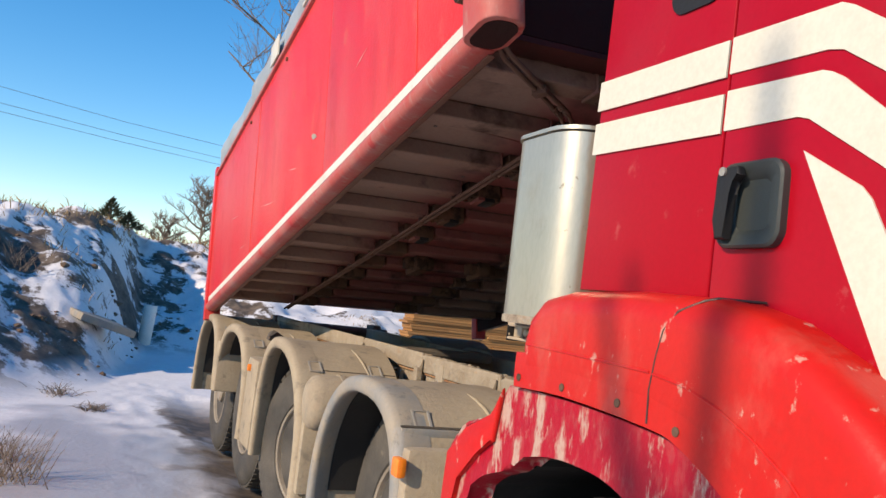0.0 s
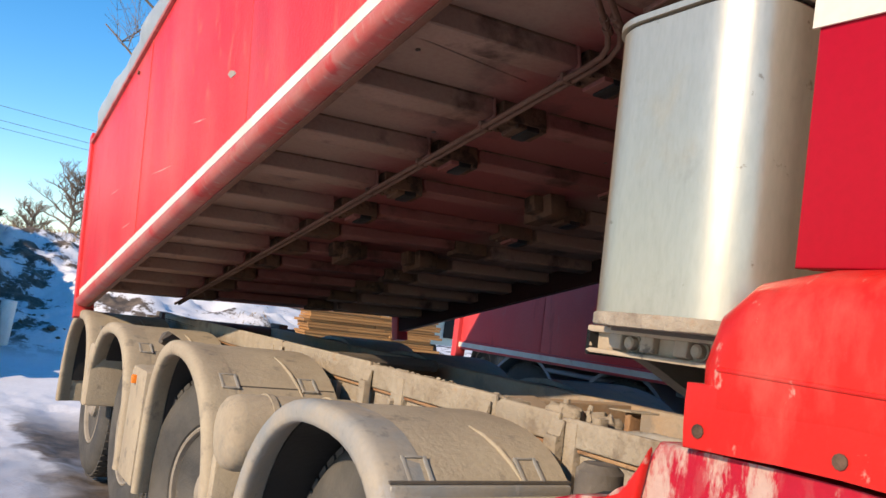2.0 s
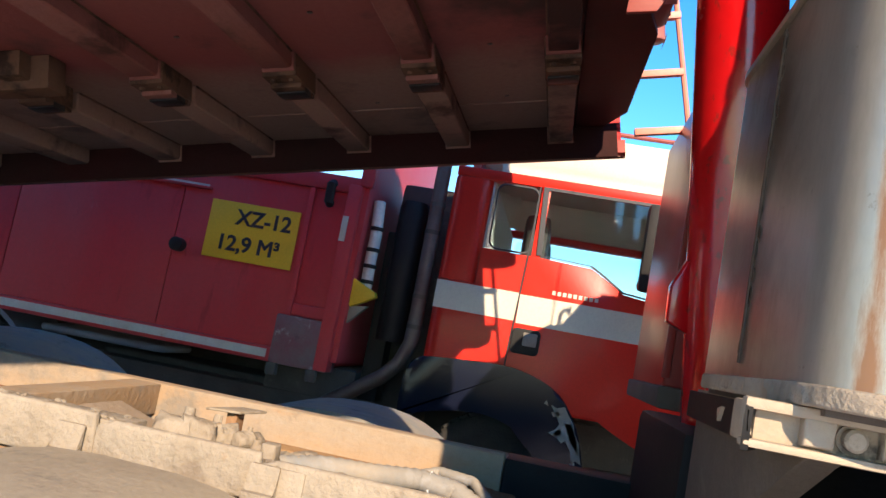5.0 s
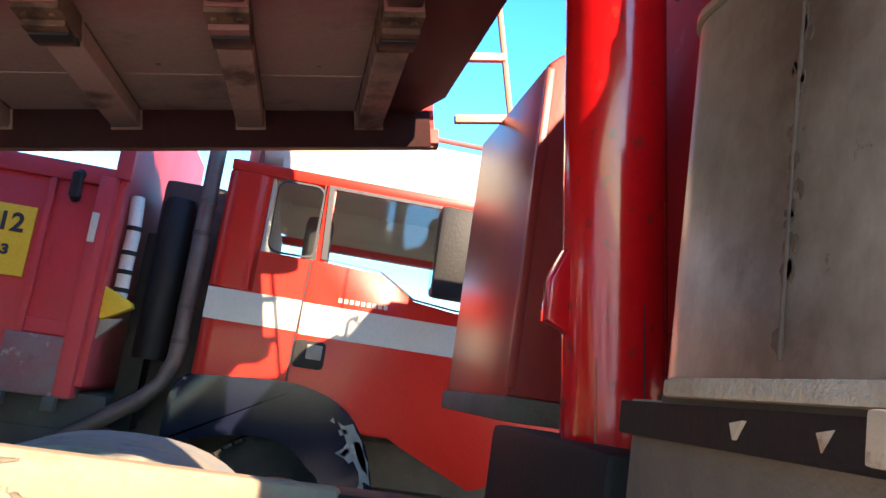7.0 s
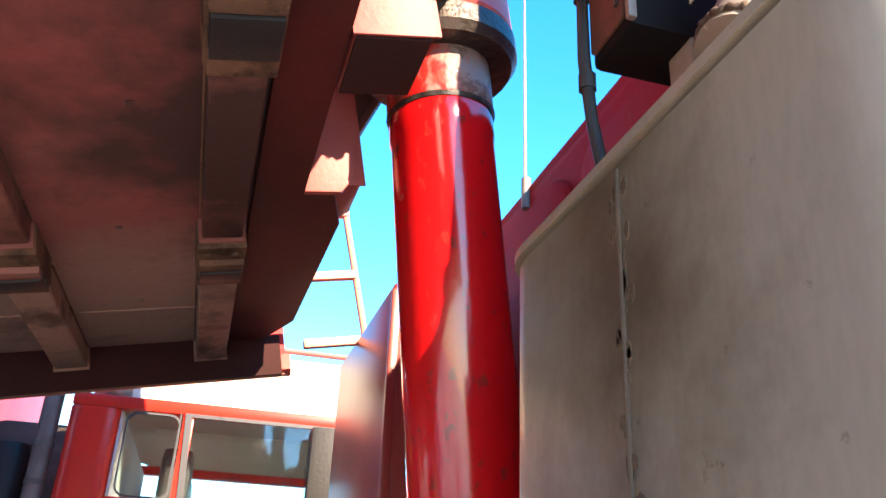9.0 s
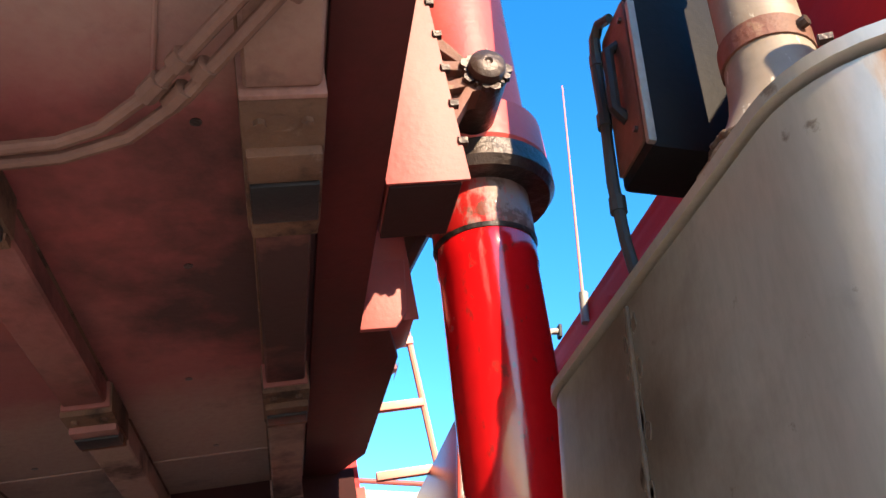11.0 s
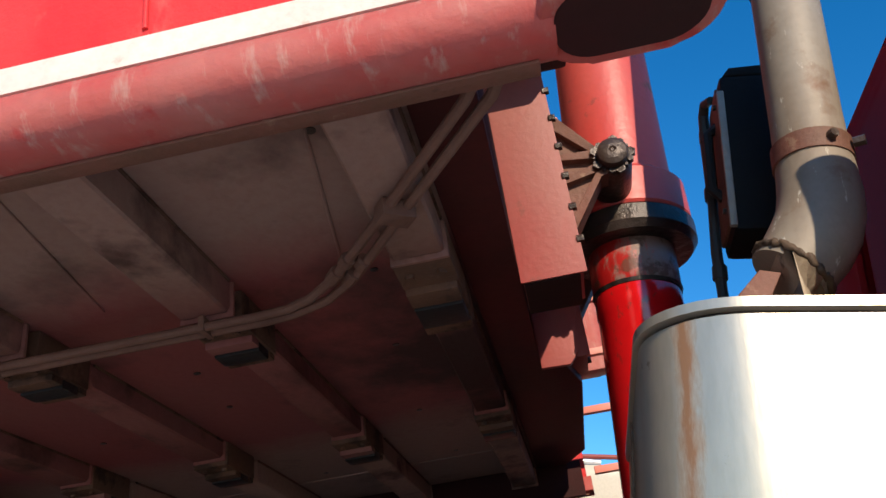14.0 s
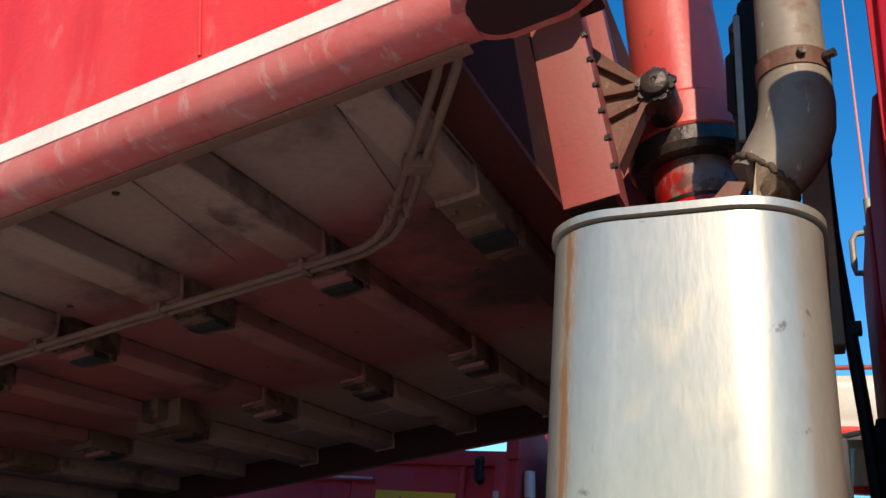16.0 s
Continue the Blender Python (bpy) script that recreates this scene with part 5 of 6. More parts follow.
nt.links.new(band.outputs[0], ad.inputs[0])
nt.links.new(rn.outputs["Fac"], ad.inputs[2])
th = nt.nodes.new("ShaderNodeMapRange")
th.inputs["From Min"].default_value, th.inputs["From Max"].default_value = 0.74, 1.0
nt.links.new(ad.outputs[0], th.inputs["Value"])
rmix = nt.nodes.new("ShaderNodeMix")
rmix.data_type = 'RGBA'
nt.links.new(th.outputs[0], rmix.inputs[0])
nt.links.new(mb_.inputs["Base Color"].links[0].from_socket, rmix.inputs[6])
rmix.inputs[7].default_value = (0.22, 0.112, 0.052, 1)
# brown heat stain along the welded seam
d2 = nt.nodes.new("ShaderNodeVectorMath")
d2.operation = 'DISTANCE'
nt.links.new(fl.outputs[0], d2.inputs[0])
d2.inputs[1].default_value = (0.396, 0.042, 0)
b2 = nt.nodes.new("ShaderNodeMapRange")
b2.inputs["From Min"].default_value, b2.inputs["From Max"].default_value = 0.26, 0.0
b2.inputs["To Max"].default_value = 0.66
nt.links.new(d2.outputs["Value"], b2.inputs["Value"])
n2 = nt.nodes.new("ShaderNodeTexNoise")
n2.inputs["Scale"].default_value, n2.inputs["Detail"].default_value, n2.inputs["Roughness"].default_value = 9.0, 7.0, 0.65
nt.links.new(tc.outputs["Object"], n2.inputs["Vector"])
a2 = nt.nodes.new("ShaderNodeMath")
a2.operation = 'ADD'
nt.links.new(b2.outputs[0], a2.inputs[0])
nt.links.new(n2.outputs["Fac"], a2.inputs[1])
t2 = nt.nodes.new("ShaderNodeMapRange")
t2.inputs["From Min"].default_value, t2.inputs["From Max"].default_value, t2.inputs["To Max"].default_value = 0.60, 1.15, 0.8
nt.links.new(a2.outputs[0], t2.inputs["Value"])
smix = nt.nodes.new("ShaderNodeMix")
smix.data_type = 'RGBA'
nt.links.new(t2.outputs[0], smix.inputs[0])
nt.links.new(rmix.outputs[2], smix.inputs[6])
smix.inputs[7].default_value = (0.10, 0.058, 0.030, 1)
nt.links.new(smix.outputs[2], mb_.inputs["Base Color"])
mtl = nt.nodes.new("ShaderNodeMapRange")
mtl.inputs["To Min"].default_value, mtl.inputs["To Max"].default_value = 0.62, 0.0
nt.links.new(th.outputs[0], mtl.inputs["Value"])
nt.links.new(mtl.outputs[0], mb_.inputs["Metallic"])
muf.data.materials[0] = rm
for dx in (0.44,):
    prism_part("stiffener", [(-0.08, 1.862), (-0.030, 1.852), (-0.072, 1.99), (-0.150, 2.085), (-0.180, 2.08)], 0, dx, dx + 0.055, "rib_rust", muf, "rusty welded stiffener plate", 0.002)
bm = B()
tube(bm, [(0.495, -0.200, 2.098), (0.495, -0.216, 2.118), (0.495, -0.236, 2.146), (0.497, -0.252, 2.176), (0.498, -0.262, 2.208), (0.499, -0.266, 2.245), (0.50, -0.266, 2.29), (0.50, -0.265, 2.33), (0.50, -0.264, 2.40), (0.50, -0.262, 2.9), (0.50, -0.26, 3.5)], [0.060, 0.062, 0.066, 0.067, 0.066, 0.064, 0.061, 0.058, 0.057, 0.057, 0.057], 32)
exh = part("exhaust_pipe", bm, "pipe", truck, "heat-stained vertical exhaust pipe")
random.seed(8)
ring = [Vector((0.495, -0.2085, 2.1085)) + Vector((1, 0, 0)) * 0.062 * math.cos(k * 0.0713) + Vector((0, 0.78, 0.62)) * 0.062 * math.sin(k * 0.0713) + Vector((0, random.uniform(-0.002, 0.002), random.uniform(-0.003, 0.003))) for k in range(90)]
bm = B()
tube(bm, ring, [random.uniform(0.0035, 0.0075) for _ in ring], 7)
part("weld_bead", bm, "burn", exh, "ragged rusty weld", 60)
for zz in (2.318, 2.72):
    tube_part("clamp", [(0.50, -0.265, zz - 0.018), (0.50, -0.265, zz + 0.018)], 0.0635, "rib_rust", exh, "rusty pipe clamp", 28)
    tube_part("bolt", [(0.442, -0.278, zz), (0.428, -0.284, zz)], 0.008, "grease", exh, "", 6)
    tube_part("bolt", [(0.46, -0.318, zz), (0.452, -0.334, zz)], 0.009, "grease", exh, "", 6)
# bracket under the muffler
bm = B()
box(bm, 0.126, 0.20, -0.27, 0.079, 1.307, 1.348, 0.004)
box(bm, 0.2005, 0.75, -0.27, 0.020, 1.307, 1.348, 0.004)
mb = part("muffler_bracket", bm, "cream", truck, "pale dirty cast bracket under the muffler")
for z0, z1 in ((1.340, 1.3515), (1.304, 1.3125)):
    box_part("casting_edge", (0.110, 0.130, -0.27, 0.087, z0, z1), "cream", mb, "", 0.004)
for k in range(5):
    y1 = 0.087 - (0.0 if k == 0 else 0.055 + 0.071 * (k - 1))
    prism_part("pocket_divider", [(y1 - (0.010 if k == 0 else 0.028), 1.315), (y1 - (0.006 if k == 0 else 0.030), 1.3425), (y1, 1.3425), (y1, 1.315)], 0, 0.1105, 0.130, "cream", mb, "", 0.004)
for yy in (-0.015, -0.155):
    bm = B()
    lathe(bm, [(0.015, 0.032), (0.015, 0.027), (0.011, 0.027), (0.011, 0.016), (0.008, 0.013)], 0, (0.096, yy, 1.328), 12)
    part("bolt", bm, "cream", mb, "dusty bracket bolt")
# side turned from the sun, its shade painted as black
bm = B()
prism(bm, [(0.1105, 0.087), (0.215, 0.046), (0.76, 0.030), (0.76, 0.0215), (0.213, 0.038), (0.1105, 0.0795)], 2, 1.300, 1.344, 0.002)
part("side_plate", bm, "box_black", mb, "bracket side plate with its shade painted black")
# solid cream patches paint the light seen through small holes
for xx in (0.28, 0.42):
    prism_part("plate_hole", [(xx, 1.332), (xx + 0.024, 1.328), (xx + 0.016, 1.312)], 1, 0.040, 0.0450, "cream", mb, "cream three-cornered patch painting light through a hole")
prism_part("bracket_arm", [(0.13, 1.308), (0.75, 1.300), (0.75, 1.14), (0.64, 1.172), (0.50, 1.190), (0.38, 1.214), (0.27, 1.252), (0.18, 1.292)], 1, -0.02, 0.015, "chassis_dark", mb, "triangular arm below the bracket", 0.004)
box_part("muffler_seat", (0.10, 0.66, -0.26, 0.02, 1.3485, 1.3515), "chassis_dark", mb, "", 0.006)

# black box and hose on the back of the cab
bm = B()
box(bm, 0.672, 0.80, -0.325, -0.162, 2.285, 2.645, 0.014)
ab = part("tool_box", bm, "box_black", truck, "black box with a silver edge")
# red light on the black box side is painted as a brown-red panel
prism_part("box_door", rounded(0.684, 0.792, 2.305, 2.625, 0.012, 3), 1, -0.163, -0.156, "rib_rust", ab, "brown-red panel painting the red light on the box side", 0.002)
for zz in (2.34, 2.585):
    tube_part("bolt", [(0.700, -0.157, zz), (0.700, -0.150, zz)], 0.006, "grease", ab, "", 6)
box_part("worn_edge", (0.664, 0.676, -0.169, -0.155, 2.290, 2.600), "grey_metal", ab, "silver edge strip", 0.003)
prism_part("box_lid", [(-0.325, 2.645), (-0.170, 2.645), (-0.185, 2.668), (-0.25, 2.672), (-0.325, 2.66)], 0, 0.675, 0.797, "box_black", ab, "", 0.006)
tube_part("box_handle", [(0.735, -0.160, 2.39), (0.735, -0.140, 2.41), (0.735, -0.140, 2.54), (0.735, -0.160, 2.56)], 0.011, "black", ab, "", 8)
tube_part("cable_conduit", [(0.74, -0.155, 2.635), (0.770, -0.146, 2.648), (0.795, -0.145, 2.635), (0.805, -0.147, 2.56), (0.800, -0.148, 2.42), (0.796, -0.146, 2.30), (0.785, -0.150, 2.18), (0.765, -0.165, 2.02)], [0.009, 0.010, 0.011, 0.012, 0.010, 0.011, 0.010, 0.010], "cup", ab, "dusty grey cable conduit", 10)
for zz, xx in ((2.585, 0.803), (2.44, 0.801), (2.255, 0.792)):
    tube_part("conduit_joint", [(xx, -0.148, zz - 0.014), (xx, -0.148, zz + 0.014)], 0.0145, "cup", ab, "", 10)
box_part("box_post", (0.675, 0.74, -0.312, -0.262, 1.86, 2.29), "cream", ab, "grey-beige support plate under the box", 0.006)
tube_part("hose", [(0.75, -0.308, 2.27), (0.752, -0.311, 2.10), (0.75, -0.318, 1.98), (0.75, -0.326, 1.86), (0.75, -0.335, 1.72), (0.75, -0.345, 1.50)], 0.012, "black", ab, "black hose behind the muffler", 10)
box_part("hose_clip", (0.738, 0.762, -0.343, -0.312, 1.90, 1.925), "black", ab, "", 0.003)
# plain black block, added to fill the dark space behind the muffler
box_part("mount_post", (0.70, 0.80, -0.43, -0.345, 1.33, 1.74), "box_black", ab, "", 0.01)

# cab
bm = B()
prism(bm, rounded(0.065, 2.33, -2.4, -0.452, 0.06, 6), 2, 1.40, 2.64, 0.05)
cab = part("cab", bm, "cab_back", truck, "red truck cab with white stripes")
for x0, x1 in ((0.20, 0.80), (0.88, 1.40), (1.48, 2.20)):
    prism_part("rear_panel", rounded(x0, x1, 1.55, 2.53, 0.08, 5), 1, -0.453, -0.424, "cab_back", cab, "maroon pressed rear panel", 0.016)
prism_part("corner_pillar", [(0.0655, -0.356), (0.078, -0.356), (0.11, -0.44), (0.11, -0.47), (0.0655, -0.47)], 2, 1.447, 2.47, "cab_back", cab, "", 0.004)
prism_part("side_panel", [(-0.350, 1.447), (-0.374, 2.47), (-0.783, 2.47), (-0.770, 1.443)], 0, 0.051, 0.065, "cab_red", cab, "glossy crimson side panel behind the door", 0.004)
prism_part("door", [(-0.776, 1.440), (-0.789, 2.47), (-2.10, 2.47), (-2.20, 1.9), (-2.20, 0.75), (-1.66, 0.75), (-1.55, 0.95), (-1.38, 1.16), (-1.18, 1.315), (-1.00, 1.41)], 0, 0.049, 0.065, "cab_red", cab, "red cab door with white stripes", 0.004)


def stripe(pts):
    prism_part("stripe", pts, 0, 0.0455, 0.0492, "white_paint", cab, "cream-white stripe")


stripe([(-0.360, 1.929), (-0.356, 1.861), (-0.772, 1.853), (-0.774, 1.923)])
stripe([(-0.355, 1.831), (-0.352, 1.759), (-0.770, 1.747), (-0.771, 1.821)])
stripe([(-0.783, 1.925), (-0.781, 1.857), (-1.000, 1.849), (-1.030, 1.842), (-1.104, 1.792), (-1.45, 1.49), (-1.95, 1.07), (-1.95, 1.18), (-1.45, 1.59), (-1.17, 1.822), (-1.097, 1.873), (-1.045, 1.909), (-1.020, 1.921)])
stripe([(-0.781, 1.825), (-0.779, 1.750), (-0.949, 1.748), (-0.973, 1.741), (-1.116, 1.646), (-1.45, 1.36), (-1.85, 1.0), (-1.85, 1.08), (-1.45, 1.45), (-1.109, 1.735), (-1.035, 1.797), (-1.013, 1.810), (-0.993, 1.817)])
stripe([(-0.968, 1.689), (-1.083, 1.620), (-1.101, 1.600), (-1.14, 1.525), (-1.50, 1.03), (-1.40, 0.99), (-1.190, 1.235), (-1.143, 1.338), (-1.066, 1.492)])
# recessed handle
bm = B()
CY, CZ = -0.870, 1.607
cup_o, cup_i = rounded(-0.944, -0.796, 1.531, 1.682, 0.030, 5), rounded(-0.915, -0.818, 1.552, 1.662, 0.022, 5)


def shrink(pts, k):
    return [(CY + (p[0] - CY) * k, CZ + (p[1] - CZ) * k) for p in pts]


for x0, x1, ro, ri in ((0.050, 0.034, cup_o, cup_o), (0.034, 0.030, cup_o, shrink(cup_o, 0.94)), (0.030, 0.036, shrink(cup_o, 0.94), cup_i), (0.036, 0.0475, cup_i, shrink(cup_i, 0.8))):
    a, c = [bm.verts.new((x0, *p)) for p in ro], [bm.verts.new((x1, *p)) for p in ri]
    for k in range(len(a)):
        bm.faces.new((a[k], a[(k + 1) % len(a)], c[(k + 1) % len(a)], c[k]))
bm.faces.new(c)
bmesh.ops.remove_doubles(bm, verts=bm.verts, dist=0.00002)
dh = part("handle_cup", bm, "cup", cab, "dark grey-green plastic door handle cup")
bm = B()
prism(bm, [(-0.838, 1.545), (-0.812, 1.545), (-0.806, 1.58), (-0.806, 1.655), (-0.810, 1.672), (-0.856, 1.672), (-0.862, 1.656), (-0.842, 1.648), (-0.836, 1.625)], 0, 0.015, 0.034, 0.005)
part("handle_grip", bm, "black", dh, "black pull grip")
tube_part("key_lock", [(0.016, -0.824, 1.664), (0.011, -0.824, 1.664)], 0.008, "grey_metal", dh, "", 12)
bm = B()
prism(bm, rounded(-0.745, -0.590, 2.016, 2.40, 0.04, 5), 0, 0.0462, 0.0512)
part("side_window", bm, "black", cab, "dark side window")
# wing over the front wheel
up = [(-0.300, 1.213), (-0.298, 1.318), (-0.318, 1.378), (-0.368, 1.420), (-0.46, 1.437), (-0.70, 1.444), (-0.90, 1.438), (-1.01, 1.412), (-1.12, 1.36), (-1.22, 1.29), (-1.34, 1.18), (-1.44, 1.06), (-1.52, 0.93), (-1.59, 0.80), (-1.64, 0.66), (-1.38, 0.66), (-1.27, 0.86), (-1.14, 1.03), (-0.965, 1.146), (-0.87, 1.191), (-0.785, 1.208), (-0.51, 1.221)]
rolled_slab("wing", up, -0.068, 0.16, 0.055, "fender_red", cab, "dusty red wing over the front wheel")
prism_part("wing_liner", spline([(p[0], p[1] - 0.012) for p in up]), 0, 0.16, 0.48, "black", cab, "black inner wing")
tube_part("wing_seam", [(-0.0668, -0.785, 1.212), (-0.0668, -0.783, 1.270), (-0.0668, -0.793, 1.33), (-0.0664, -0.806, 1.375), (-0.0622, -0.835, 1.410), (-0.0437, -0.875, 1.4308), (-0.0295, -0.89, 1.4368), (0.045, -0.92, 1.4388)], 0.0026, "grease", cab, "dark seam in the wing", 6)
tube_part("wing_bead", [(-0.0672, -0.345, 1.310), (-0.0680, -0.55, 1.306), (-0.0680, -0.78, 1.300)], 0.0028, "fender_red", cab, "", 8)
tube_part("wing_bead", [(-0.0680, -0.79, 1.298), (-0.0680, -0.87, 1.288), (-0.0680, -0.95, 1.265), (-0.0680, -1.03, 1.23), (-0.0678, -1.10, 1.19), (-0.067, -1.20, 1.10)], 0.0028, "fender_red", cab, "", 8)
skirt = [(-0.246, 1.208), (-0.206, 1.131), (-0.14, 1.112), (-0.067, 1.093), (0.034, 1.016), (0.050, 0.869), (0.055, 0.70), (0.055, 0.50), (-0.045, 0.50), (-0.05, 0.72), (-0.084, 0.903), (-0.130, 0.955), (-0.189, 0.987), (-0.292, 1.022), (-0.318, 1.052), (-0.453, 1.084), (-0.580, 1.089), (-0.675, 1.079), (-0.78, 1.04), (-0.90, 0.95), (-0.99, 0.82), (-1.05, 0.62), (-1.36, 0.62), (-1.25, 0.86), (-1.12, 1.02), (-0.955, 1.135), (-0.865, 1.180), (-0.785, 1.197), (-0.51, 1.210)]
prism_part("wheel_arch", spline(skirt, 3), 0, -0.050, 0.02, "cab_red_worn", cab, "crimson wheel-arch skirt under flaking salt", 0.012)
prism_part("arch_liner", spline([(p[0], p[1] + 0.004) for p in skirt]), 0, 0.02, 0.46, "black", cab, "black wheel-arch liner")
prism_part("mud_flap_lobe", [(-0.245, 1.20), (-0.205, 1.125), (-0.08, 1.085), (0.02, 1.0), (0.03, 0.82), (-0.03, 0.82), (-0.05, 0.95), (-0.14, 1.03), (-0.22, 1.07)], 0, -0.064, -0.050, "fender_red", cab, "raised red rear edge of the skirt", 0.006)
prism_part("wing_flange", spline([(-0.302, 1.211), (-0.300, 1.290), (-0.51, 1.292), (-0.79, 1.285), (-0.90, 1.262), (-1.00, 1.215), (-1.08, 1.15), (-1.13, 1.05), (-0.962, 1.144), (-0.87, 1.188), (-0.785, 1.205), (-0.51, 1.218)], 3, 40), 0, -0.0672, -0.030, "fender_red", cab, "flat dusty lower edge of the wing", 0.003)
for yy, zz in ((-0.325, 1.212), (-0.506, 1.214), (-0.697, 1.212), (-0.862, 1.19)):
    tube_part("wing_bolt", [(-0.05, yy, zz + 0.022), (-0.0695, yy, zz + 0.022), (-0.0705, yy, zz + 0.022)], [0.0085, 0.0085, 0.006], "pad", cab, "", 10)
tube_part("antenna", [(1.80, -0.452, 2.61), (1.80, -0.442, 2.66), (1.80, -0.440, 3.5)], [0.009, 0.005, 0.0025], "ladder", cab, "thin pink whip antenna", 8)
tube_part("antenna_base", [(1.80, -0.445, 2.57), (1.80, -0.445, 2.67)], 0.014, "grey_metal", cab, "", 12)
tube_part("grab_rail", [(2.05, -0.450, 2.665), (2.05, -0.412, 2.66), (2.05, -0.399, 2.635), (2.05, -0.398, 2.54), (2.05, -0.402, 2.515), (2.05, -0.450, 2.512)], 0.011, "grey_metal", cab, "grey grab rail", 10)
box_part("rail_foot", (2.035, 2.065, -0.45, -0.438, 2.49, 2.53), "black", cab, "", 0.004)
box_part("rail_foot", (2.035, 2.065, -0.45, -0.438, 2.64, 2.685), "black", cab, "", 0.004)
tank = prism_part("oil_tank", [(-0.045, 1.337), (-0.045, 2.225), (-0.07, 2.25), (-0.20, 2.34), (-0.30, 2.35), (-0.30, 1.337)], 0, 1.665, 2.475, "guard", truck, "dark red hydraulic oil tank behind the cab", 0.008)
box_part("tank_trim", (1.658, 1.678, -0.062, -0.038, 1.36, 2.21), "guard", tank, "", 0.004)
box_part("tank_foot", (1.63, 2.48, -0.32, -0.03, 1.275, 1.337), "chassis_dark", tank, "", 0.01)

# ---- the second truck, parked alongside ----
other = thing("parked_dump_truck", "red dump truck with a white-striped cab parked alongside", "dump truck")
bm = B()
box(bm, 3.964, 6.40, 1.53, 6.40, 1.07, 2.19, 0.006)
ob2 = part("tipper_body", bm, "body2_red", other, "dusty crimson tipper body")
for y0, y1 in ((1.545, 1.815), (1.835, 2.62), (2.628, 3.70), (3.708, 5.0), (5.008, 6.38)):
    box_part("side_panel", (3.950, 3.964, y0, y1, 1.125, 2.10), "body2_red", ob2, "", 0.004)
box_part("top_rail", (3.925, 4.00, 1.51, 6.42, 2.10, 2.20), "body2_red", ob2, "", 0.02)
box_part("rail_groove", (3.922, 3.926, 2.46, 6.30, 2.0, 2.012), "strip_white", ob2, "pale scratched edge along the side", 0.0)
box_part("rail_groove", (3.922, 3.951, 2.45, 6.30, 1.985, 2.0), "body2_red", ob2, "", 0.004)
box_part("sill", (3.93, 4.00, 1.53, 6.42, 1.035, 1.125), "body2_red", ob2, "", 0.02)
box_part("marker_strip", (3.926, 3.930, 1.90, 6.36, 1.06, 1.108), "strip_white", ob2, "pale marker strip", 0.0)
box_part("corner_post", (3.90, 4.02, 1.515, 1.60, 1.04, 2.15), "body2_red", ob2, "", 0.015)
box_part("corner_post", (3.92, 3.950, 1.800, 1.832, 1.12, 2.10), "body2_red", ob2, "", 0.006)
box_part("corner_gusset", (3.925, 3.950, 1.60, 1.80, 1.33, 1.40), "body2_red", ob2, "", 0.01)
box_part("lower_bracket", (3.905, 4.10, 1.520, 1.875, 1.035, 1.325), "scuffed", ob2, "scuffed grey corner bracket", 0.015)
for yy in (1.60, 1.84):
    box_part("bracket_step", (3.88, 3.94, yy - 0.03, yy + 0.03, 0.97, 1.04), "chassis_dark", ob2, "", 0.008)
tube_part("stop_knob", [(3.950, 2.575, 1.62), (3.875, 2.575, 1.62), (3.870, 2.575, 1.62)], [0.042, 0.042, 0.03], "black", ob2, "black rubber stop knob", 18)
box_part("knob_plate", (3.944, 3.951, 2.53, 2.62, 1.56, 1.68), "body2_red", ob2, "", 0.003)
box_part("rear_post", (3.90, 4.02, 6.36, 6.46, 0.95, 2.20), "body2_red", ob2, "", 0.015)
box_part("headboard", (3.95, 6.38, 1.48, 1.53, 1.10, 2.85), "body2_red", ob2)
box_part("headboard_lip", (3.92, 3.975, 1.46, 1.54, 2.15, 2.86), "body2_red", ob2, "", 0.012)
tube_part("latch", [(3.925, 1.70, 2.02), (3.895, 1.70, 2.02), (3.89, 1.70, 2.13), (3.93, 1.70, 2.14)], 0.028, "black", ob2, "black latch under the top rail", 10)
# sign
bm = B()
box(bm, 3.936, 3.948, 1.862, 2.428, 1.583, 1.935, 0.003)
sign = part("capacity_sign", bm, "yellow", other, "yellow capacity sign reading 12,9 M3")


def letters(name, text, size, m, mat, parent):
    cu = bpy.data.curves.new(name, 'FONT')
    cu.body, cu.size, cu.align_x, cu.align_y, cu.extrude, cu.bevel_depth = text, size, 'CENTER', 'CENTER', 0.0008, 0.0032
    cu.materials.append(M[mat])
    o = new(name, cu)
    o.parent = parent
    o.matrix_local = m
    return o


FACE = Matrix(((0, 0, -1, 0), (-1, 0, 0, 0), (0, 1, 0, 0), (0, 0, 0, 1)))
letters("lettering", "12,9 M³", 0.130, Matrix.Translation((3.934, 2.150, 1.680)) @ FACE, "ink", sign)
letters("lettering", "XZ-12", 0.130, Matrix.Translation((3.934, 2.080, 1.842)) @ FACE, "ink", sign)
# chassis, wheels and mudguard tops of the second truck
bm = B()
box(bm, 4.75, 4.85, -0.8, 6.3, 0.72, 0.98)
box(bm, 5.45, 5.55, -0.8, 6.3, 0.72, 0.98)
for yy in (0.4, 2.0, 3.5, 5.0):
    box(bm, 4.85, 5.45, yy, yy + 0.12, 0.75, 0.95)
fr2 = part("chassis_frame", bm, "chassis_dark", other, "dark chassis of the parked truck")
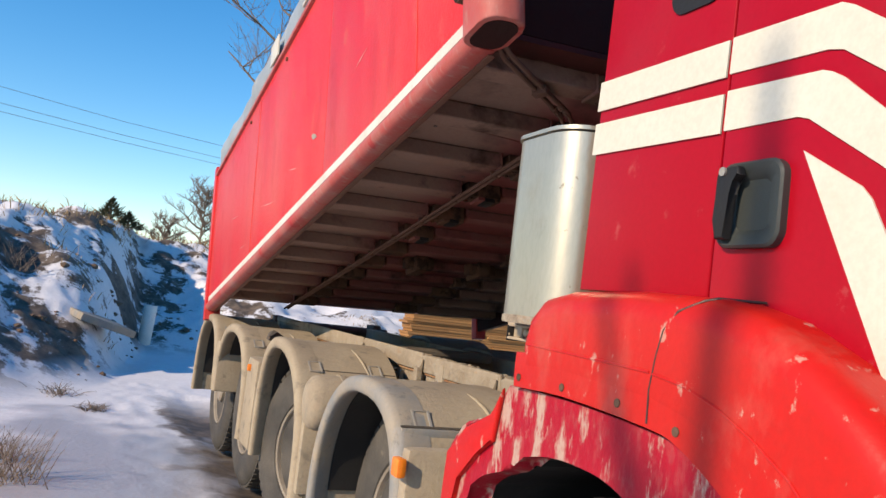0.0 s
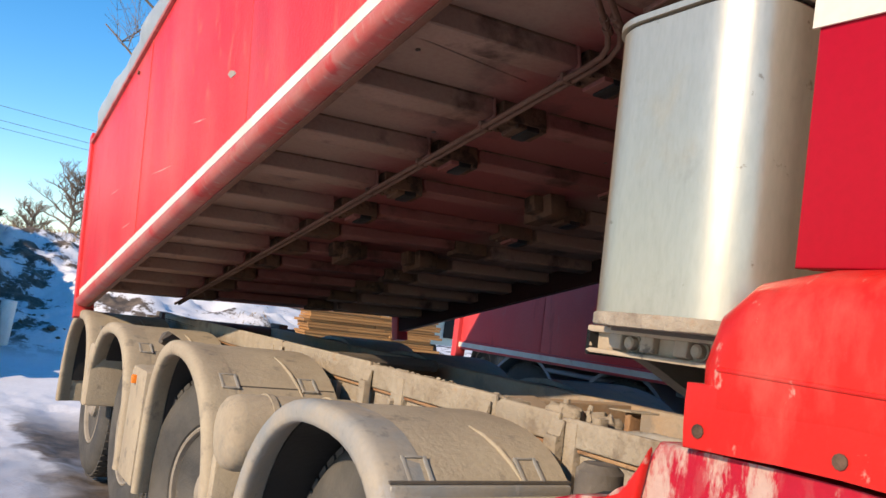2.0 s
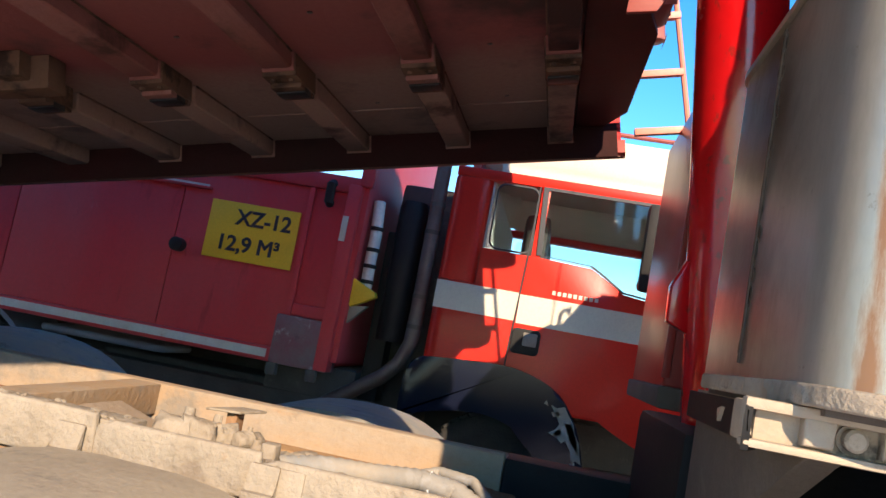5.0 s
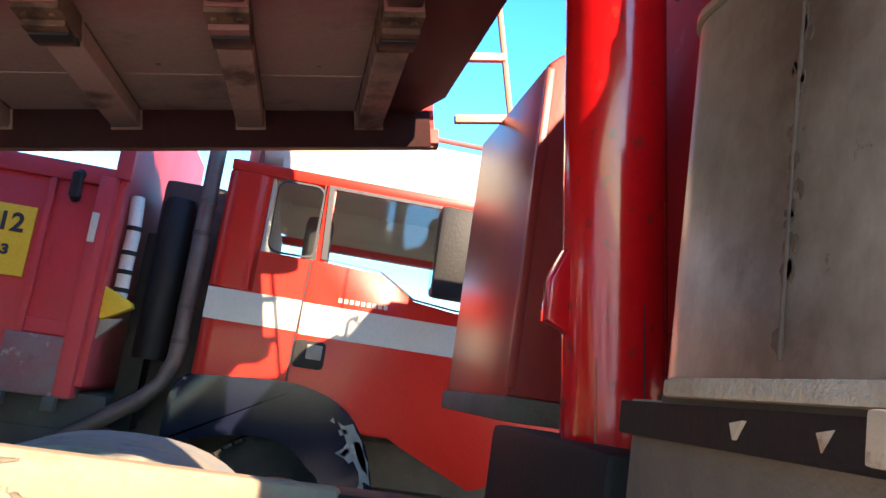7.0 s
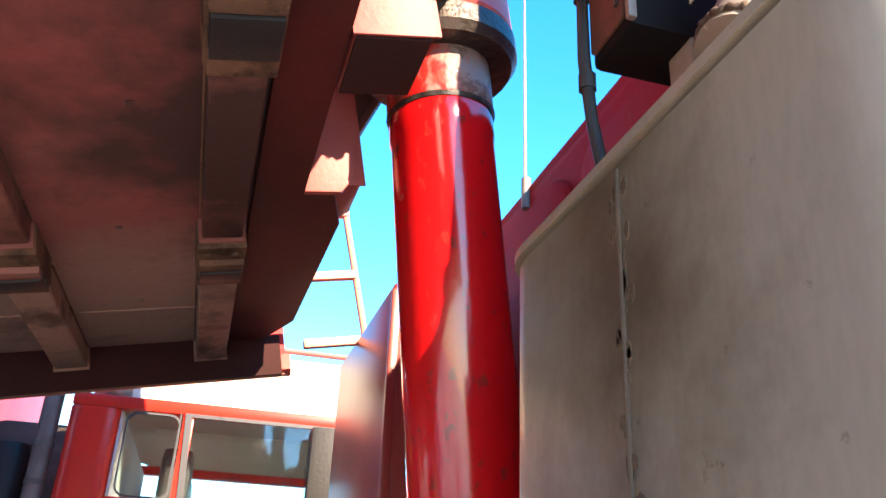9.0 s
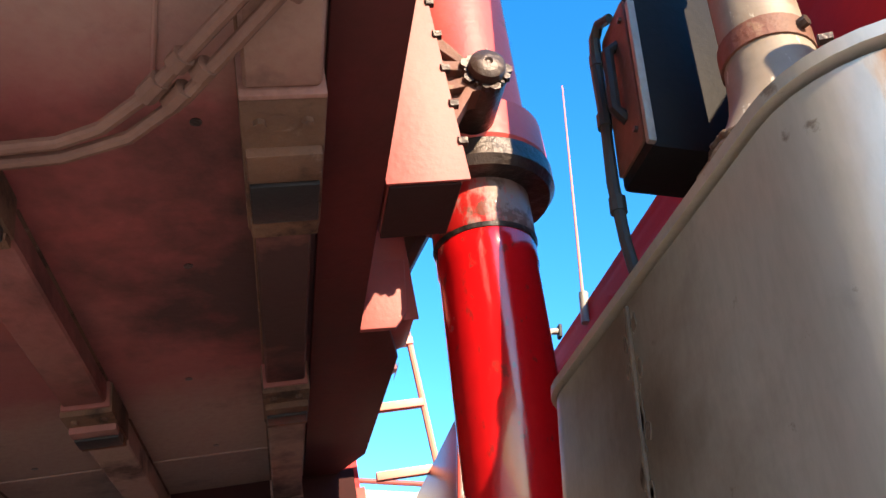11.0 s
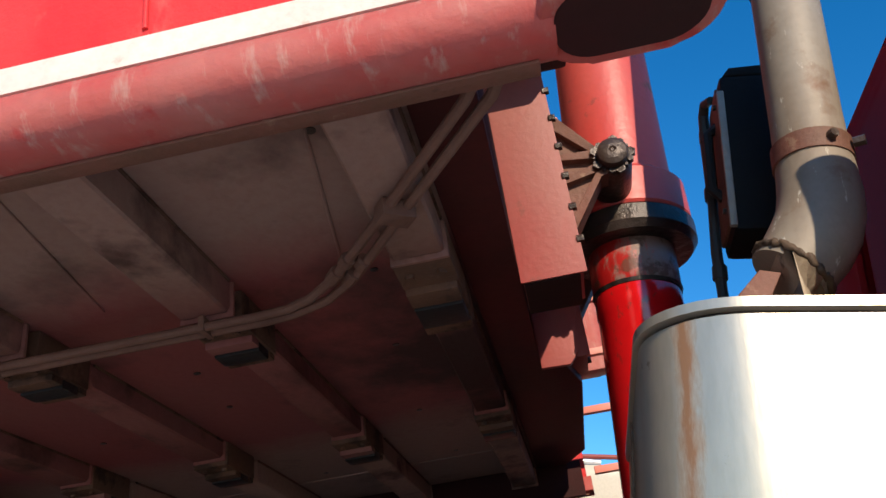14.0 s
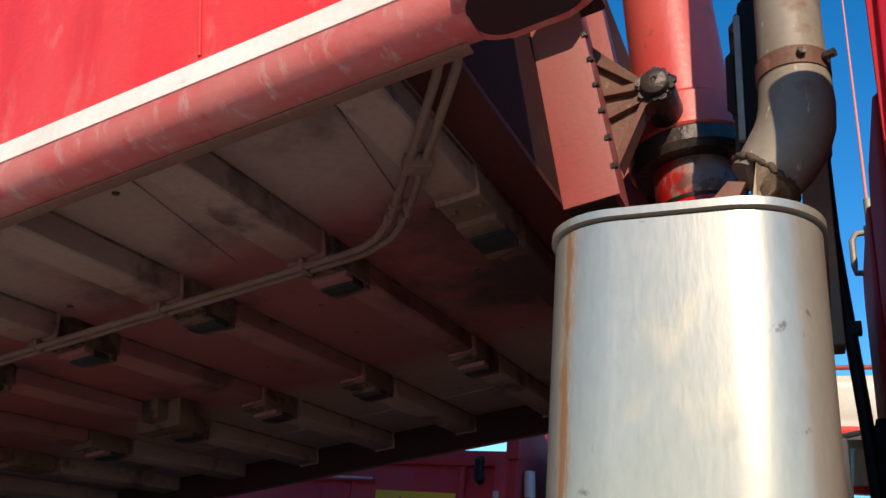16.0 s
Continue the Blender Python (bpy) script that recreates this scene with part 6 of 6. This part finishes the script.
for yy in (0.45, 3.95, 5.30):
    w2 = copy_thing(first, pose(4.05, yy, 0.5))
    w2.parent = other
    w2["group"] = "wheels of the parked dump truck"
    bm = B()
    prism(bm, arc(yy, 0.5, 0.60, 20, 160, 18) + arc(yy, 0.5, 0.57, 160, 20, 18), 0, 4.0, 4.5)
    if yy > 1:
        part("mudguard", bm, "blue_grey", other, "grey-blue plastic mudguard")
    else:
        bm.free()
bm = B()
prism(bm, rounded(4.25, 4.75, 1.6, 3.1, 0.05, 4), 2, 0.50, 0.92, 0.03)
part("fuel_tank", bm, "chassis_dark", other, "grey fuel tank")
# its cab
bm = B()
prism(bm, rounded(3.962, 6.3, -1.7, 0.995, 0.08, 6), 2, 1.06, 1.70, 0.02)
cab2 = part("cab", bm, "cab2_red", other, "bright red cab with a white stripe")
prism_part("rear_wall", rounded(3.962, 6.3, 0.765, 0.993, 0.07, 5), 2, 1.702, 2.318, "cab2_red", cab2)
for dims in ((3.962, 4.06, -1.55, 0.985), (6.20, 6.30, -1.55, 0.985), (4.06, 6.20, 0.80, 0.985), (4.06, 6.20, -1.55, -1.40)):
    box_part("cab_top", (*dims, 2.319, 2.38), "cab2_red", cab2, "", 0.012)
for x0, x1 in ((3.962, 4.0), (6.26, 6.3)):
    prism_part("sill_panel", [(0.765, 1.70), (0.765, 1.915), (0.42, 1.910), (0.12, 1.895), (0.04, 1.850), (-0.07, 1.778), (-0.30, 1.70)], 0, x0, x1, "cab2_red", cab2)
    box_part("pillar", (x0, x1, 0.425, 0.475, 1.91, 2.318), "cab2_red", cab2)
    prism_part("pillar", [(-0.88, 1.70), (-0.76, 2.318), (-0.9, 2.318), (-1.4, 1.70)], 0, x0, x1, "cab2_red", cab2)
box_part("rear_lining", (4.01, 6.25, 0.752, 0.7645, 1.714, 2.318), "lining", cab2, "pale grey rear lining", 0.0)
box_part("cab_floor", (4.01, 6.25, -1.5, 0.74, 1.7015, 1.712), "cup", cab2, "dark cab floor", 0.0)
box_part("dashboard", (4.02, 6.24, -1.30, -0.86, 1.70, 1.80), "cup", cab2, "dark dashboard", 0.03)
bm = B()
ring = [Vector((4.75 + 0.22 * math.cos(a * 0.314), -0.72 + 0.10 * math.sin(a * 0.314), 1.86 + 0.17 * math.sin(a * 0.314))) for a in range(21)]
tube(bm, ring, 0.016, 8, False)
part("steering_wheel", bm, "black", cab2, "black steering wheel")
for x0 in (4.3, 5.4):
    box_part("seat", (x0, x0 + 0.5, 0.40, 0.56, 1.70, 2.22), "black", cab2, "dark cab seat", 0.05)
bm = B()
prism(bm, rounded(4.0, 6.26, -1.55, 0.93, 0.2, 6), 2, 2.382, 2.66, 0.10)
bmesh.ops.delete(bm, geom=[f for f in bm.faces if all(v.co.z < 2.383 for v in f.verts)], context='FACES')
part("roof", bm, "white_paint", cab2, "white raised cab roof")
prism_part("door", [(0.515, 1.20), (0.487, 1.912), (0.42, 1.910), (0.12, 1.895), (0.04, 1.850), (-0.07, 1.778), (-0.30, 1.755), (-0.95, 1.76), (-0.95, 1.00), (-0.50, 0.85), (-0.12, 1.02), (0.20, 1.20)], 0, 3.950, 3.962, "cab2_red", cab2, "red cab door", 0.004)
prism_part("door_seam", [(0.517, 1.20), (0.489, 1.915), (0.483, 2.318), (0.489, 2.318), (0.495, 1.915), (0.523, 1.20)], 0, 3.9495, 3.9615, "ink", cab2)
box_part("stripe", (3.9465, 3.9492, -0.95, 0.497, 1.52, 1.685), "white_paint", cab2, "white stripe", 0.0)
box_part("stripe", (3.956, 3.9615, 0.506, 0.985, 1.53, 1.692), "white_paint", cab2, "white stripe", 0.0)
for k in range(9):
    box_part("badge_bar", (3.945, 3.9492, 0.30 - 0.030 * k, 0.32 - 0.030 * k, 1.712, 1.735), "white_paint", cab2, "", 0.0)


def window(pts, x0):
    bm = B()
    prism(bm, pts, 0, x0, x0 + 0.004)
    w = part("window", bm, "glass", cab2, "pale reflecting cab window")
    w.visible_shadow = False


def ring_frame(pts, grow, x0, x1):
    # a dark rubber frame round a pane
    c = [sum(p[k] for p in pts) / len(pts) for k in (0, 1)]
    out = [(c[0] + (p[0] - c[0]) * (1 + grow), c[1] + (p[1] - c[1]) * (1 + grow)) for p in pts]
    bm = B()
    a, b2 = [[bm.verts.new((x, *p)) for p in pts] for x in (x0, x1)], [[bm.verts.new((x, *p)) for p in out] for x in (x0, x1)]
    n = len(pts)
    for i in range(n):
        q = (i + 1) % n
        bm.faces.new((a[0][i], a[0][q], b2[0][q], b2[0][i]))
        bm.faces.new((b2[0][i], b2[0][q], b2[1][q], b2[1][i]))
        bm.faces.new((a[0][i], a[1][i], a[1][q], a[0][q]))
    part("window_frame", bm, "ink", cab2, "", 0)


small_win = rounded(0.487, 0.725, 1.925, 2.30, 0.05, 4)
big_win = [(0.415, 1.925), (0.435, 2.305), (-0.76, 2.305), (-0.88, 2.0), (-0.77, 1.80), (-0.30, 1.772), (-0.07, 1.795), (0.04, 1.867), (0.12, 1.912)]
for pts in (small_win, big_win):
    window(pts, 3.954)
    ring_frame(pts, 0.05, 3.946, 3.964)
    window(pts, 6.275)
bm = B()
prism(bm, rounded(0.343, 0.505, 1.352, 1.495, 0.025, 4), 0, 3.934, 3.950, 0.004)
part("door_handle", bm, "black", cab2, "black door handle")
box_part("handle_grip", (3.926, 3.936, 0.36, 0.44, 1.40, 1.475), "grey_metal", cab2, "grey door grip", 0.006)
box_part("mirror", (3.72, 3.84, -0.36, -0.12, 1.80, 2.28), "black", cab2, "black wing mirror", 0.03)
box_part("mirror_glass", (3.735, 3.825, -0.1195, -0.1165, 1.84, 2.10), "glass", cab2, "", 0.0)
tube_part("mirror_arm", [(3.78, -0.3, 2.28), (3.85, -0.45, 2.33), (3.98, -0.6, 2.32)], 0.015, "black", cab2, "", 8)
box_part("sun_visor", (3.88, 6.2, -1.95, -1.62, 2.27, 2.44), "white_paint", cab2, "", 0.02)
tube_part("roof_beacon", [(4.3, 0.3, 2.66), (4.3, 0.3, 2.76)], 0.06, "amber", cab2, "orange roof beacon", 16)
tube_part("roof_rail", [(4.05, 0.85, 2.38), (4.05, 0.85, 2.72), (4.05, -1.4, 2.72)], 0.014, "column", cab2, "thin red roof rail", 8)
tube_part("air_horn", [(4.15, 0.1, 2.71), (4.15, 0.5, 2.73), (4.15, 0.56, 2.73)], [0.02, 0.03, 0.06], "chrome", cab2, "chrome air horn", 14)
# wing over its front wheel
wing_out = [(1.070, 0.90), (1.069, 1.061), (1.052, 1.175), (1.01, 1.225), (0.939, 1.245), (0.554, 1.272), (0.358, 1.247), (0.187, 1.168), (0.066, 1.005), (0.002, 0.803), (-0.02, 0.60)]
wing_in = [(0.20, 0.60), (0.261, 0.781), (0.363, 0.915), (0.566, 0.984), (0.80, 0.965), (1.029, 0.90)]
prism_part("wing", spline(wing_out + wing_in, 3), 0, 3.90, 4.36, "navy", cab2, "scuffed navy plastic wing", 0.02)
for pts in ([(0.224, 1.111), (0.190, 1.095), (0.146, 1.111), (0.120, 1.07), (0.086, 1.029), (0.070, 0.97), (0.038, 0.931), (0.028, 0.87), (0.012, 0.82), (0.045, 0.835), (0.066, 0.818), (0.080, 0.88), (0.116, 0.931), (0.135, 0.915), (0.163, 0.937), (0.213, 0.957), (0.175, 0.985), (0.161, 1.014), (0.185, 1.055)], [(0.03, 0.86), (0.09, 0.93), (0.13, 1.02), (0.10, 1.03), (0.06, 0.96)], [(0.16, 1.06), (0.20, 1.045), (0.215, 1.07), (0.18, 1.08)], [(0.14, 0.97), (0.16, 0.99), (0.185, 0.955), (0.165, 0.945)], [(0.235, 1.10), (0.262, 1.11), (0.25, 1.13)], [(0.05, 0.75), (0.075, 0.79), (0.065, 0.84), (0.045, 0.82)]):
    prism_part("scuff", pts, 0, 3.8975, 3.901, "mud_edge", cab2, "pale scuff on the wing")
# exhaust stack between cab and body
bm = B()
tube(bm, [(4.07, 1.80, 0.66), (4.05, 1.52, 0.86), (4.05, 1.22, 1.07), (4.05, 1.13, 1.17), (4.05, 1.085, 1.30), (4.05, 1.08, 1.5), (4.05, 1.08, 2.55)], 0.044, 18)
ex2 = part("exhaust_pipe", bm, "pipe_brown", other, "brown exhaust stack")
for zz in (1.38, 1.56, 1.95, 2.12):
    tube_part("clamp", [(4.05, 1.08, zz), (4.05, 1.08, zz + 0.025)], 0.049, "chassis_dark", ex2, "", 16)
bm = B()
lathe(bm, [(0.085, 0.0), (0.09, 0.02), (0.09, 0.82), (0.075, 0.86)], 2, (4.15, 1.23, 1.28), 24)
part("air_intake", bm, "black", other, "black air intake stack")
# plain dark blocks, added to paint in the black shade behind and below
box_part("air_filter_box", (4.40, 6.10, 1.02, 1.38, 0.70, 2.30), "chassis_dark", other, "dark filler block behind the cab", 0.04)
box_part("cab_lift_frame", (4.20, 4.40, 1.26, 1.38, 0.90, 1.95), "black", other, "black frame post behind the cab", 0.02)
box_part("side_locker", (4.10, 4.70, 1.56, 3.15, 0.42, 0.88), "chassis_dark", other, "dark filler block below the body side", 0.03)
box_part("side_locker", (4.12, 4.70, 6.0, 6.35, 0.45, 0.90), "chassis_dark", other, "dark filler block below the body rear", 0.03)
box_part("under_tray", (4.6, 6.0, -1.5, 6.3, 0.35, 0.70), "chassis_dark", other, "dark filler block under the frame", 0.05)
for yy in (3.0, 4.60):
    bm = B()
    prism(bm, rounded(4.0, 4.5, yy - 0.42, yy + 0.42, 0.08, 4), 2, 0.955, 1.0, 0.022)
    part("mudguard_top", bm, "blue_grey", other, "grey-blue plastic mudguard top")
prism_part("yellow_chock", [(1.33, 1.52), (1.47, 1.44), (1.50, 1.47), (1.51, 1.60), (1.49, 1.615), (1.34, 1.545)], 0, 3.98, 4.05, "yellow", other, "yellow wheel chock", 0.006)
prism_part("chock_plate", [(1.37, 1.46), (1.50, 1.32), (1.52, 1.34), (1.52, 1.44)], 0, 4.0, 4.05, "grey_metal", other, "", 0.004)
box_part("strip_lamp", (3.888, 3.90, 1.560, 1.595, 1.805, 1.955), "white_paint", other, "white reflector", 0.003)
hose = tube_part("white_hose", [(4.075, 1.425, 1.50), (4.070, 1.42, 1.60), (4.075, 1.425, 1.74), (4.07, 1.42, 1.90), (4.09, 1.44, 2.10)], 0.036, "white_plastic", other, "pale hose with black clamps behind the cab", 14)
for zz in (1.515, 1.605, 1.70, 1.80, 1.93):
    tube_part("clamp", [(4.072, 1.422, zz - 0.012), (4.072, 1.422, zz + 0.012)], 0.041, "black", hose, "", 16)
# added dark block, hides bright snow where the space is in shade
box_part("rear_mount", (4.12, 6.2, 1.385, 1.95, 0.50, 1.066), "chassis_dark", other, "dark filler block under the headboard", 0.03)
box_part("prop_shaft_cover", (4.75, 5.55, 1.0, 1.6, 0.40, 0.95), "chassis_dark", other, "", 0.04)

# ---- beyond: a third truck, stacked timber ----
third = thing("far_truck", "pale green and white truck cab far behind the chassis", "truck")
bm = B()
prism(bm, rounded(7.45, 9.7, 13.0, 14.8, 0.12, 5), 2, 0.8, 2.9, 0.06)
c3 = part("cab", bm, "cab3", third)
box_part("windscreen", (7.65, 9.5, 12.98, 13.0, 1.9, 2.7), "glass", c3)
box_part("grille", (7.85, 9.3, 12.97, 13.0, 0.95, 1.5), "black", c3)
for xx in (7.55, 9.3):
    w3 = copy_thing(first, pose(xx, 13.6, 0.5))
    w3.parent = third
    w3["group"] = "wheels of the far truck"
pile = thing("timber_stack", "stack of weathered orange timber boards", "timber stack")
random.seed(41)
for r in range(34):
    x = 4.6 + random.uniform(0.0, 0.12)
    while x < 7.2:
        w = random.uniform(0.7, 1.9)
        y0 = 12.4 + random.uniform(-0.02, 0.03)
        bm = B()
        box(bm, x + 0.004, min(x + w, 7.36 + random.uniform(-0.1, 0.1)) - 0.004, y0, 12.9, 0.30 + 0.05 * r, 0.345 + 0.05 * r, 0.004)
        part("board", bm, "wood", pile, "", 0)
        x += w


# ---- the bank: pipe, slabs, clods, grass, tree, wires ----
post = thing("white_pipe", "white plastic pipe standing out of the snow", "pipe")
pz = land(0.05, 13.0)
tube_part("pipe", [(0.02, 13.0, pz - 0.2), (0.07, 13.0, pz + 0.66)], 0.11, "white_plastic", post, "", 20)
slab = thing("concrete_slab", "grey concrete slab lying in the snow", "slab")
bm = B()
box(bm, -0.40, 0.40, -0.42, 0.42, -0.05, 0.05, 0.02)
sl = part("slab", bm, "mud_edge", slab)
sl.matrix_world = pose(-0.80, 10.2, land(-0.80, 10.2) + 0.07, 6, 15, 24)
random.seed(5)


def clod(bm, x, y, r):
    z = land(x, y)
    ret = bmesh.ops.create_icosphere(bm, subdivisions=1, radius=r)
    for v in ret["verts"]:
        v.co = Vector((v.co.x * random.uniform(0.7, 1.4), v.co.y * random.uniform(0.7, 1.4), v.co.z * random.uniform(0.5, 0.9))) + Vector((x, y, z))


bm = B()
for k in range(900):
    x, y = random.uniform(-3.4, 1.2), random.uniform(5.0, 17)
    if noise.noise((x * 0.8, y * 0.8, 11)) > 0.10 and land(x, y) > 0.03:
        clod(bm, x, y, random.uniform(0.010, 0.05) * (0.6 + y * 0.04) * random.choice((0.6, 1, 1, 1.7)))
cl = part("earth_clods", bm, "earth", None, "", 0)
tagged(cl, "brown frozen clods of earth strewn over the snow", "earth", "", "stuff")
bm = B()
for k in range(9000):
    x, y = random.uniform(-5.5, 5.0), random.uniform(9, 22)
    g = noise.noise((x * 0.55, y * 0.55, 21))
    top = land(x, y)
    if g < 0.42 - 0.62 * max(0, top - 1.2):
        continue
    hgt = random.uniform(0.08, 0.26) * (1.0 if top > 1.5 else 0.6)
    lean = Vector((random.uniform(-0.6, 0.6), random.uniform(-0.6, 0.6), 1)) * hgt
    a = random.uniform(0, math.pi)
    w = Vector((math.cos(a), math.sin(a), 0)) * 0.008
    p = Vector((x, y, top - 0.02))
    v = [bm.verts.new(q) for q in (p - w, p + w, p + lean * 0.6 + w * 0.7, p + lean + Vector((lean.x * 0.4, lean.y * 0.4, -0.02)), p + lean * 0.6 - w * 0.7)]
    bm.faces.new(v)
gr = part("dry_grass", bm, "grass", None, "", 0)
tagged(gr, "tufts of dry yellow-brown winter grass on the bank", "grass", "", "stuff")


def branch(bm, p, d, length, r, depth):
    pts, q = [p], p.copy()
    n = 4
    dd = d.copy()
    for k in range(n):
        dd = (dd + Vector((random.uniform(-0.22, 0.22), random.uniform(-0.22, 0.22), random.uniform(-0.05, 0.16)))).normalized()
        q = q + dd * (length / n)
        pts.append(q.copy())
    tube(bm, pts, [r * (1 - 0.6 * k / n) for k in range(n + 1)], 5 if depth < 2 else 3, depth == 0)
    if depth < 4:
        for k in range(5):
            i = random.randint(1, n)
            side = Vector((random.uniform(-1, 1), random.uniform(-1, 1), random.uniform(-0.1, 0.7))).normalized()
            branch(bm, pts[i], (dd * 0.55 + side * 0.8).normalized(), length * random.uniform(0.45, 0.65), max(0.006, r * 0.46), depth + 1)


def bare_tree(x, y, height, seed, label, limbs=15, first=1):
    random.seed(seed)
    t = thing("bare_tree", label, "tree")
    bm = B()
    base = Vector((x, y, land(x, y) - 0.2))
    tube(bm, [base, base + Vector((0.05, 0, height * 0.3)), base + Vector((0.1, 0.1, height * 0.62)), base + Vector((0.1, 0.1, height))], [q * height / 10.5 for q in (0.22, 0.17, 0.10, 0.03)], 10)
    part("trunk", bm, "bark", t)
    bm = B()
    for k in range(limbs):
        f = 0.35 + 0.62 * k / limbs
        a = k * 2.4
        p = base + Vector((0.08, 0.05, height * f))
        branch(bm, p, Vector((math.cos(a), math.sin(a), 0.55)).normalized(), height * 0.34 * (1.15 - f * 0.6), 0.045, first)
    part("crown", bm, "bark", t, "leafless tangle of twigs", 0)
    return t


bare_tree(3.5, 19.9, 10.5, 4, "leafless tree standing on the bank behind the truck")
bare_tree(-8.42, -3.87, 6.6, 12, "slender leafless tree beside the yard, shading the cab", 5, 4)
for i, (x, y, h) in enumerate(((2.6, 30, 3.2), (3.6, 31, 2.6), (4.4, 30, 3.0), (1.6, 33, 2.4), (5.2, 33, 3.0))):
    bare_tree(x, y, h, 30 + i, "low leafless bush on the far bank")
random.seed(9)
for x, y, h in ((-0.75, 17.0, 0.5), (-0.35, 17.3, 0.42)):
    t = thing("evergreen_shrub", "dark evergreen shrub on the bank top", "shrub")
    bm = B()
    b0 = Vector((x, y, land(x, y)))
    for k in range(800):
        a, f = random.uniform(0, 6.283), random.random()
        rr = (1 - f * f) * 0.42 * random.uniform(0.3, 1) * (1.2 + 0.5 * math.sin(a * 3 + x))
        p = b0 + Vector((rr * math.cos(a), rr * math.sin(a), f * h * (0.55 + 0.3 * math.sin(a * 2 + y))))
        d = Vector((math.cos(a), math.sin(a), random.uniform(-0.2, 0.8))) * 0.12
        w = Vector((-math.sin(a), math.cos(a), 0)) * 0.022
        bm.faces.new([bm.verts.new(q) for q in (p - w, p + w, p + d)])
    part("crown", bm, "needle", t, "", 0)
    tube_part("trunk", [b0 - Vector((0, 0, 0.2)), b0 + Vector((0, 0, h * 0.8))], [0.05, 0.02], "bark", t, "", 6)
random.seed(15)
for x, y, h, r in ((-1.22, 3.75, 0.34, 0.26), (-1.35, 4.3, 0.22, 0.2), (-1.10, 7.4, 0.14, 0.22), (-0.78, 6.6, 0.08, 0.18), (-1.9, 10.6, 0.45, 0.35)):
    t = thing("twig_shrub", "low brown tangle of dry twigs sticking out of the snow", "shrub")
    bm = B()
    z = land(x, y)
    for k in range(60):
        a, l = random.uniform(0, 6.283), random.uniform(0.4, 1.0)
        p = Vector((x + random.gauss(0, r * 0.35), y + random.gauss(0, r * 0.35), z - 0.01))
        d = Vector((math.cos(a) * r * l, math.sin(a) * r * l, h * random.uniform(0.3, 1.0)))
        tube(bm, [p, p + d * 0.55 + Vector((0, 0, 0.02)), p + d], [0.0035, 0.0025, 0.001], 3, False)
    part("tangle", bm, "bark", t, "", 0)
lines = thing("power_line", "thin power line wires strung between far wooden poles", "power line")
for px, py, pz in ((-45, 58, 16.5), (20, 70, 13.5)):
    tube_part("pole", [(px, py, land(px, py) - 0.5), (px, py, pz)], [0.16, 0.11], "bark", lines, "", 10)
for k, dz in enumerate((0.0, 0.55, 1.6)):
    tube_part("wire", [(-45, 58, 13.5 + dz * 1.4), (-20, 62, 12.2 + dz * 1.25), (0, 66, 11.2 + dz), (20, 70, 10.6 + dz)], 0.017, "wire", lines, "", 6)
